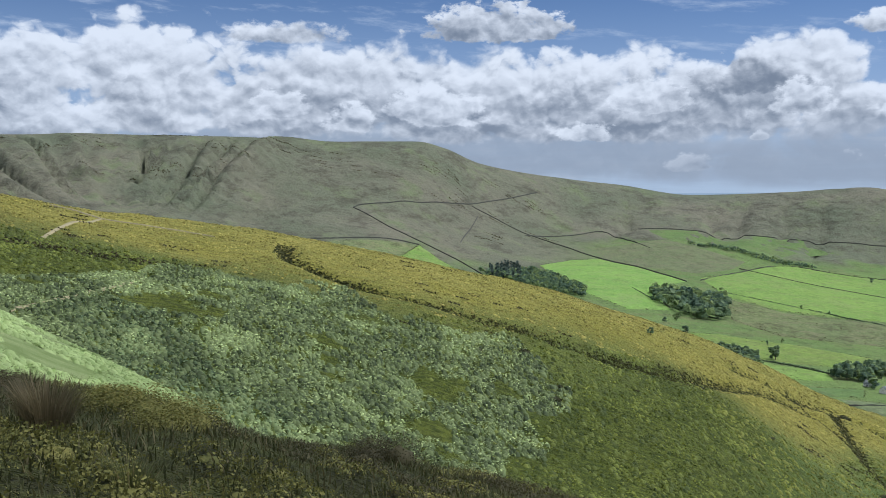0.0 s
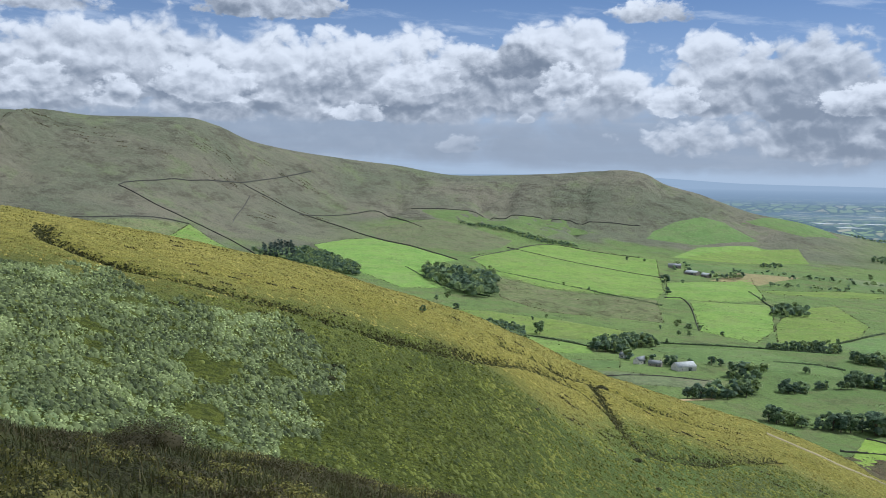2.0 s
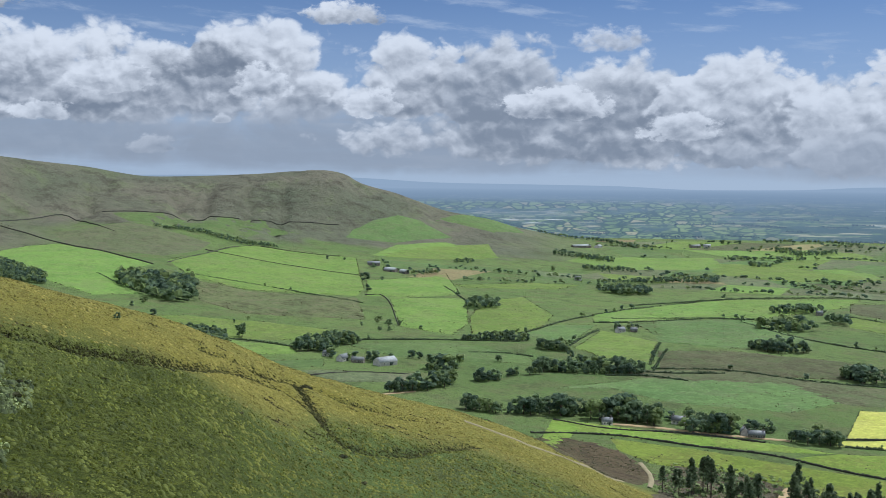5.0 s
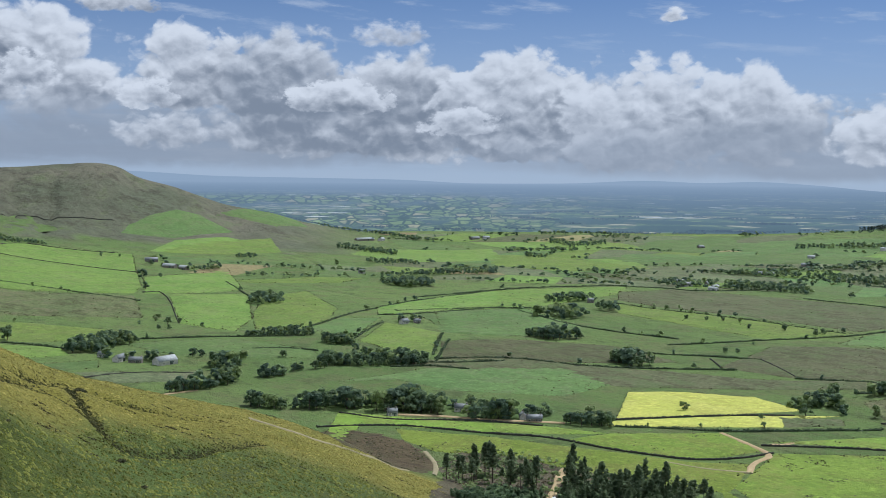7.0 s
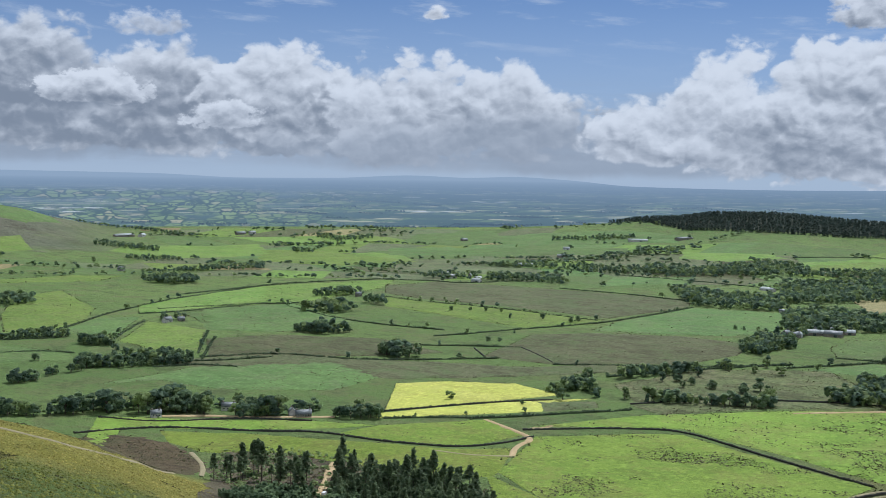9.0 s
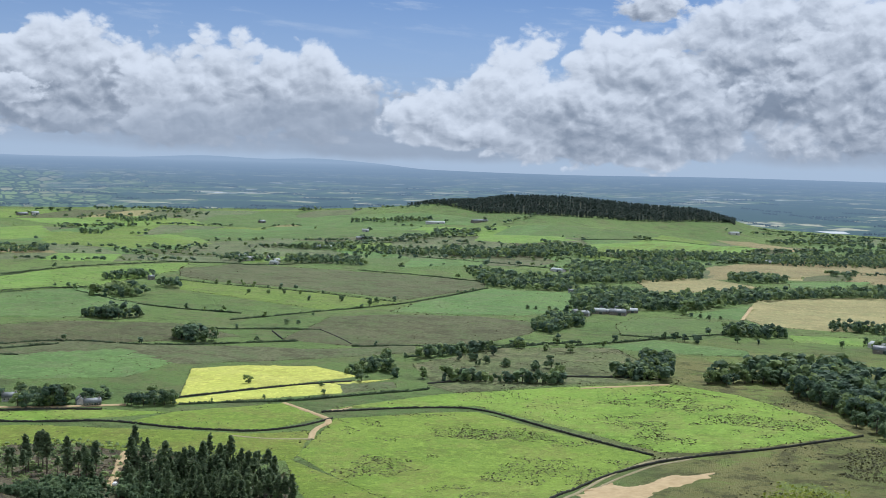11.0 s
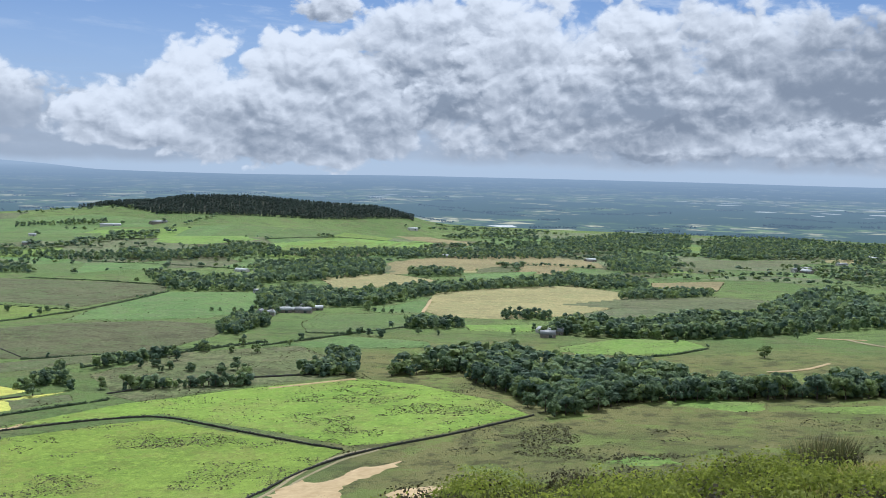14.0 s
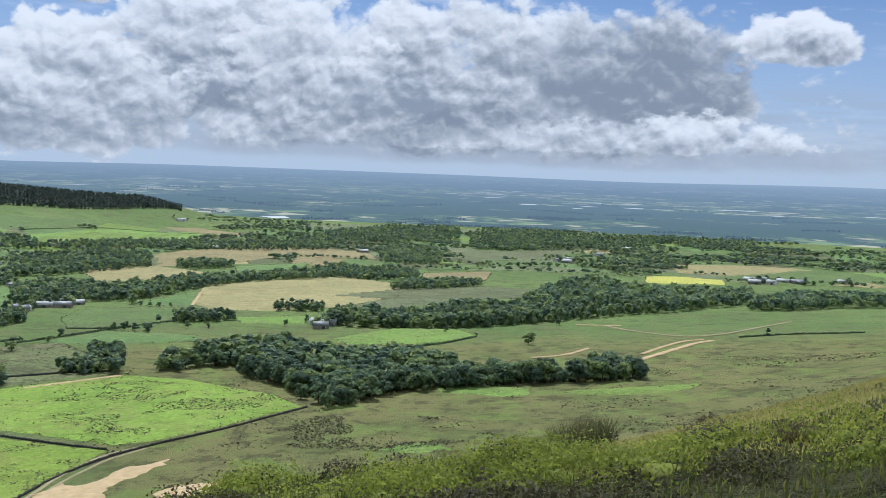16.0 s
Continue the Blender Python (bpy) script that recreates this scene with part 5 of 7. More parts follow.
field("dull", [90.68, 1482, 95.41, 1672, 95.43, 1550, 91.49, 1372, 87.67, 1366])
field("hay", [73.91, 1820, 77.59, 1880, 80.34, 1776, 79.14, 1678, 74.85, 1622])
field("hay", [77.57, 2064, 79.69, 2206, 82.08, 2324, 85.93, 2262, 88.81, 2286, 89.67, 2076, 86.82, 2072, 84.48, 2098, 82.12, 1954, 77.89, 1862])
field("hay", [81.78, 2340, 86.51, 2352, 89.38, 2204, 87.97, 2094, 82.10, 2194])
field("green", [81.83, 1886, 86.25, 1986, 84.51, 1862, 81.99, 1776])
field("lush", [71.09, 2286, 74.46, 2472, 80.26, 2640, 77.85, 2360, 71.71, 2222])
field("hay", [78.12, 2726, 79.94, 2748, 82.66, 2610, 82.07, 2520, 80.26, 2570])
field("lush", [73.63, 1566, 75.17, 1576, 76.41, 1516, 75.49, 1454, 73.95, 1490])
field("green", [76.74, 1376, 79.17, 1482, 80.07, 1506, 79.65, 1356, 77.36, 1350])
field("green", [73.06, 1258, 73.97, 1340, 77.97, 1348, 78.61, 1240, 75.54, 1190, 73.38, 1194])
field("lush", [81.94, 1264, 85.81, 1280, 85.68, 1216, 82.26, 1220])
field("lush", [87.03, 1110, 90.43, 1184, 93.73, 1196, 94.96, 1142, 93.24, 1092, 88.21, 1068])
field("brown", [55.48, 1128, 57.62, 1266, 60.84, 1284, 65.66, 1288, 69.35, 1248, 68.44, 1152, 65.69, 1082, 62.35, 1076, 58.79, 1062, 55.05, 1092])
field("green", [60.84, 1310, 62.33, 1404, 66.09, 1596, 71.00, 1568, 71.12, 1394, 68.11, 1310, 63.84, 1296])
field("lush", [49.61, 1648, 55.05, 1520, 61.43, 1408, 60.84, 1362, 57.33, 1328, 52.83, 1432, 49.61, 1522])
field("brown", [49.61, 1802, 52.28, 1894, 57.90, 1826, 65.93, 1672, 66.00, 1608, 61.73, 1424, 55.05, 1538, 49.61, 1684])
field("lush", [65.43, 2488, 69.85, 2470, 71.08, 2422, 68.03, 2322, 65.29, 2370])
field("green", [53.38, 2816, 57.88, 2908, 62.26, 2892, 65.87, 2770, 61.68, 2652, 57.02, 2610])
field("lush", [54.76, 3100, 58.74, 3100, 57.88, 3100, 55.04, 3100])
field("green", [49.63, 2582, 53.11, 2610, 56.74, 2452, 53.66, 2384, 49.63, 2412])
field("dull", [86.22, 1476, 90.50, 1580, 94.50, 1658, 100.02, 1660, 99.13, 1524, 95.14, 1496, 90.52, 1442])
field("mown", [103.96, 1968, 105.97, 1984, 107.95, 1952, 108.10, 1862, 103.98, 1838])
field("lush", [71.09, 2358, 75.99, 2566, 79.35, 2640, 80.86, 2598, 79.36, 2416, 74.79, 2306, 71.10, 2248])
field("lush", [92.78, 2756, 95.25, 2792, 95.26, 2686, 92.93, 2620])
field("hay", [91.94, 1864, 95.76, 1914, 95.33, 1742, 91.95, 1774])
field("hay", [105.37, 2268, 109.56, 2374, 112.71, 2360, 112.74, 2148, 108.21, 2078, 105.39, 2060])
field("lush", [98.70, 3042, 100.93, 3090, 100.64, 2972, 99.00, 2924])
field("green", [62.31, 2744, 65.27, 2728, 65.27, 2662, 62.17, 2686])
field("green", [107.11, 1996, 112.43, 2388, 115.87, 2248, 115.89, 2098, 111.38, 1928, 108.84, 1956])
field("dull", [93.20, 2360, 95.96, 2456, 101.13, 2516, 98.42, 2316, 94.44, 2118])
field("green", [104.11, 2602, 107.89, 2804, 109.61, 2714, 106.18, 2522])
field("lush", [89.10, 600, 91.56, 622, 94.03, 612, 93.74, 593])
field("lush", [92.38, 818, 95.43, 836, 98.14, 818, 97.87, 770, 95.14, 790])
field("lush", [99.33, 806, 105.36, 818, 107.55, 824, 106.48, 780, 101.11, 776])
tufts(0.14, [78.23, 656, 81.90, 676, 87.16, 714, 93.67, 700, 96.76, 628, 90.65, 599, 84.41, 626])
field("lush", [86.73, 1088, 89.50, 1134, 92.26, 1154, 94.71, 1152, 93.51, 1098, 89.83, 1072])
field("sand", [70.84, 539, 71.75, 568, 73.14, 584, 74.54, 576, 75.62, 596, 77.02, 608, 78.36, 616, 78.27, 597, 76.88, 586, 75.79, 566, 75.49, 543, 75.35, 519])
field("sand", [77.53, 533, 78.77, 552, 80.33, 557, 82.83, 545, 81.91, 523, 78.79, 517])
field("sand", [57.35, 766, 58.55, 788, 59.25, 780, 57.71, 766])
track(5, [103.81, 966, 105.28, 1020, 106.72, 1088, 107.64, 1104])
track(3.4, [103.95, 1004, 105.40, 1078, 106.27, 1110, 107.15, 1112])
track(1.6, [70.68, 544, 72.21, 581, 73.75, 614, 75.29, 640, 77.00, 652])
track(1.4, [72.52, 573, 73.75, 597, 75.30, 626, 76.54, 638, 77.41, 648])
track(1.6, [29.65, 487, 31.46, 490, 33.29, 498, 34.52, 507, 36.38, 511, 38.31, 593])
track(2.2, [39.74, 610, 39.89, 664, 39.23, 698])
track(3.1, [55.15, 796, 56.72, 762, 57.87, 736, 56.80, 712, 56.64, 684])
track(2.0, [56.64, 684, 54.44, 684, 52.37, 696])
track(0.8, [-20.37, 380, -19.29, 370, -17.92, 357])
track(0.9, [-17.92, 357, -19.57, 334, -20.79, 307])
track(1.0, [-22.42, 234, -18.78, 260, -15.97, 278])
track(0.8, [-17.92, 357, -14.53, 351, -12.21, 347])
track(2.8, [101.92, 1254, 103.74, 1192, 106.70, 1134, 108.71, 1180, 109.83, 1238, 111.49, 1300])
track(3, [100.41, 1258, 102.82, 1258])
track(3, [98.04, 984, 99.88, 994, 101.07, 1044])
track(3.4, [37.60, 816, 40.08, 814, 42.26, 804, 46.89, 802])
track(3, [25.07, 880, 26.91, 904])
track(3, [79.65, 1356, 80.08, 1490])
track(3, [71.34, 870, 76.05, 906])
wall([-4.87, 2070, -4.42, 2104, -0.14, 2248, 1.54, 2344, 3.53, 2490, 5.05, 2610])
wall([-4.87, 2070, -2.58, 1990, -0.28, 1952, 1.42, 1892, 2.35, 1754])
wall([1.54, 2336, 3.54, 2338, 6.14, 2326, 8.42, 2136, 10.51, 2016, 13.03, 1858])
wall([4.46, 2316, 7.79, 2496, 8.99, 2516, 11.09, 2288])
wall([1.86, 2294, 1.10, 2118, 0.95, 2056])
wall([-7.14, 1834, -5.02, 1860, -2.58, 1932, -1.29, 1944])
wall([13.75, 1888, 16.04, 2100, 18.14, 2282, 21.01, 2204, 22.81, 2204])
wall([10.48, 2556, 13.99, 2564, 18.25, 2562, 22.77, 2586])
wall([15.71, 2118, 19.71, 1998, 24.02, 1906])
hedge([14.81, 1772, 19.73, 1670, 24.05, 1548])
wall([24.19, 1636, 25.42, 1654, 26.03, 1340])
wall([28.60, 1774, 29.67, 1634])
hedge([23.16, 1202, 25.93, 1202, 28.97, 1220, 32.56, 1240])
hedge([32.55, 1304, 34.44, 1408, 36.01, 1506, 39.92, 1676, 43.33, 1792])
hedge([36.59, 1444, 38.84, 1462, 43.37, 1562])
hedge([35.34, 1234, 36.05, 1304, 36.89, 1364])
hedge([39.62, 1108, 40.13, 1284])
hedge([29.89, 1132, 31.69, 1144, 33.32, 1134])
wall([20.72, 956, 23.81, 998, 27.19, 998])
hedge([38.38, 1068, 40.60, 1062, 43.49, 1076])
hedge([15.45, 1174, 17.91, 1178, 20.39, 1136])
wall([33.29, 760, 36.99, 778, 39.47, 772, 42.89, 756, 45.98, 754, 49.20, 724, 51.46, 714, 53.70, 706, 56.17, 720, 57.81, 744])
wall([34.51, 816, 37.60, 792, 41.64, 804, 45.66, 788])
wall([57.21, 764, 60.90, 778, 63.31, 784, 65.75, 784, 68.54, 740, 71.99, 692, 75.38, 652])
wall([68.81, 521, 71.43, 575, 74.53, 624, 77.31, 652, 81.28, 684, 83.98, 720, 85.89, 750])
hedge([49.56, 798, 52.26, 802, 55.63, 802, 58.81, 824, 62.99, 854])
wall([62.99, 880, 66.95, 918, 72.83, 930, 75.62, 930])
wall([49.57, 824, 52.27, 842, 55.62, 866, 58.81, 884])
hedge([49.61, 1636, 55.05, 1508, 61.13, 1398])
hedge([52.28, 1242, 56.47, 1306, 60.84, 1368, 62.33, 1408, 66.09, 1596])
wall([54.49, 1148, 55.05, 1090])
wall([57.05, 1164, 58.79, 1070])
hedge([49.59, 1164, 55.05, 1168, 57.05, 1164])
hedge([58.79, 1060, 62.36, 1064, 66.92, 1074, 71.23, 1122])
hedge([61.76, 1004, 66.92, 1064, 71.23, 1122])
hedge([62.29, 2088, 65.61, 2016, 69.89, 1940])
hedge([59.06, 1826, 65.93, 1672])
hedge([49.62, 1910, 52.01, 1912, 53.93, 1862, 57.89, 1966])
wall([63.86, 916, 69.33, 922, 73.08, 926, 73.66, 936])
hedge([70.74, 1096, 75.11, 1166, 76.30, 1188])
hedge([39.75, 1086, 43.76, 1098, 48.36, 1062, 55.75, 1082])
hedge([40.51, 1220, 39.81, 1072])
hedge([38.79, 1672, 43.71, 1814, 50.08, 1930])
hedge([37.57, 1492, 41.57, 1538, 44.95, 1556])
hedge([44.34, 1518, 47.71, 1354, 52.81, 1296])
hedge([109.01, 1132, 111.53, 1162, 115.05, 1162])
hedge([73.38, 1186, 76.16, 1180, 78.91, 1234])
hedge([71.08, 2430, 75.99, 2590, 80.86, 2598])
hedge([89.93, 1048, 92.70, 1072, 94.96, 1134])
hedge([28.48, 1790, 29.67, 1632])
hedge([37.28, 1042, 39.44, 1048, 41.61, 1028])
hedge([10.29, 1710, 12.39, 1530, 14.82, 1488])
wood("pine", [2.65, 1770, 1888, 13, 3.27, 1740, 1942, 13, 4.34, 1726, 1950, 13])
wood("broad", [2.04, 1808, 1822, 8, 3.57, 1732, 1822, 8, 4.80, 1688, 1904, 8, 6.17, 1604, 1792, 8, 7.69, 1588, 1678, 8])
wood("broad", [11.13, 1642, 1648, 12, 11.73, 1564, 1732, 13, 13.21, 1482, 1696, 13, 14.37, 1454, 1688, 13, 15.09, 1496, 1686, 13])
wood("broad", [11.49, 1200, 1206, 8, 12.70, 1166, 1202, 9, 14.23, 1102, 1204, 9, 16.07, 1096, 1218, 9, 16.93, 1090, 1112, 9])
wood("broad", [13.12, 2358, 2384, 7, 14.79, 2356, 2392, 7, 16.32, 2292, 2328, 7, 17.85, 2252, 2300, 7, 19.54, 2266, 2284, 7])
wood("broad", [20.70, 1110, 1136, 11, 21.63, 1116, 1178, 11, 22.86, 1152, 1202, 11, 23.66, 1176, 1186, 11])
wood("broad", [29.53, 1560, 1566, 9, 30.13, 1546, 1610, 12, 31.47, 1564, 1626, 12])
wood("broad", [29.63, 1224, 1230, 7, 31.37, 1238, 1262, 10, 33.15, 1248, 1254, 9])
wood("broad", [33.75, 1188, 1208, 10, 35.36, 1174, 1220, 10])
wood("broad", [35.37, 1128, 1134, 9, 37.25, 1076, 1082, 12, 39.50, 1058, 1076, 11])
wood("broad", [33.55, 1046, 1066, 10, 36.11, 1046, 1072, 10, 39.22, 1052, 1062, 10])
wood("broad", [27.80, 1018, 1040, 12, 29.25, 1026, 1050, 12])
wood("broad", [25.53, 892, 898, 11, 27.21, 904, 936, 11, 29.18, 950, 1004, 11])
wood("broad", [30.39, 974, 992, 10, 31.73, 986, 991, 10])
wood("broad", [32.02, 1010, 1016, 9, 33.94, 1034, 1040, 10])
wood("broad", [36.82, 1830, 1836, 11, 38.79, 1812, 1876, 11, 39.62, 1812, 1836, 11])
wood("broad", [36.81, 1970, 1976, 7, 39.87, 2014, 2064, 9, 43.09, 2048, 2160, 9])
wood("broad", [26.61, 1970, 1990, 9, 28.13, 1988, 2014, 9])
wood("broad", [32.22, 830, 836, 14, 33.29, 828, 848, 16, 35.75, 838, 854, 16, 36.36, 844, 850, 16])
wood("broad", [36.52, 826, 832, 15, 38.22, 826, 862, 15, 40.39, 818, 840, 15])
wood("broad", [29.80, 830, 836, 11, 31.91, 822, 830, 12])
wood("broad", [41.58, 804, 814, 14, 43.50, 802, 828, 14, 44.36, 804, 812, 14])
wood("broad", [46.89, 800, 805, 13, 48.72, 796, 816, 13, 49.33, 798, 806, 13])
wood("broad", [45.26, 1458, 1472, 14, 46.79, 1442, 1514, 14, 48.07, 1470, 1476, 13])
wood("broad", [45.86, 1632, 1656, 12, 48.44, 1678, 1714, 12])
wood("broad", [48.60, 1556, 1582, 12, 49.66, 1528, 1620, 12])
wood("broad", [44.73, 1270, 1276, 10, 46.20, 1248, 1292, 13, 47.66, 1264, 1270, 13])
wood("broad", [49.32, 1102, 1108, 11, 50.17, 1078, 1118, 14, 51.51, 1084, 1096, 14])
wood("broad", [36.79, 1858, 1864, 10, 38.17, 1800, 1890, 11, 39.62, 1828, 1858, 11])
wood("broad", [45.35, 3080, 3100, 9, 48.23, 3100, 3105, 9, 50.17, 3022, 3064, 9])
wood("broad", [45.97, 2838, 2936, 9, 47.18, 2714, 2826, 9])
wood("broad", [47.33, 2756, 2826, 9, 48.99, 2816, 2846, 9])
wood("broad", [44.70, 2464, 2520, 9, 45.83, 2466, 2532, 9])
wood("broad", [51.71, 1950, 1956, 10, 53.91, 1950, 2036, 10])
wood("broad", [55.21, 1944, 2000, 10, 58.46, 1916, 2008, 10, 59.57, 1910, 1916, 10])
wood("broad", [53.02, 2210, 2216, 8, 56.19, 2182, 2210, 9, 58.99, 2178, 2208, 9])
wood("broad", [59.00, 2094, 2106, 10, 62.98, 2110, 2148, 10])
wood("broad", [58.67, 2726, 2772, 10, 62.92, 2728, 2784, 10])
wood("broad", [55.85, 3040, 3086, 9, 56.98, 3106, 3111, 9])
wood("broad", [33.43, 3100, 3105, 9, 35.71, 3100, 3105, 9, 38.77, 2840, 2926, 9])
wood("broad", [34.49, 2548, 2632, 9, 37.55, 2450, 2538, 9])
wood("broad", [36.02, 2238, 2268, 9, 38.78, 2242, 2272, 9])
wood("broad", [29.08, 2218, 2268, 9, 30.12, 2238, 2280, 9])
wood("broad", [78.15, 922, 928, 14, 79.98, 914, 1006, 16, 82.44, 906, 1026, 16, 84.32, 844, 1032, 16, 86.96, 744, 964, 16, 89.01, 766, 960, 16, 90.54, 804, 952, 16, 93.00, 816, 928, 16, 94.52, 820, 870, 16, 96.64, 830, 874, 16, 99.61, 840, 862, 16, 102.52, 846, 918, 16, 104.22, 850, 862, 16])
wood("broad", [87.01, 1206, 1274, 14, 88.87, 1188, 1296, 14, 91.64, 1188, 1286, 14, 94.39, 1204, 1382, 14, 97.09, 1240, 1412, 14, 99.46, 1294, 1700, 14, 101.20, 1336, 1820, 14, 102.91, 1378, 1730, 14, 105.71, 1402, 1684, 14, 107.87, 1496, 1704, 14, 109.45, 1556, 1720, 14])
wood("broad", [109.50, 1436, 1498, 14, 111.46, 1468, 1700, 14, 115.97, 1598, 1752, 14])
wood("broad", [59.34, 2168, 2230, 10, 62.29, 2140, 2194, 10, 65.61, 2080, 2136, 10, 69.88, 2132, 2318, 10])
# dark sheet laid under the far conifers to close the gaps between them
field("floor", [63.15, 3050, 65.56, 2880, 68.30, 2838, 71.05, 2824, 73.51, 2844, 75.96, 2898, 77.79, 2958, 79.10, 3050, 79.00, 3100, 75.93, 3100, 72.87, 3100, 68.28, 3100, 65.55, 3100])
wood("pine", [61.67, 3100, 3105, 13, 63.15, 3022, 3100, 13, 65.56, 2850, 3106, 13, 68.30, 2816, 3100, 13, 71.05, 2798, 3100, 13, 73.51, 2818, 3100, 13, 75.96, 2874, 3100, 13, 77.79, 2938, 3100, 13, 79.10, 3018, 3104, 13])
wood("broad", [61.77, 990, 995, 10, 63.87, 1014, 1026, 10, 66.31, 1044, 1050, 9])
wood("broad", [60.43, 938, 970, 11, 61.48, 894, 908, 11, 58.51, 914, 920, 7])
wood("broad", [63.89, 892, 898, 10, 70.67, 886, 898, 10])
wood("broad", [74.68, 966, 1034, 10, 76.38, 970, 1038, 10])
field("felled", [39.96, 616, 40.72, 700, 42.90, 712, 46.61, 688, 49.99, 646, 55.66, 600, 56.00, 537, 39.52, 388])
wood("pine", [40.43, 598, 604, 19, 42.61, 602, 642, 22, 45.42, 573, 614, 22, 46.97, 571, 646, 22, 50.02, 580, 622, 22, 53.03, 577, 600, 22, 55.68, 564, 570, 21])
single_trees([53.25, 874, 7.9, 27.23, 1312, 6.3, 53.22, 1476, 7.1, 54.24, 1470, 7.1, 55.11, 1468, 7.1, 55.97, 1462, 7.0, 56.41, 1408, 7.5, 58.16, 1404, 8.3, 59.77, 1378, 8.8, 60.12, 1386, 7.4, 61.04, 1402, 6.8, 59.35, 886, 11.4, 60.55, 992, 11.7, 59.88, 936, 14.0])
single_trees([24.97, 1282, 6.9, 25.54, 1278, 6.8, 24.00, 1322, 5.7, 26.84, 1098, 7.0, 27.28, 1090, 5.8, 29.36, 1072, 9.2, 31.46, 1088, 8.1, 35.74, 1042, 5.6, 57.26, 830, 4.4, 54.09, 814, 3.5, 51.28, 804, 3.4, 57.11, 864, 3.2])
single_trees([13.00, 417, 3.1, 11.19, 369, 3.0, 12.54, 1432, 10.7, 13.45, 1474, 9.5, 11.94, 1396, 7.5, 17.19, 1320, 5.6, 17.60, 1198, 16.7, 16.06, 1198, 10.3, 16.68, 1200, 9.0, 26.06, 1346, 7.2, 24.84, 1358, 10.2, 25.45, 1332, 10.0])
single_trees([24.18, 1802, 17.4, 24.34, 1674, 12.5, 24.62, 2034, 13.1, 25.09, 1832, 7.8, 22.16, 2146, 9.2, 23.08, 2148, 6.9, 17.90, 1350, 5.1, 27.17, 1084, 8.1, 26.71, 1088, 9.3, 33.34, 1992, 6.4, 34.35, 2180, 11.7, 30.39, 1922, 9.3])
single_trees([97.89, 1078, 13.8, 66.14, 976, 8.4, 67.23, 964, 8.3, 68.82, 952, 8.1, 78.76, 942, 20.0, 76.30, 1188, 7.6, 77.51, 1172, 7.5, 79.48, 1186, 8.9, 80.54, 1182, 6.3, 69.32, 1056, 7.9, 67.92, 1076, 10.4])
single_trees([64.65, 988, 10.6, 65.46, 996, 12.8, 66.54, 1020, 10.9, 70.74, 1052, 10.1, 99.47, 1252, 9.4, 93.33, 1166, 7.5, 72.47, 1102, 7.1])
single_trees([62.68, 904, 10.6, 70.04, 906, 14.5, 60.72, 970, 14.5, 69.72, 960, 13.4, 57.21, 860, 4.6, 55.22, 1208, 6.5, 55.87, 1206, 5.8, 56.67, 1276, 4.1, 58.14, 1422, 6.1, 59.69, 1376, 7.4, 60.07, 1398, 6.7, 61.07, 1418, 6.1, 84.43, 1354, 13.0, 84.93, 1358, 13.1])
single_trees([67.25, 960, 7.2, 68.95, 946, 8.1, 65.71, 962, 7.2, 68.15, 1068, 8.0, 69.99, 1094, 9.4, 73.08, 1136, 8.5, 67.53, 1084, 5.8, 53.65, 1080, 6.9, 77.40, 1152, 8.6, 84.65, 1200, 7.7])
farm([25.30, 1048, 26, 9.0, 0, 23.01, 1064, 17, 6.8, 20, 23.81, 1056, 15, 5.6, -15, 24.65, 2092, 29, 10.1, 0, 25.57, 2010, 30, 7.5, 10, 26.29, 1990, 23, 7.5, -10, 38.03, 1356, 16, 6.5, 15, 38.74, 1364, 10, 5.1, -30])
farm([35.72, 2004, 15, 7.5, 0, 37.42, 814, 9, 4.8, 10, 41.20, 834, 12, 6.2, -10, 45.20, 804, 14, 5.2, 5, 44.58, 812, 8, 4.3, 60, 53.18, 1960, 23, 8.4, 0, 54.55, 1892, 20, 7.1, 10, 54.20, 1988, 13, 8.5, 40])
farm([56.93, 2204, 17, 7.1, 0, 57.38, 2208, 19, 5.9, 10, 35.86, 2814, 69, 10.5, 0, 36.78, 2838, 30, 9.1, 30, 41.84, 2914, 34, 9.4, 0, 42.45, 2930, 22, 9.4, 20, 53.86, 2744, 21, 8.8, 0, 59.11, 2370, 20, 7.6, 10, 48.14, 1642, 11, 7.0, 20, 22.11, 1090, 8, 4.7, 0])
farm([72.17, 1362, 19, 7.3, 0, 73.19, 1362, 25, 7.3, -12, 71.34, 1326, 13, 7.1, 30, 72.42, 1406, 14, 6.0, 15, 86.51, 1180, 20, 9.5, 5, 87.06, 1202, 14, 7.7, 40, 91.26, 1208, 17, 6.5, -10, 90.84, 1222, 10, 6.5, 30, 69.90, 1902, 31, 6.1, 0, 70.67, 1920, 14, 6.2, 20])
farm([52.83, 2004, 24, 8.6, 0, 54.63, 1944, 19, 6.2, 10, 59.39, 2520, 19, 8.1, 0, 63.17, 2696, 58, 7.2, 0, 80.74, 2232, 24, 7.2, 10, 81.49, 2278, 19, 7.3, -10, 88.67, 2252, 29, 7.2, 0, 70.69, 1572, 13, 5.0, 0])
farm([99.80, 2158, 30, 10.4, 0, 99.19, 2172, 19, 8.1, 20, 109.56, 1902, 26, 8.1, 0, 110.40, 1912, 20, 8.2, 15, 111.65, 1958, 27, 8.4, -10, 101.44, 2424, 29, 6.5, 0, 109.97, 1972, 17, 7.4, 30, 113.83, 2002, 21, 7.5, 0, 102.92, 2644, 28, 7.1, 10])
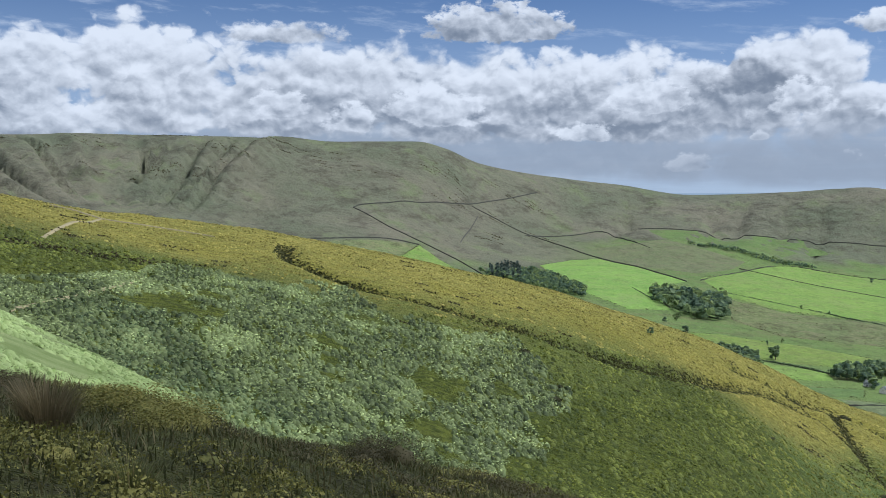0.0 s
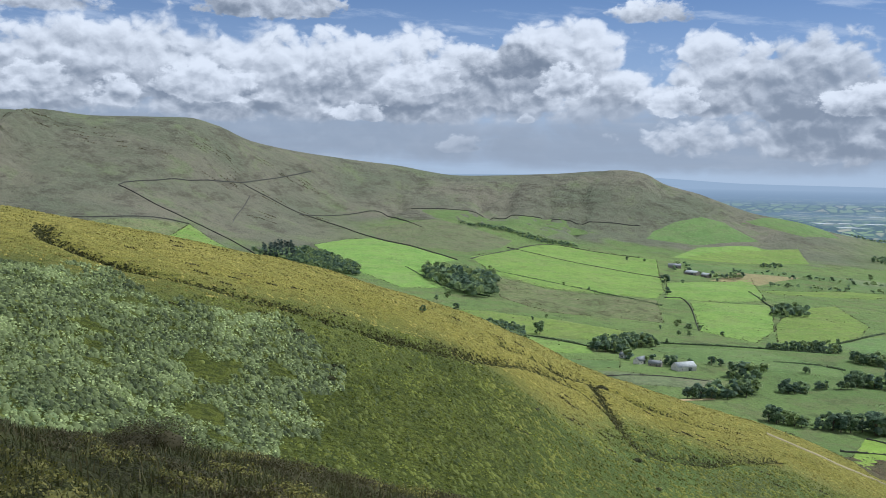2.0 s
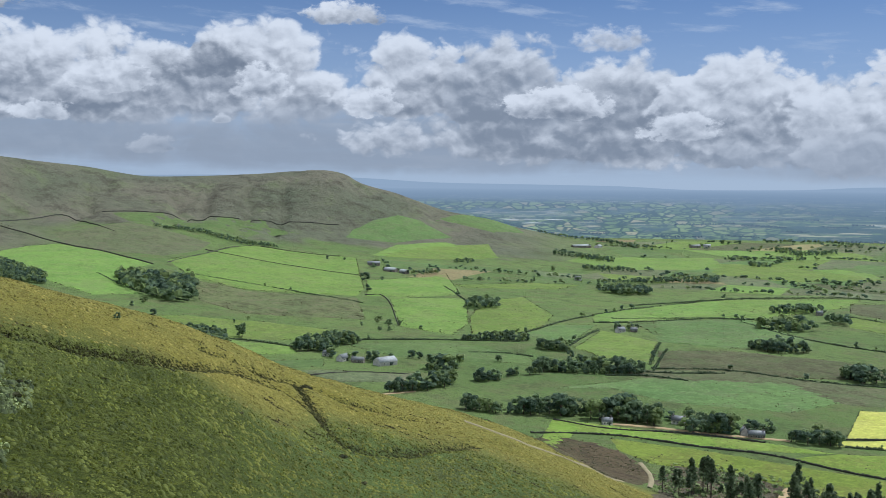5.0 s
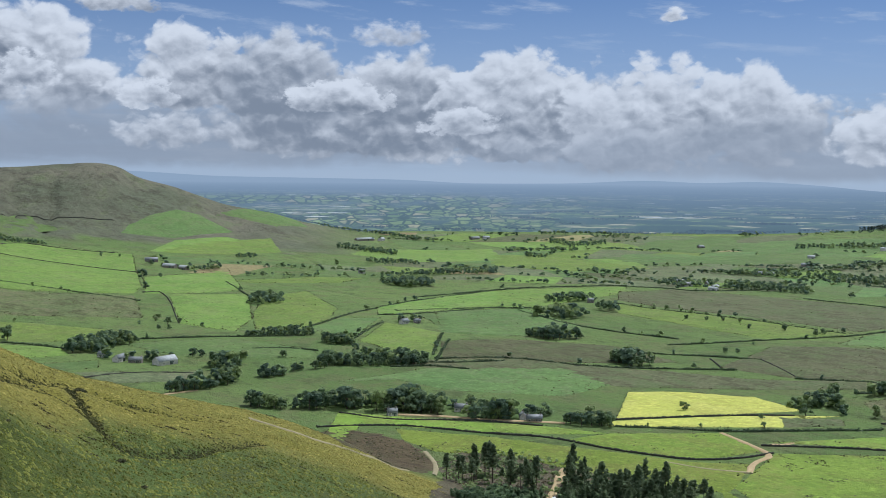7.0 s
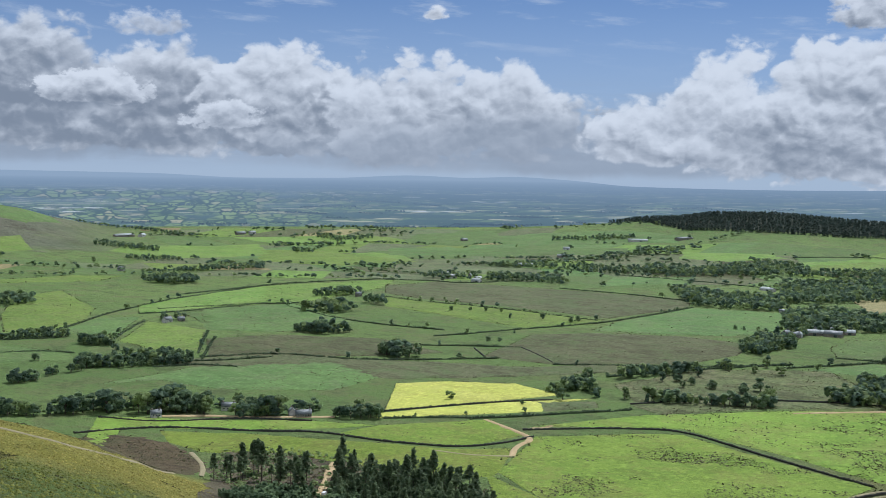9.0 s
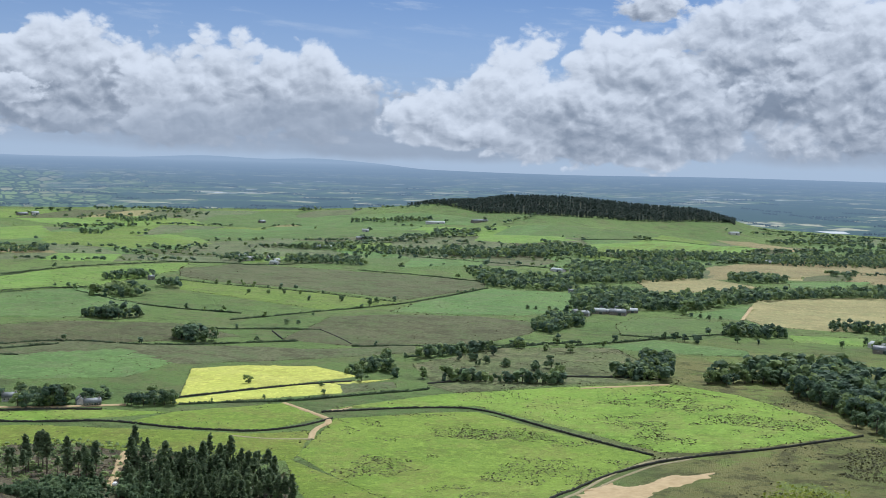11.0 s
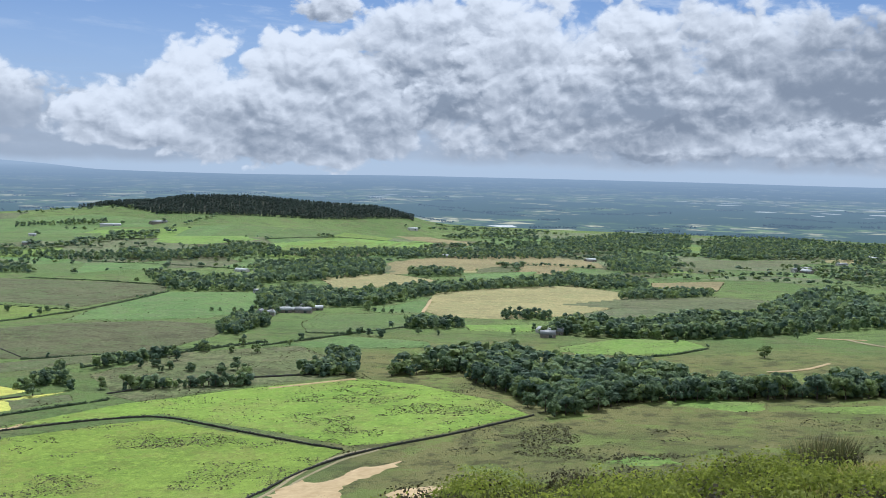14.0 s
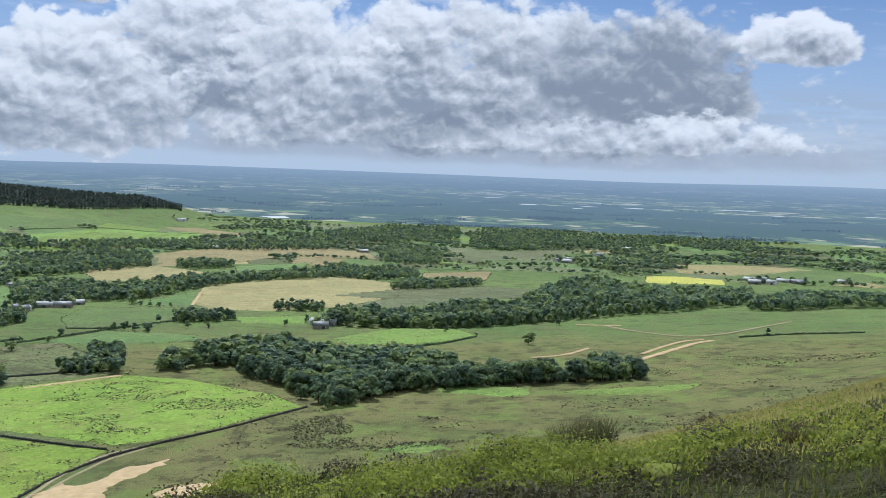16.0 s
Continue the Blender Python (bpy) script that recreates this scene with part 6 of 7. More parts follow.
farm([71.34, 1332, 20, 6.5, 12, 72.73, 1370, 22, 6.0, -8, 73.34, 1396, 18, 6.5, 20, 73.81, 1386, 24, 6.2, 4, 70.88, 1346, 16, 6.0, 30])
farm([86.41, 1214, 26, 6.5, 4, 87.05, 1232, 15, 6.5, 30, 90.84, 1236, 18, 6.0, -8, 65.57, 2718, 60, 7.0, 4, 79.02, 2840, 34, 7.0, 0])
farm([109.33, 1956, 28, 7.0, 10, 110.15, 1926, 22, 7.0, -12, 110.96, 1968, 34, 7.0, 6, 111.76, 1954, 26, 7.0, 0, 99.81, 2226, 36, 7.5, 5])
tufts(0.16, [63.94, 682, 65.78, 680, 65.18, 644, 63.34, 660])
tufts(0.12, [57.94, 756, 65.76, 764, 70.12, 698, 64.56, 658, 58.83, 682])
tufts(0.12, [51.44, 768, 55.27, 788, 55.87, 740, 52.35, 730])
wood("broad", [70.87, 1398, 1542, 11, 71.87, 1396, 1608, 11, 73.62, 1408, 1558, 11, 76.28, 1414, 1450, 11, 76.88, 1372, 1382, 11])
wood("broad", [64.87, 1858, 1864, 10, 65.99, 1620, 1816, 11, 68.18, 1592, 1748, 11, 70.72, 1584, 1756, 11])
wood("broad", [70.71, 1674, 1982, 11, 73.02, 1718, 2034, 11, 75.07, 1784, 2092, 11, 77.45, 1852, 2064, 11])
wood("broad", [63.86, 2112, 2234, 10, 66.53, 2088, 2206, 10, 69.29, 2106, 2254, 10, 71.84, 2128, 2284, 10])
wood("broad", [71.85, 2114, 2172, 10, 75.05, 2160, 2288, 10, 78.63, 2184, 2370, 10, 82.59, 2208, 2358, 10, 86.70, 2256, 2564, 10])
wood("broad", [73.32, 1542, 1602, 11, 75.09, 1448, 1546, 11, 77.18, 1430, 1580, 11, 79.89, 1534, 1672, 11, 82.32, 1624, 1688, 11, 86.75, 1726, 1864, 11])
wood("broad", [68.75, 1174, 1214, 10, 69.74, 1168, 1306, 10, 70.59, 1218, 1308, 10, 71.45, 1240, 1278, 10])
wood("broad", [78.86, 1226, 1260, 11, 80.54, 1228, 1268, 11, 81.91, 1246, 1260, 11])
wood("broad", [84.12, 1322, 1354, 10, 86.80, 1322, 1362, 10])
wood("broad", [78.96, 1836, 1932, 10, 79.87, 1820, 1964, 10, 81.85, 1856, 1904, 10])
wood("broad", [73.22, 928, 938, 11, 74.11, 920, 968, 11, 75.15, 924, 929, 11, 76.04, 922, 968, 11])
wood("broad", [90.37, 1564, 1632, 10, 92.18, 1582, 1716, 10, 95.26, 1680, 1722, 10])
wood("broad", [86.74, 1776, 1928, 10, 88.78, 1734, 1876, 10, 91.79, 1778, 1862, 10])
wood("broad", [89.67, 2020, 2322, 10, 90.90, 1984, 2418, 10, 93.04, 2010, 2324, 10])
wood("broad", [94.51, 2524, 2876, 10, 97.80, 2576, 3100, 10, 102.16, 2672, 3028, 10, 104.96, 2892, 3100, 10, 109.50, 2798, 3100, 10])
wood("broad", [103.83, 2092, 2138, 9, 106.13, 2134, 2162, 9])
wood("broad", [86.69, 2462, 2756, 10, 90.25, 2556, 3052, 10, 93.89, 2710, 3100, 10])
single_trees([75.71, 1172, 9.4, 76.16, 1172, 8.2, 76.76, 1164, 9.3, 77.36, 1164, 9.3, 77.03, 1360, 6.5, 77.49, 1352, 6.5, 77.94, 1346, 6.5, 78.54, 1346, 6.5, 67.89, 1064, 10.2, 65.38, 990, 8.5, 67.29, 970, 7.3, 68.88, 964, 7.2, 70.03, 1110, 10.7, 68.33, 1370, 6.6, 68.75, 1368, 6.6, 69.45, 1366, 6.6])
wood("pine", [40.75, 523, 529, 4, 43.25, 532, 581, 7, 45.74, 531, 583, 7, 48.21, 541, 610, 7, 52.45, 544, 597, 7])
wood("pine", [47.12, 563, 597, 16, 48.81, 544, 604, 16, 50.54, 532, 604, 16, 52.89, 523, 608, 16, 54.99, 522, 578, 16, 55.96, 532, 540, 16])
wood("pine", [49.96, 537, 582, 13, 52.01, 528, 596, 13, 54.39, 520, 573, 13, 55.74, 532, 545, 13])
track(4, [45.97, 579, 46.48, 620, 46.63, 644, 46.93, 664])
field("lush", [55.20, 642, 56.17, 624, 58.01, 593, 59.87, 563, 61.43, 536, 59.89, 520, 57.12, 525, 55.88, 574])


# ---- plants of the slopes ----
M["bracken"] = leafy("bracken_frond", (0.130, 0.172, 0.060), (0.500, 0.580, 0.260), 0.4)
M["bracken_sunlit"] = leafy("sunlit_bracken_frond", (0.28, 0.37, 0.13), (0.43, 0.52, 0.22), 0.45)
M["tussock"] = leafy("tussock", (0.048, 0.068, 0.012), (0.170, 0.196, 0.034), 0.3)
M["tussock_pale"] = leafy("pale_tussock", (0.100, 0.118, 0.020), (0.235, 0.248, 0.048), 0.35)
M["bent"] = leafy("bent_grass", (0.063, 0.085, 0.013), (0.288, 0.313, 0.063), 0.5)
M["straw"] = leafy("straw_grass", (0.121, 0.114, 0.022), (0.440, 0.385, 0.099), 0.5)
M["rushes"] = leafy("rush_tuft", (0.050, 0.054, 0.022), (0.105, 0.104, 0.042), 0.25)
# heather darkened to carry the cloud shade over the slope underfoot
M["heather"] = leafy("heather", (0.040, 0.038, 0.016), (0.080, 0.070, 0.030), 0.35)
M["bilberry"] = leafy("bilberry", (0.160, 0.205, 0.028), (0.320, 0.362, 0.056), 0.55)
M["moss_cushion"] = leafy("olive_cushion", (0.106, 0.111, 0.027), (0.216, 0.198, 0.051), 0.35)
M["blade"] = leafy("moor_grass", (0.075, 0.090, 0.034), (0.150, 0.155, 0.050), 0.45, (0.24, 0.20, 0.085))
# darker copy of the moor grass, cloud shade put into its colour
M["turf_shaded"] = leafy("shaded_moor_grass", (0.034, 0.040, 0.012), (0.082, 0.084, 0.026), 0.35, (0.112, 0.098, 0.042))
M["gold"] = leafy("golden_grass", (0.300, 0.285, 0.075), (0.470, 0.430, 0.130), 0.5)
M["turf_blade"] = leafy("turf_blade", (0.085, 0.105, 0.024), (0.170, 0.185, 0.045), 0.45)
M["dry_blade"] = leafy("dead_moor_grass", (0.098, 0.080, 0.040), (0.200, 0.160, 0.085), 0.4)

BRACKEN = [(-24.5, 262), (-19.3, 274), (-15.7, 290), (-9.2, 298), (-4.4, 298), (-0.7, 291), (4.2, 296), (5.9, 281), (6.2, 270), (4.9, 239), (3.7, 205),
           (-5.6, 180), (-14.6, 175), (-20.2, 180), (-24.5, 185)]


def inside(x, y, ring):
    """Which plan points lie within a closed outline."""
    hit = np.zeros(len(x), bool)
    for (x0, y0), (x1, y1) in zip(ring, np.roll(ring, -1, axis=0)):
        cross = (y0 > y) != (y1 > y)
        hit ^= cross & (x < (x1 - x0) * (y - y0) / (y1 - y0 + 1e-12) + x0)
    return hit


def sprinkle(a0, a1, r0, r1, count):
    """Even random plan points over a sector."""
    a = np.radians(RNG.uniform(a0, a1, count))
    r = np.sqrt(RNG.uniform(r0 * r0, r1 * r1, count))
    return np.sin(a) * r, np.cos(a) * r, np.degrees(a), r


def clumps(x, y, size, leaves, flat=0.5, rise=0.5):
    """Low clumps of leaf cards over the land; one island a card."""
    k = len(x)
    i = np.repeat(np.arange(k), leaves)
    d = RNG.normal(size=(k * leaves, 3))
    d /= np.linalg.norm(d, axis=1, keepdims=True)
    d[:, 2] = np.abs(d[:, 2])
    s = np.broadcast_to(size, (k,))[i]
    px, py = x[i] + d[:, 0] * s * 0.6, y[i] + d[:, 1] * s * 0.6
    pz = ground_z(px, py) + d[:, 2] * s * rise + 0.03
    return cards(np.column_stack([px, py, pz]), d * (flat, flat, 1) + (0, 0, 0.45) + RNG.normal(size=d.shape) * 0.35, s * RNG.uniform(0.45, 0.85, len(s)), 1.4)


def mounds(x, y, size, high):
    """Low uneven tussocks of eight faces each, bedded in the land."""
    k = len(x)
    turn = RNG.uniform(0, 6.28, (k, 1)) + np.arange(6) * np.pi / 3
    out_ = np.stack([np.cos(turn), np.sin(turn)], -1) * np.broadcast_to(size, (k,))[:, None, None]
    here = np.stack([x, y], 1)[:, None]
    foot = here + out_ * RNG.uniform(0.75, 1.25, (k, 6, 1))
    top = here + out_ * RNG.uniform(0.35, 0.75, (k, 6, 1))
    p = np.concatenate([foot, top], 1)
    z = ground_z(p[..., 0], p[..., 1])
    z[:, :6] -= 0.06
    z[:, 6:] += np.broadcast_to(high, (k,))[:, None] * RNG.uniform(0.7, 1.3, (k, 6))
    ring_ = [[i, (i + 1) % 6, 6 + (i + 1) % 6, 6 + i] for i in range(6)] + [[6, 7, 8, 9], [6, 9, 10, 11]]
    fa = np.arange(k)[:, None, None] * 12 + np.array(ring_)
    return np.concatenate([p, z[..., None]], -1).reshape(-1, 3), fa.reshape(-1, 4)


def stuff(name, arrays, material, label, category):
    return tagged(new(name, raw_mesh(name, *arrays, M[material])), label, category, kind="stuff")


# bracken on the face of the spur
ring = np.array([plan(*p) for p in BRACKEN])
hole = np.array([plan(*p) for p in ((-14.8, 276), (-12.5, 285), (-11.6, 258), (-12.2, 241), (-14.6, 243))])
x, y, a, r = sprinkle(-25, 7, 172, 302, 44000)
wx, wy = x + 7 * wave(x / 17, y / 17, 44) + 3 * wave(x / 6, y / 6, 45), y + 7 * wave(x / 17, y / 17, 46)
keep = inside(wx, wy, ring) & ~(inside(x, y, hole) & (RNG.random(len(x)) < 0.35)) & (wave(x / 14, y / 14, 41) + 0.6 * wave(x / 5, y / 5, 42) > -0.36 - 0.35 * (r < 235) - 0.3 * (wave(x / 60, y / 60, 48) > 0))
# on the clough side, gully shade is put into a darker bracken colour
old = keep & (r + 22 * wave(x / 20, y / 20, 49) + 14 * wave(x / 7, y / 7, 50) < 252 - 5.5 * np.abs(a + 17)) & (RNG.random(len(x)) < 0.7)
keep &= ~old
M["bracken_shaded"] = leafy("shaded_bracken_frond", (0.070, 0.105, 0.050), (0.240, 0.310, 0.140), 0.4)
# dark beds put the shade between fronds into colour, pale fronds their lit tops
M["bracken_bed"] = leafy("bracken_bed", (0.030, 0.046, 0.014), (0.190, 0.235, 0.088), 0.25)
stuff("bracken", clumps(x[old], y[old], RNG.uniform(0.3, 0.7, old.sum()), 3, 0.9, 0.95), "bracken_shaded", "bracken in the clough with the gully's shade painted in", "bracken")
stuff("bracken", clumps(x[keep], y[keep], RNG.uniform(0.3, 0.62, keep.sum()), 2, 0.7, 1.25), "bracken", "pale green bracken covering the slope of the spur", "bracken")
beds = np.flatnonzero(keep | old)[::4]
stuff("bracken", mounds(x[beds], y[beds], RNG.uniform(0.45, 1.0, len(beds)), RNG.uniform(0.35, 0.75, len(beds))), "bracken_bed", "dense beds of bracken on the slope of the spur", "bracken")
# bracken on the bright slope across the clough, sunlight painted in as lighter green
x, y, a, r = sprinkle(-26, -8, 35, 104, 18000)
keep = wave(x / 6, y / 6, 43) > -0.25
stuff("bracken", clumps(x[keep], y[keep], RNG.uniform(0.14, 0.34, keep.sum()), 3, 0.7, 0.45), "bracken_sunlit", "light green bracken on a bank, sunlight painted in", "bracken")


beds = np.flatnonzero(keep)[::3]
stuff("bracken", mounds(x[beds], y[beds], RNG.uniform(0.2, 0.5, len(beds)), RNG.uniform(0.12, 0.3, len(beds))), "bracken_sunlit", "light green bracken beds on a bank, sunlight painted in", "bracken")


def crest_at(a):
    return pchip(np.clip(a, -50, 145), [p[0] for p in SPUR], [p[1] for p in SPUR])


# tufted grass on the spur: green on the face, straw-coloured on top
x, y, a, r = sprinkle(-25, 43, 150, 560, 84000)
c = crest_at(a)
top = r + 18 * wave(x / 40, y / 40, 21) > c - 70
wet = inside(x, y, ring)
face = ~top & ~(wet & (RNG.random(len(x)) < 0.8)) & (r < c)
stuff("tufted_grass", clumps(x[face], y[face], RNG.uniform(0.3, 0.75, face.sum()), 2, 0.9, 0.5), "bent", "tussocky green grass on the face of the spur", "grass")
# nose of the spur: a lighter tussock copy carries its sunlight in colour
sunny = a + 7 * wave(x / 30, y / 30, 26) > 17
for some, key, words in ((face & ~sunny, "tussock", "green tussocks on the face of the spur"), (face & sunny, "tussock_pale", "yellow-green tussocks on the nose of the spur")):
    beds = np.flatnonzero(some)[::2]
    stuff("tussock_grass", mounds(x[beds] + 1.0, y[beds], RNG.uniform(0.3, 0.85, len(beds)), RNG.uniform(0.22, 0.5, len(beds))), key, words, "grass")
crown = top & (r < c + 60) & (RNG.random(len(x)) < 0.45)
beds = np.flatnonzero(crown)[::2]
stuff("tussock_grass", mounds(x[beds] + 1.0, y[beds], RNG.uniform(0.25, 0.7, len(beds)), RNG.uniform(0.15, 0.35, len(beds))), "straw", "straw-coloured tussocks along the top of the spur", "grass")
stuff("tufted_grass", clumps(x[crown], y[crown], RNG.uniform(0.25, 0.6, crown.sum()), 2, 0.6, 0.3), "straw", "straw-coloured moor grass along the top of the spur", "grass")


def tuft_line(spec, spread, count, size, material, label):
    p = along([v for q in spec for v in q], 1.0)
    i = RNG.integers(0, len(p), count)
    q = p[i] + RNG.normal(size=(count, 2)) * spread
    stuff("rough_growth", clumps(q[:, 0], q[:, 1], RNG.uniform(0.4, 1.0, count) * size, 5, 0.7, 0.38), material, label, "undergrowth")


M["hollow"] = leafy("hollow_grass", (0.040, 0.046, 0.014), (0.105, 0.108, 0.034), 0.3)
HOLLOW = "dark rushes and heather along an old hollow way"
for way, count in zip(HOLLOW_WAYS, (2600, 1900, 1400, 1900)):
    tuft_line(way, 1.5, count, 0.62, "hollow", HOLLOW)
tuft_line([(-23, 300), (-18, 300), (-14, 296)], 2.2, 260, 0.8, "heather", "dark heather above the bracken bank")
# peat scars and lone bushes on the spur
x, y, a, r = sprinkle(-25, 40, 270, 500, 600)
keep = (r > crest_at(a) - 110) & (r < crest_at(a) - 4) & (wave(x / 30, y / 30, 47) > 0.1)
n_scar = int(keep.sum())
xs, ys = np.repeat(x[keep], 5), np.repeat(y[keep], 5)
aa = np.radians(np.repeat(a[keep], 5) + 90)
off = np.tile(np.linspace(-1.6, 1.6, 5), n_scar)
stuff("peat_scar", clumps(xs + np.sin(aa) * off, ys + np.cos(aa) * off, 0.65, 3, 1.0, 0.5), "heather", "small dark peat scars in the moor grass", "peat")
x, y, a, r = sprinkle(-24, 6, 2150, 2540, 520)
keep = wave(a / 3, r / 60, 55) > 0.2
xs, ys = np.repeat(x[keep], 6), np.repeat(y[keep], 6)
aa = np.radians(np.repeat(a[keep], 6) + 90 + 8)
off = np.tile(np.linspace(-14, 14, 6), int(keep.sum())) * np.repeat(RNG.uniform(0.3, 1.2, int(keep.sum())), 6)
stuff("peat_hag", clumps(xs + np.sin(aa) * off, ys + np.cos(aa) * off, 2.6, 3, 1.0, 0.4), "heather", "dark peat hags along the top of the far fell", "peat")


def bush(name, az, r, wide, high, material, label, leaves=420, leaf=0.06):
    """A rounded low bush of leaf cards over a dark core."""
    rng = np.random.default_rng(int(abs(az) * 97 + r))
    lumps = [(rng.uniform(-0.55, 0.55), rng.uniform(-0.5, 0.5), rng.uniform(0.5, 0.8)) for _ in range(5)]
    pieces = []
    for lx, ly, s in lumps:
        pieces.append((LUMP_CO * (s * 0.4, s * 0.4, s * 0.62) * rng.uniform(0.8, 1, (26, 1)) + (lx * 0.8, ly * 0.8, 0.05), LUMP_FA))
        d = rng.normal(size=(leaves // 5, 3))
        d /= np.linalg.norm(d, axis=1, keepdims=True)
        d[:, 2] = np.abs(d[:, 2])
        pieces.append(cards(d * (s * 0.58, s * 0.58, s) * rng.uniform(0.8, 1.15, (len(d), 1)) + (lx * 0.8, ly * 0.8, 0), d + rng.normal(size=d.shape) * 0.6,
                            rng.uniform(0.6, 1.3, len(d)) * leaf, 1.2, rng))
    ob = new(name, raw_mesh(name, *join(pieces), M[material]))
    x, y, z = seat(az, r, high * 0.08)
    ob.matrix_basis = Matrix.Translation((x, y, z)) @ Matrix.Rotation(rng.uniform(0, 6), 4, "Z") @ Matrix.Diagonal((wide, wide, high, 1))
    return tagged(ob, label, "bush", "bushes on the slopes")


for az, r, w in [(6.2, 272, 2.4), (4.5, 294, 2.6), (6.4, 281, 1.6), (20.9, 426, 4.5), (13.9, 335, 1.6), (-4.1, 205, 1.4), (23.0, 348, 2.4), (24.2, 328, 1.8), (16.1, 366, 1.4), (10.5, 300, 1.2),
                 (17.5, 330, 1.3), (2.0, 285, 1.5)]:
    bush("gorse_bush", az, r, w, w * 0.55, "rushes", "dark rounded gorse bush on the spur", 260, 0.16)

# rush tufts in the rough fields
tx, ty, ts = [], [], []
for outline, thick, rm in FIELD_PLANS:
    lo, hi = outline.min(0), outline.max(0)
    k = min(12000, int((hi - lo).prod() * thick * 5.0))
    p = RNG.uniform(lo, hi, (k, 2))
    keep = inside(p[:, 0], p[:, 1], outline) & (wave(p[:, 0] / 38, p[:, 1] / 38, 51) + 0.7 * wave(p[:, 0] / 11, p[:, 1] / 11, 52) > 0.15)
    tx.append(p[keep, 0]), ty.append(p[keep, 1]), ts.append(np.full(keep.sum(), 0.7 + rm * 0.0006))
tx, ty, ts = np.concatenate(tx), np.concatenate(ty), np.concatenate(ts)
stuff("rush_tufts", clumps(tx, ty, ts * RNG.uniform(0.3, 1.15, len(tx)), 2, 0.6, 0.8), "rushes", "scattered dark rush tufts in the pastures", "rushes")
FELLED = [(39.96, 616), (40.72, 700), (42.9, 712), (46.6, 688), (50, 646), (55.6, 600), (52, 560), (42, 560)]
# brash and scrub on the felled ground among the pines
ring = np.array([plan(*p) for p in FELLED])
lo, hi = ring.min(0), ring.max(0)
for name, k, size, leaves, mat, words in (("brash", 1500, 0.9, 4, "dry_blade", "grey-brown cut branches strewn on felled ground"),
                                          ("brash", 900, 0.8, 4, "rushes", "dark heather and stumps on felled ground"),
                                          ("scrub", 1300, 1.6, 7, "leaf_pale", "young green scrub on felled ground")):
    p = RNG.uniform(lo, hi, (k, 2))
    p = p[inside(p[:, 0], p[:, 1], ring)]
    stuff(name, clumps(p[:, 0], p[:, 1], size * RNG.uniform(0.5, 1.5, len(p)), leaves, 0.7, 0.8), mat, words, "undergrowth")
# rank grass and rushes along the edges of the fields
ex, ey, es = [], [], []
for outline, rm in EDGES:
    for p, q in zip(outline, np.roll(outline, -1, axis=0)):
        k = int(np.linalg.norm(q - p) / (1.6 + rm * 0.0008))
        f = RNG.random((k, 1))
        w = p + (q - p) * f + RNG.normal(size=(k, 2)) * 0.5
        w = w[wave(w[:, 0] / 30, w[:, 1] / 30, 57) > -0.35]
        ex.append(w[:, 0]), ey.append(w[:, 1]), es.append(np.full(len(w), 0.35 + rm * 0.0005))
ex, ey, es = np.concatenate(ex), np.concatenate(ey), np.concatenate(es)
stuff("field_margin", clumps(ex, ey, es * RNG.uniform(0.6, 1.5, len(ex)), 2, 0.5, 0.9), "rushes", "dark rank grass along walls and fences between fields", "rushes")
# rough moor below the slope
x, y, a, r = sprinkle(74, 118, 380, 980, 16000)
keep = wave(x / 45, y / 45, 53) + 0.6 * wave(x / 12, y / 12, 54) > 0.25
stuff("rush_tufts", clumps(x[keep], y[keep], RNG.uniform(0.5, 1.3, keep.sum()), 3, 0.7, 0.6), "rushes", "dark heather and rushes on the rough moor", "rushes")

def clear_of_fields(spots):
    """Those tree places that stand in none of the open far fields."""
    p = np.array([plan(az, r) for az, r, _ in spots])
    taken = np.zeros(len(p), bool)
    for outline in OPEN_GROUND:
        taken |= inside(p[:, 0], p[:, 1], outline)
    return [q for q, t in zip(spots, taken) if not t]


# the patchwork of small far fields and the hedgerow trees between them
rows = [1930, 2050, 2180, 2320, 2480, 2660, 2860, 3085]
spots, corner = [], {}
for jr, r0 in enumerate(rows):
    for ia in range(36):
        corner[ia, jr] = (24 + ia * 2.62 + RNG.normal() * 0.55 + (jr % 2) * 1.2, r0 + RNG.normal() * 22)
for jr in range(len(rows) - 1):
    for ia in range(35):
        quad = [corner[ia, jr], corner[ia + 1, jr], corner[ia + 1, jr + 1], corner[ia, jr + 1]]
        if min(q[0] for q in quad) < 25 + 10 * (rows[jr + 1] > 2250) or max(q[1] for q in quad) > 3105 or (60 < quad[0][0] < 80 and rows[jr + 1] > 2700):
            continue
        kind = str(RNG.choice(["lush", "green", "green", "dull", "dull", "lush", "brown", "hay", "none"], p=[.08, .18, .18, .15, .15, .05, .09, .07, .05]))
        if kind != "none":
            ob = drape("field", [plan(*q) for q in quad], 34.0, M[kind], 0.5)
            tagged(ob, "far " + FIELD_WORDS[kind], "field", "far fields of the valley", "structure")
        for q0, q1, fulls in ((quad[0], quad[1], [0.15, 0.6, 1.0]), (quad[0], quad[3], [0.0, 0.08, 0.3])):
            p0, p1 = np.array(plan(*q0)), np.array(plan(*q1))
            full = RNG.choice(fulls)
            for k in range(int(np.linalg.norm(p1 - p0) / 9)):
                if RNG.random() < full:
                    q = p0 + (p1 - p0) * (k + RNG.random()) / (np.linalg.norm(p1 - p0) / 9)
                    rr = math.hypot(*q)
                    if rr < 3110:
                        spots.append((math.degrees(math.atan2(q[0], q[1])), rr, RNG.uniform(3.5, 9)))
thicket("hedgerow_trees", "broad", clear_of_fields(spots), "lines of far dark green hedgerow trees", "trees", 2, 1.5)
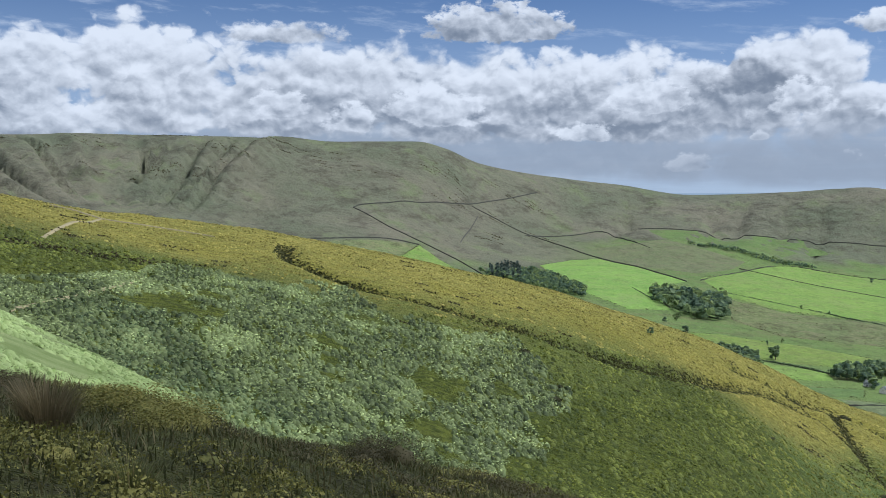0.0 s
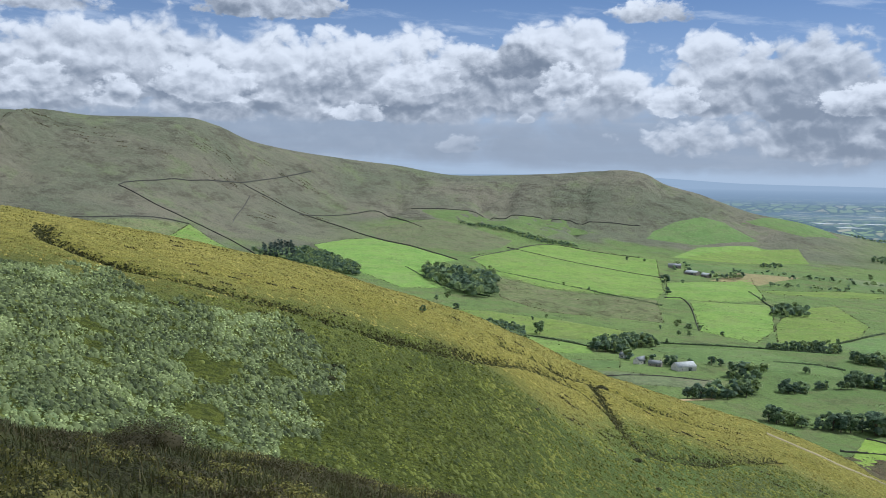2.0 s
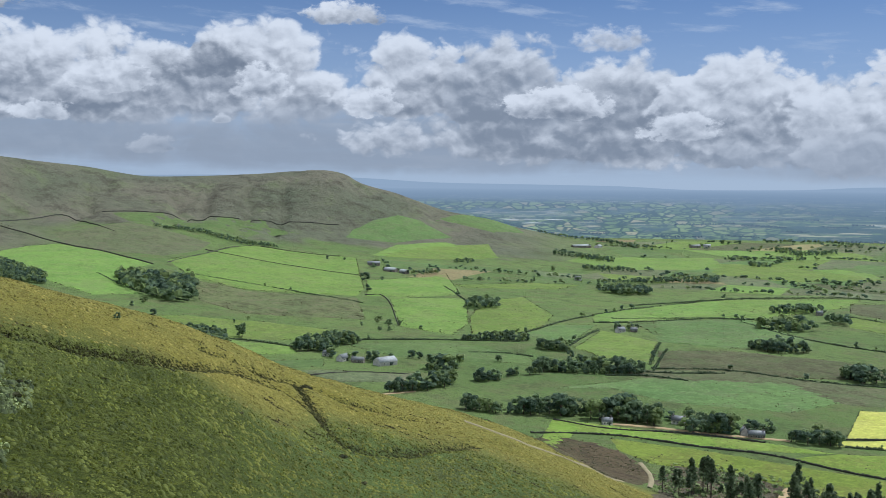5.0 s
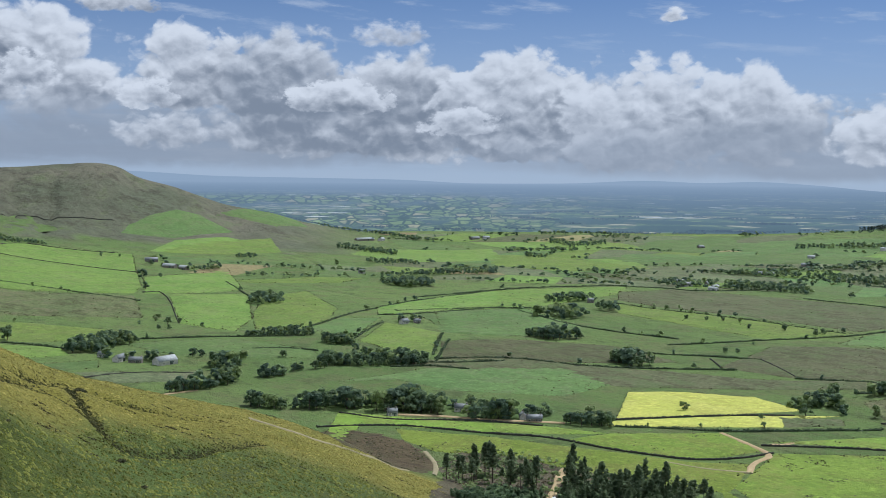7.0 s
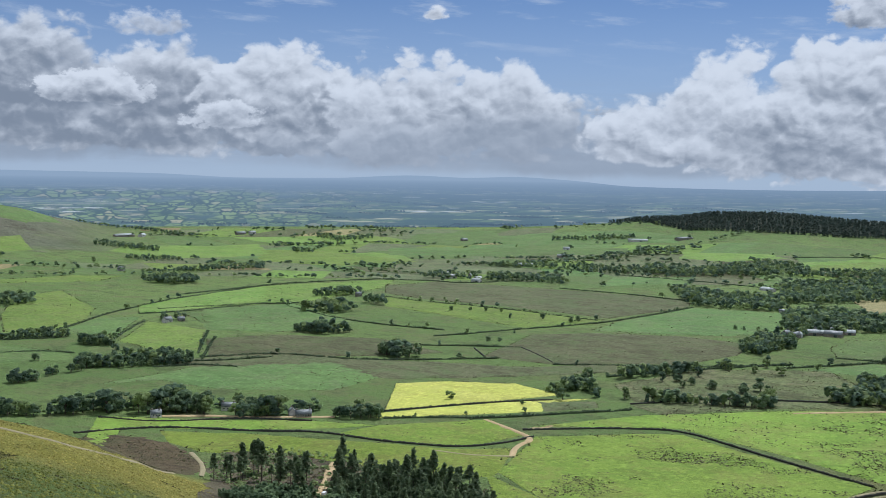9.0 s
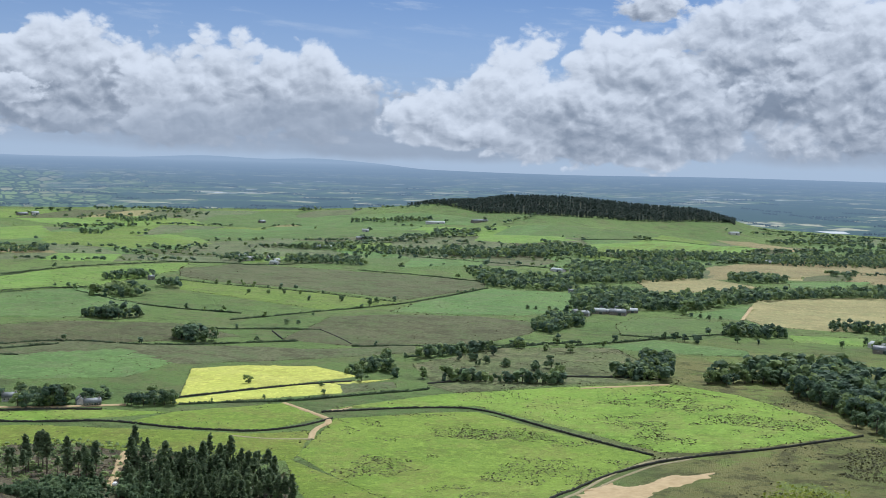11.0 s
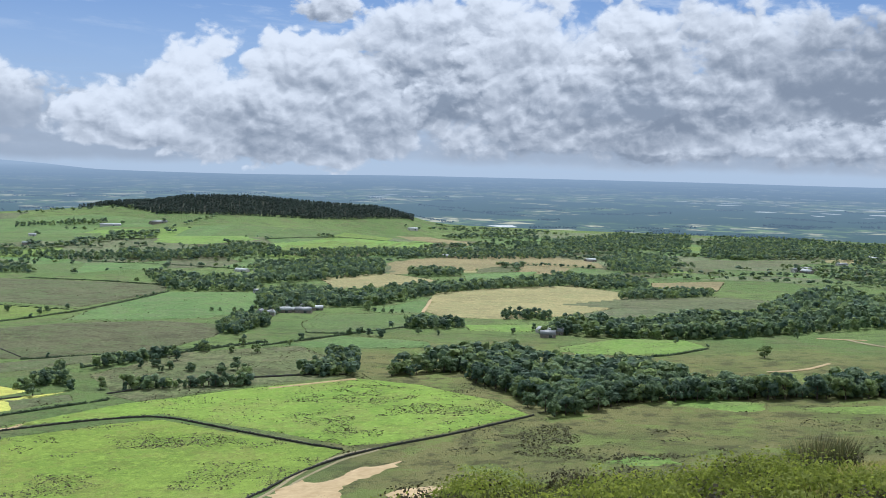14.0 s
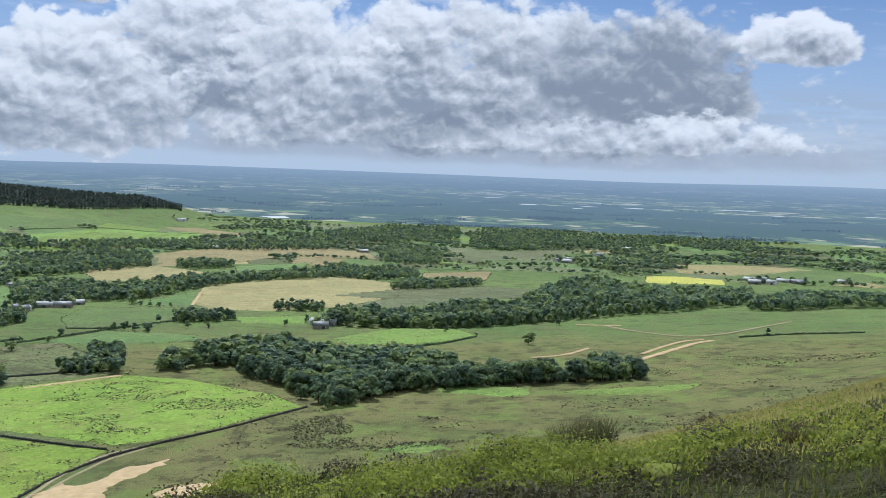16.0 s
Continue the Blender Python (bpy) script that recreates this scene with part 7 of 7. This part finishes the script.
# belts of woodland that thicken towards the plain
spots = []
for turn in range(210):
    az0, r0 = (RNG.uniform(36, 119), RNG.uniform(2100, 3080)) if turn < 150 else (RNG.uniform(77, 119), RNG.uniform(2450, 3100))
    if (az0 < 78 and RNG.random() < 0.62) or (62 < az0 < 79 and r0 > 2550):
        continue
    run, rows_ = RNG.uniform(1.0, 6.5), int(RNG.integers(1, 3))
    drift = RNG.normal() * 28
    for k in range(int(run / 0.26)):
        for j in range(rows_):
            if RNG.random() < 0.85:
                rr = r0 + drift * k * 0.26 + j * 11 + RNG.normal() * 5
                if 1950 < rr < 3110:
                    spots.append((az0 + k * 0.26 + RNG.normal() * 0.06, rr, RNG.uniform(7.5, 10)))
thicket("woodland", "broad", clear_of_fields(spots), "belts of dark green woodland towards the plain", "wood", 2, 1.55)
# trees standing along the field walls and hedges
spots = []
for p in LINES_OF_TREES:
    for q in p:
        rr = math.hypot(*q)
        if 900 < rr < 2300 and RNG.random() < 0.30 + 0.5 * (wave(q[:1] / 90, q[1:] / 90, 81)[0] > 0.2) and wave(q[:1] / 160, q[1:] / 160, 82)[0] > -0.1:
            spots.append((math.degrees(math.atan2(q[0], q[1])), rr, RNG.uniform(4, 9.5)))
thicket("hedgerow_trees", "broad", spots, "scattered dark green trees along walls and hedges", "trees")
# sheltering trees behind and beside the farm buildings
spots = []
for az, r, length in YARDS:
    for k in range(3 if r < 1700 else 2):
        side = RNG.choice([-1, 1]) * RNG.uniform(0.2, 0.9) * (length / 2 + 6)
        spots.append((az + math.degrees(side / r), r + RNG.uniform(11, 26), RNG.uniform(6.5, 11)))
thicket("farmstead_trees", "broad", spots, "dark green shelter trees round the farmsteads", "trees", spread=1.15)
# and on the plain beyond, trees that glow with painted haze
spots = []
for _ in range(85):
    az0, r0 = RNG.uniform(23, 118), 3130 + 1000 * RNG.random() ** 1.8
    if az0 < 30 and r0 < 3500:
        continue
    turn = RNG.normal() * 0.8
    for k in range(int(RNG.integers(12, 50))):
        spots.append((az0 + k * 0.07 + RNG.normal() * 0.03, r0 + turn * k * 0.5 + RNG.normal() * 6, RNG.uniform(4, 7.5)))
far_lines = thicket("backdrop_trees", "broad", spots, "lines of trees on the far plain, haze painted on as glow", "backdrop", 2)
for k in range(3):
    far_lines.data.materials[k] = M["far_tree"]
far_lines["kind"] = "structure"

# ---- the slope underfoot ----


def blades(x, y, length, width, lean):
    """Bent grass blades: two joined quads each."""
    k = len(x)
    z = ground_z(x, y) - 0.01
    t = RNG.uniform(0, 2 * np.pi, k)
    w = np.stack([np.cos(t), np.sin(t), 0 * t], 1) * np.broadcast_to(width, (k,))[:, None] / 2
    d = np.stack([np.cos(t + 1.3), np.sin(t + 1.3), 0 * t], 1) * (np.abs(RNG.normal(size=k)) * lean)[:, None] * np.broadcast_to(length, (k,))[:, None]
    up = np.array((0, 0, 1.0)) * np.broadcast_to(length, (k,))[:, None]
    b = np.stack([x, y, z], 1)
    co = np.stack([b - w, b + w, b + w * 0.8 + d * 0.35 + up * 0.55, b - w * 0.8 + d * 0.35 + up * 0.55,
                   b + w * 0.2 + d + up * 0.92, b - w * 0.2 + d + up * 0.92], 1).reshape(-1, 3)
    i = np.arange(k)[:, None] * 6
    fa = np.stack([i + np.array([[0, 1, 2, 3]]), i + np.array([[3, 2, 4, 5]])], 1).reshape(-1, 4)
    return co, fa


def cushion_field(a0, a1, r0, r1, count, wide, high, material, label, seed, leaf=0.021, leaves=330, core=0.42):
    x, y, a, r = sprinkle(a0, a1, r0, r1, count)
    keep = (wave(x / 2.4, y / 2.4, seed) > -0.1) & ((a < 101) | (r < 14.5 - (a - 101) * 0.12))
    pieces = []
    for px, py in zip(x[keep], y[keep]):
        s, h = wide * RNG.uniform(0.5, 1.4), high * RNG.uniform(0.6, 1.3)
        k = int(min(1300, leaves * (s / wide) ** 1.6))
        d = RNG.normal(size=(k, 3))
        d /= np.linalg.norm(d, axis=1, keepdims=True)
        d[:, 2] = np.abs(d[:, 2])
        bump = 1 + 0.25 * np.sin(d[:, 0] * 7 + px * 9) * np.sin(d[:, 1] * 6 + py * 7)
        q = d * (s, s, h) * (RNG.uniform(0.82, 1.1, k) * bump)[:, None]
        gz = ground_z(px + q[:, 0], py + q[:, 1])
        pieces.append(cards(np.column_stack([px + q[:, 0], py + q[:, 1], gz + q[:, 2] - 0.03]), d + RNG.normal(size=d.shape) * 0.5, RNG.uniform(0.6, 1.4, k) * leaf, 1.3))
        c = LUMP_CO * (s * core, s * core, h * core * 0.85)
        pieces.append((np.column_stack([px + c[:, 0], py + c[:, 1], float(ground_z(px, py)) + c[:, 2] - 0.04]), LUMP_FA))
    stuff("moor_plants", join(pieces), material, label, "heather" if material == "heather" else "bilberry")


# cloud shade on the left slope is put into these darker plant colours
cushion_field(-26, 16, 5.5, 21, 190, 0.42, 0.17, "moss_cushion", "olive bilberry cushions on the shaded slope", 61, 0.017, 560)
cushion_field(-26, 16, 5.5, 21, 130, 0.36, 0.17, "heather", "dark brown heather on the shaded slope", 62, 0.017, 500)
cushion_field(72, 119, 5.5, 24, 380, 0.58, 0.34, "bilberry", "fresh green bilberry cushions on the brow", 63, 0.022, 620, 0.38)
cushion_field(72, 119, 5.5, 24, 230, 0.46, 0.28, "heather", "dark brown heather among the bilberry", 64, 0.021, 460, 0.38)
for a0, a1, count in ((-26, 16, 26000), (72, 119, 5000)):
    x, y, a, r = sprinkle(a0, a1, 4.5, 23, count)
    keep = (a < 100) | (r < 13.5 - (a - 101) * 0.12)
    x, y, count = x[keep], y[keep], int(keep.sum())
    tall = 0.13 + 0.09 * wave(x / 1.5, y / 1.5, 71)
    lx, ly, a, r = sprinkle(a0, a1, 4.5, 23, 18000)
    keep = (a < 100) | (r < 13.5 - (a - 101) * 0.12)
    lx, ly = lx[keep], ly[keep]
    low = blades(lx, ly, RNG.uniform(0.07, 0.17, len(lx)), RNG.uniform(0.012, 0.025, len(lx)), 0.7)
    stuff("moor_turf", low, "turf_shaded" if a0 < 0 else "turf_blade", "matted short olive grass underfoot", "grass")
    stuff("moor_grass", blades(x, y, tall * RNG.uniform(0.5, 1.3, count), 0.0055, 0.9), "turf_shaded" if a0 < 0 else "blade", "thin olive moor grass with dry seed heads", "grass")


def tussock(az, r, wide, high, count, material, label):
    rng = RNG
    x, y, z = seat(az, r)
    ang = rng.uniform(0, 2 * np.pi, count)
    rad = wide * np.sqrt(rng.random(count)) * 0.4
    bx, by = x + np.cos(ang) * rad, y + np.sin(ang) * rad
    b = np.stack([bx - x, by - y, ground_z(bx, by) - z - 0.03], 1)
    out_ = np.stack([np.cos(ang), np.sin(ang), 0 * ang], 1) * (rad / wide * 1.15 + 0.12 * np.abs(rng.normal(size=count)))[:, None] * high
    ln = high * rng.uniform(0.6, 1.1, count)
    w = np.stack([np.cos(ang + 1.6), np.sin(ang + 1.6), 0 * ang], 1) * 0.003
    up = np.array((0, 0, 1.0)) * ln[:, None]
    co = np.stack([b - w, b + w, b + w + out_ * 0.4 + up * 0.6, b - w + out_ * 0.4 + up * 0.6, b + w * 0.3 + out_ + up, b - w * 0.3 + out_ + up], 1).reshape(-1, 3)
    i = np.arange(count)[:, None] * 6
    fa = np.stack([i + np.array([[0, 1, 2, 3]]), i + np.array([[3, 2, 4, 5]])], 1).reshape(-1, 4)
    ob = new("grass_tussock", raw_mesh("grass_tussock", co, fa, M[material]))
    ob.location = (x, y, z)
    return tagged(ob, label, "tussock", "tussocks on the slope")


x, y, a, r = sprinkle(99, 119, 12, 26, 26000)
stuff("moor_grass", blades(x, y, RNG.uniform(0.03, 0.085, 26000), RNG.uniform(0.012, 0.024, 26000), 1.3), "gold", "golden bent grass on the sunlit brow", "grass")
tussock(-20.6, 10.0, 0.5, 0.44, 600, "dry_blade", "tall reddish brown dead grass tussock on the slope")
tussock(-16.5, 8.5, 0.4, 0.26, 300, "blade", "olive moor grass tussock on the slope")
tussock(-12.5, 8.0, 0.5, 0.22, 350, "dry_blade", "bleached dead grass tussock among heather")
tussock(-21.5, 16, 0.4, 0.3, 200, "blade", "olive moor grass tussock on the slope")
tussock(100.6, 18.6, 0.95, 0.62, 800, "blade", "dense olive rush tussock on the brow")
tussock(101.9, 18.9, 0.7, 0.55, 500, "blade", "dense olive rush tussock on the brow")
tussock(88.3, 16.5, 0.5, 0.45, 260, "blade", "small rush tussock on the brow")
tussock(107.5, 20.5, 0.4, 0.22, 260, "dry_blade", "bleached dead grass tussock among heather")
tussock(112.0, 13, 0.5, 0.22, 400, "dry_blade", "bleached dead grass tussock among heather")
bush("heather_bush", -3.4, 14.8, 0.8, 0.52, "heather", "dark rounded heather bush on the slope", 6000, 0.019)
bush("bilberry_bush", -13.7, 12.0, 0.95, 0.50, "moss_cushion", "olive yellow bilberry cushion on the slope", 6800, 0.019)
bush("bilberry_bush", -16.2, 13.2, 1.05, 0.52, "moss_cushion", "olive yellow bilberry cushion on the slope", 6800, 0.019)
bush("bilberry_bush", -17.6, 14.2, 0.8, 0.46, "moss_cushion", "olive yellow bilberry cushion on the slope", 5200, 0.019)
bush("heather_bush", -22.6, 15.2, 0.6, 0.4, "heather", "dark rounded heather bush on the slope", 4800, 0.019)
bush("bilberry_bush", 103.5, 12.5, 0.8, 0.32, "bilberry", "fresh green bilberry cushion on the brow", 6000, 0.019)
bush("heather_bush", 108.0, 13.5, 0.8, 0.34, "heather", "dark rounded heather bush on the slope", 5600, 0.019)


# ---- a van parked on the track among the pines ----
M["white_paint"] = plainish("white_paint", (0.68, 0.68, 0.66), (0.80, 0.80, 0.78), 0.8, 0.35, 0.1)
M["rubber"] = plainish("rubber", (0.02, 0.02, 0.02), (0.035, 0.035, 0.035), 3.0)


def van(az, r, turn):
    e = new("parked_van")
    bm = bmesh.new()
    outline = [(-2.4, 0.45), (2.3, 0.45), (2.4, 1.05), (1.65, 1.25), (1.0, 2.05), (-2.3, 2.1), (-2.4, 1.9)]
    ring = [bm.verts.new((x, -0.95, z)) for x, z in outline]
    face = bm.faces.new(ring)
    out = bmesh.ops.extrude_face_region(bm, geom=[face])
    bmesh.ops.translate(bm, vec=(0, 1.9, 0), verts=[v for v in out["geom"] if isinstance(v, bmesh.types.BMVert)])
    bmesh.ops.recalc_face_normals(bm, faces=bm.faces[:])
    bmesh.ops.bevel(bm, geom=bm.edges[:], offset=0.07, segments=2, affect="EDGES")
    me = bpy.data.meshes.new("body")
    bm.to_mesh(me)
    bm.free()
    me.materials.append(M["white_paint"])
    part("body", me, e, "white painted van body")
    for s in (-1, 1):
        part("side_window", raw_mesh("side_window", *box(0.35, 1.05, s * 0.95 - 0.02, s * 0.95 + 0.02, 1.3, 1.8), M["glass"]), e, "dark glass")
        for x in (-1.5, 1.5):
            part("wheel", raw_mesh("wheel", *tube([(x, s * 0.72, 0.34), (x, s * 0.8, 0.34), (x, s * 0.97, 0.34)], [0.34, 0.36, 0.3], 14), M["rubber"]), e, "black rubber tyre")
    glass = np.array([(1.62, -0.8, 1.32), (1.62, 0.8, 1.32), (1.10, 0.75, 1.98), (1.10, -0.75, 1.98)])
    part("windscreen", raw_mesh("windscreen", np.concatenate([glass + (0.03, 0, 0.03), glass - (0.03, 0, 0.03)]),
                                [[0, 1, 2, 3], [7, 6, 5, 4], [0, 4, 5, 1], [1, 5, 6, 2], [2, 6, 7, 3], [3, 7, 4, 0]], M["glass"]), e, "dark glass")
    x, y, z = seat(az, r)
    e.matrix_basis = pose(x, y, z + 0.45, 0, 0, turn)
    tagged(e, "white van parked on the sandy track among pines", "van")


van(46.35, 584, 25)
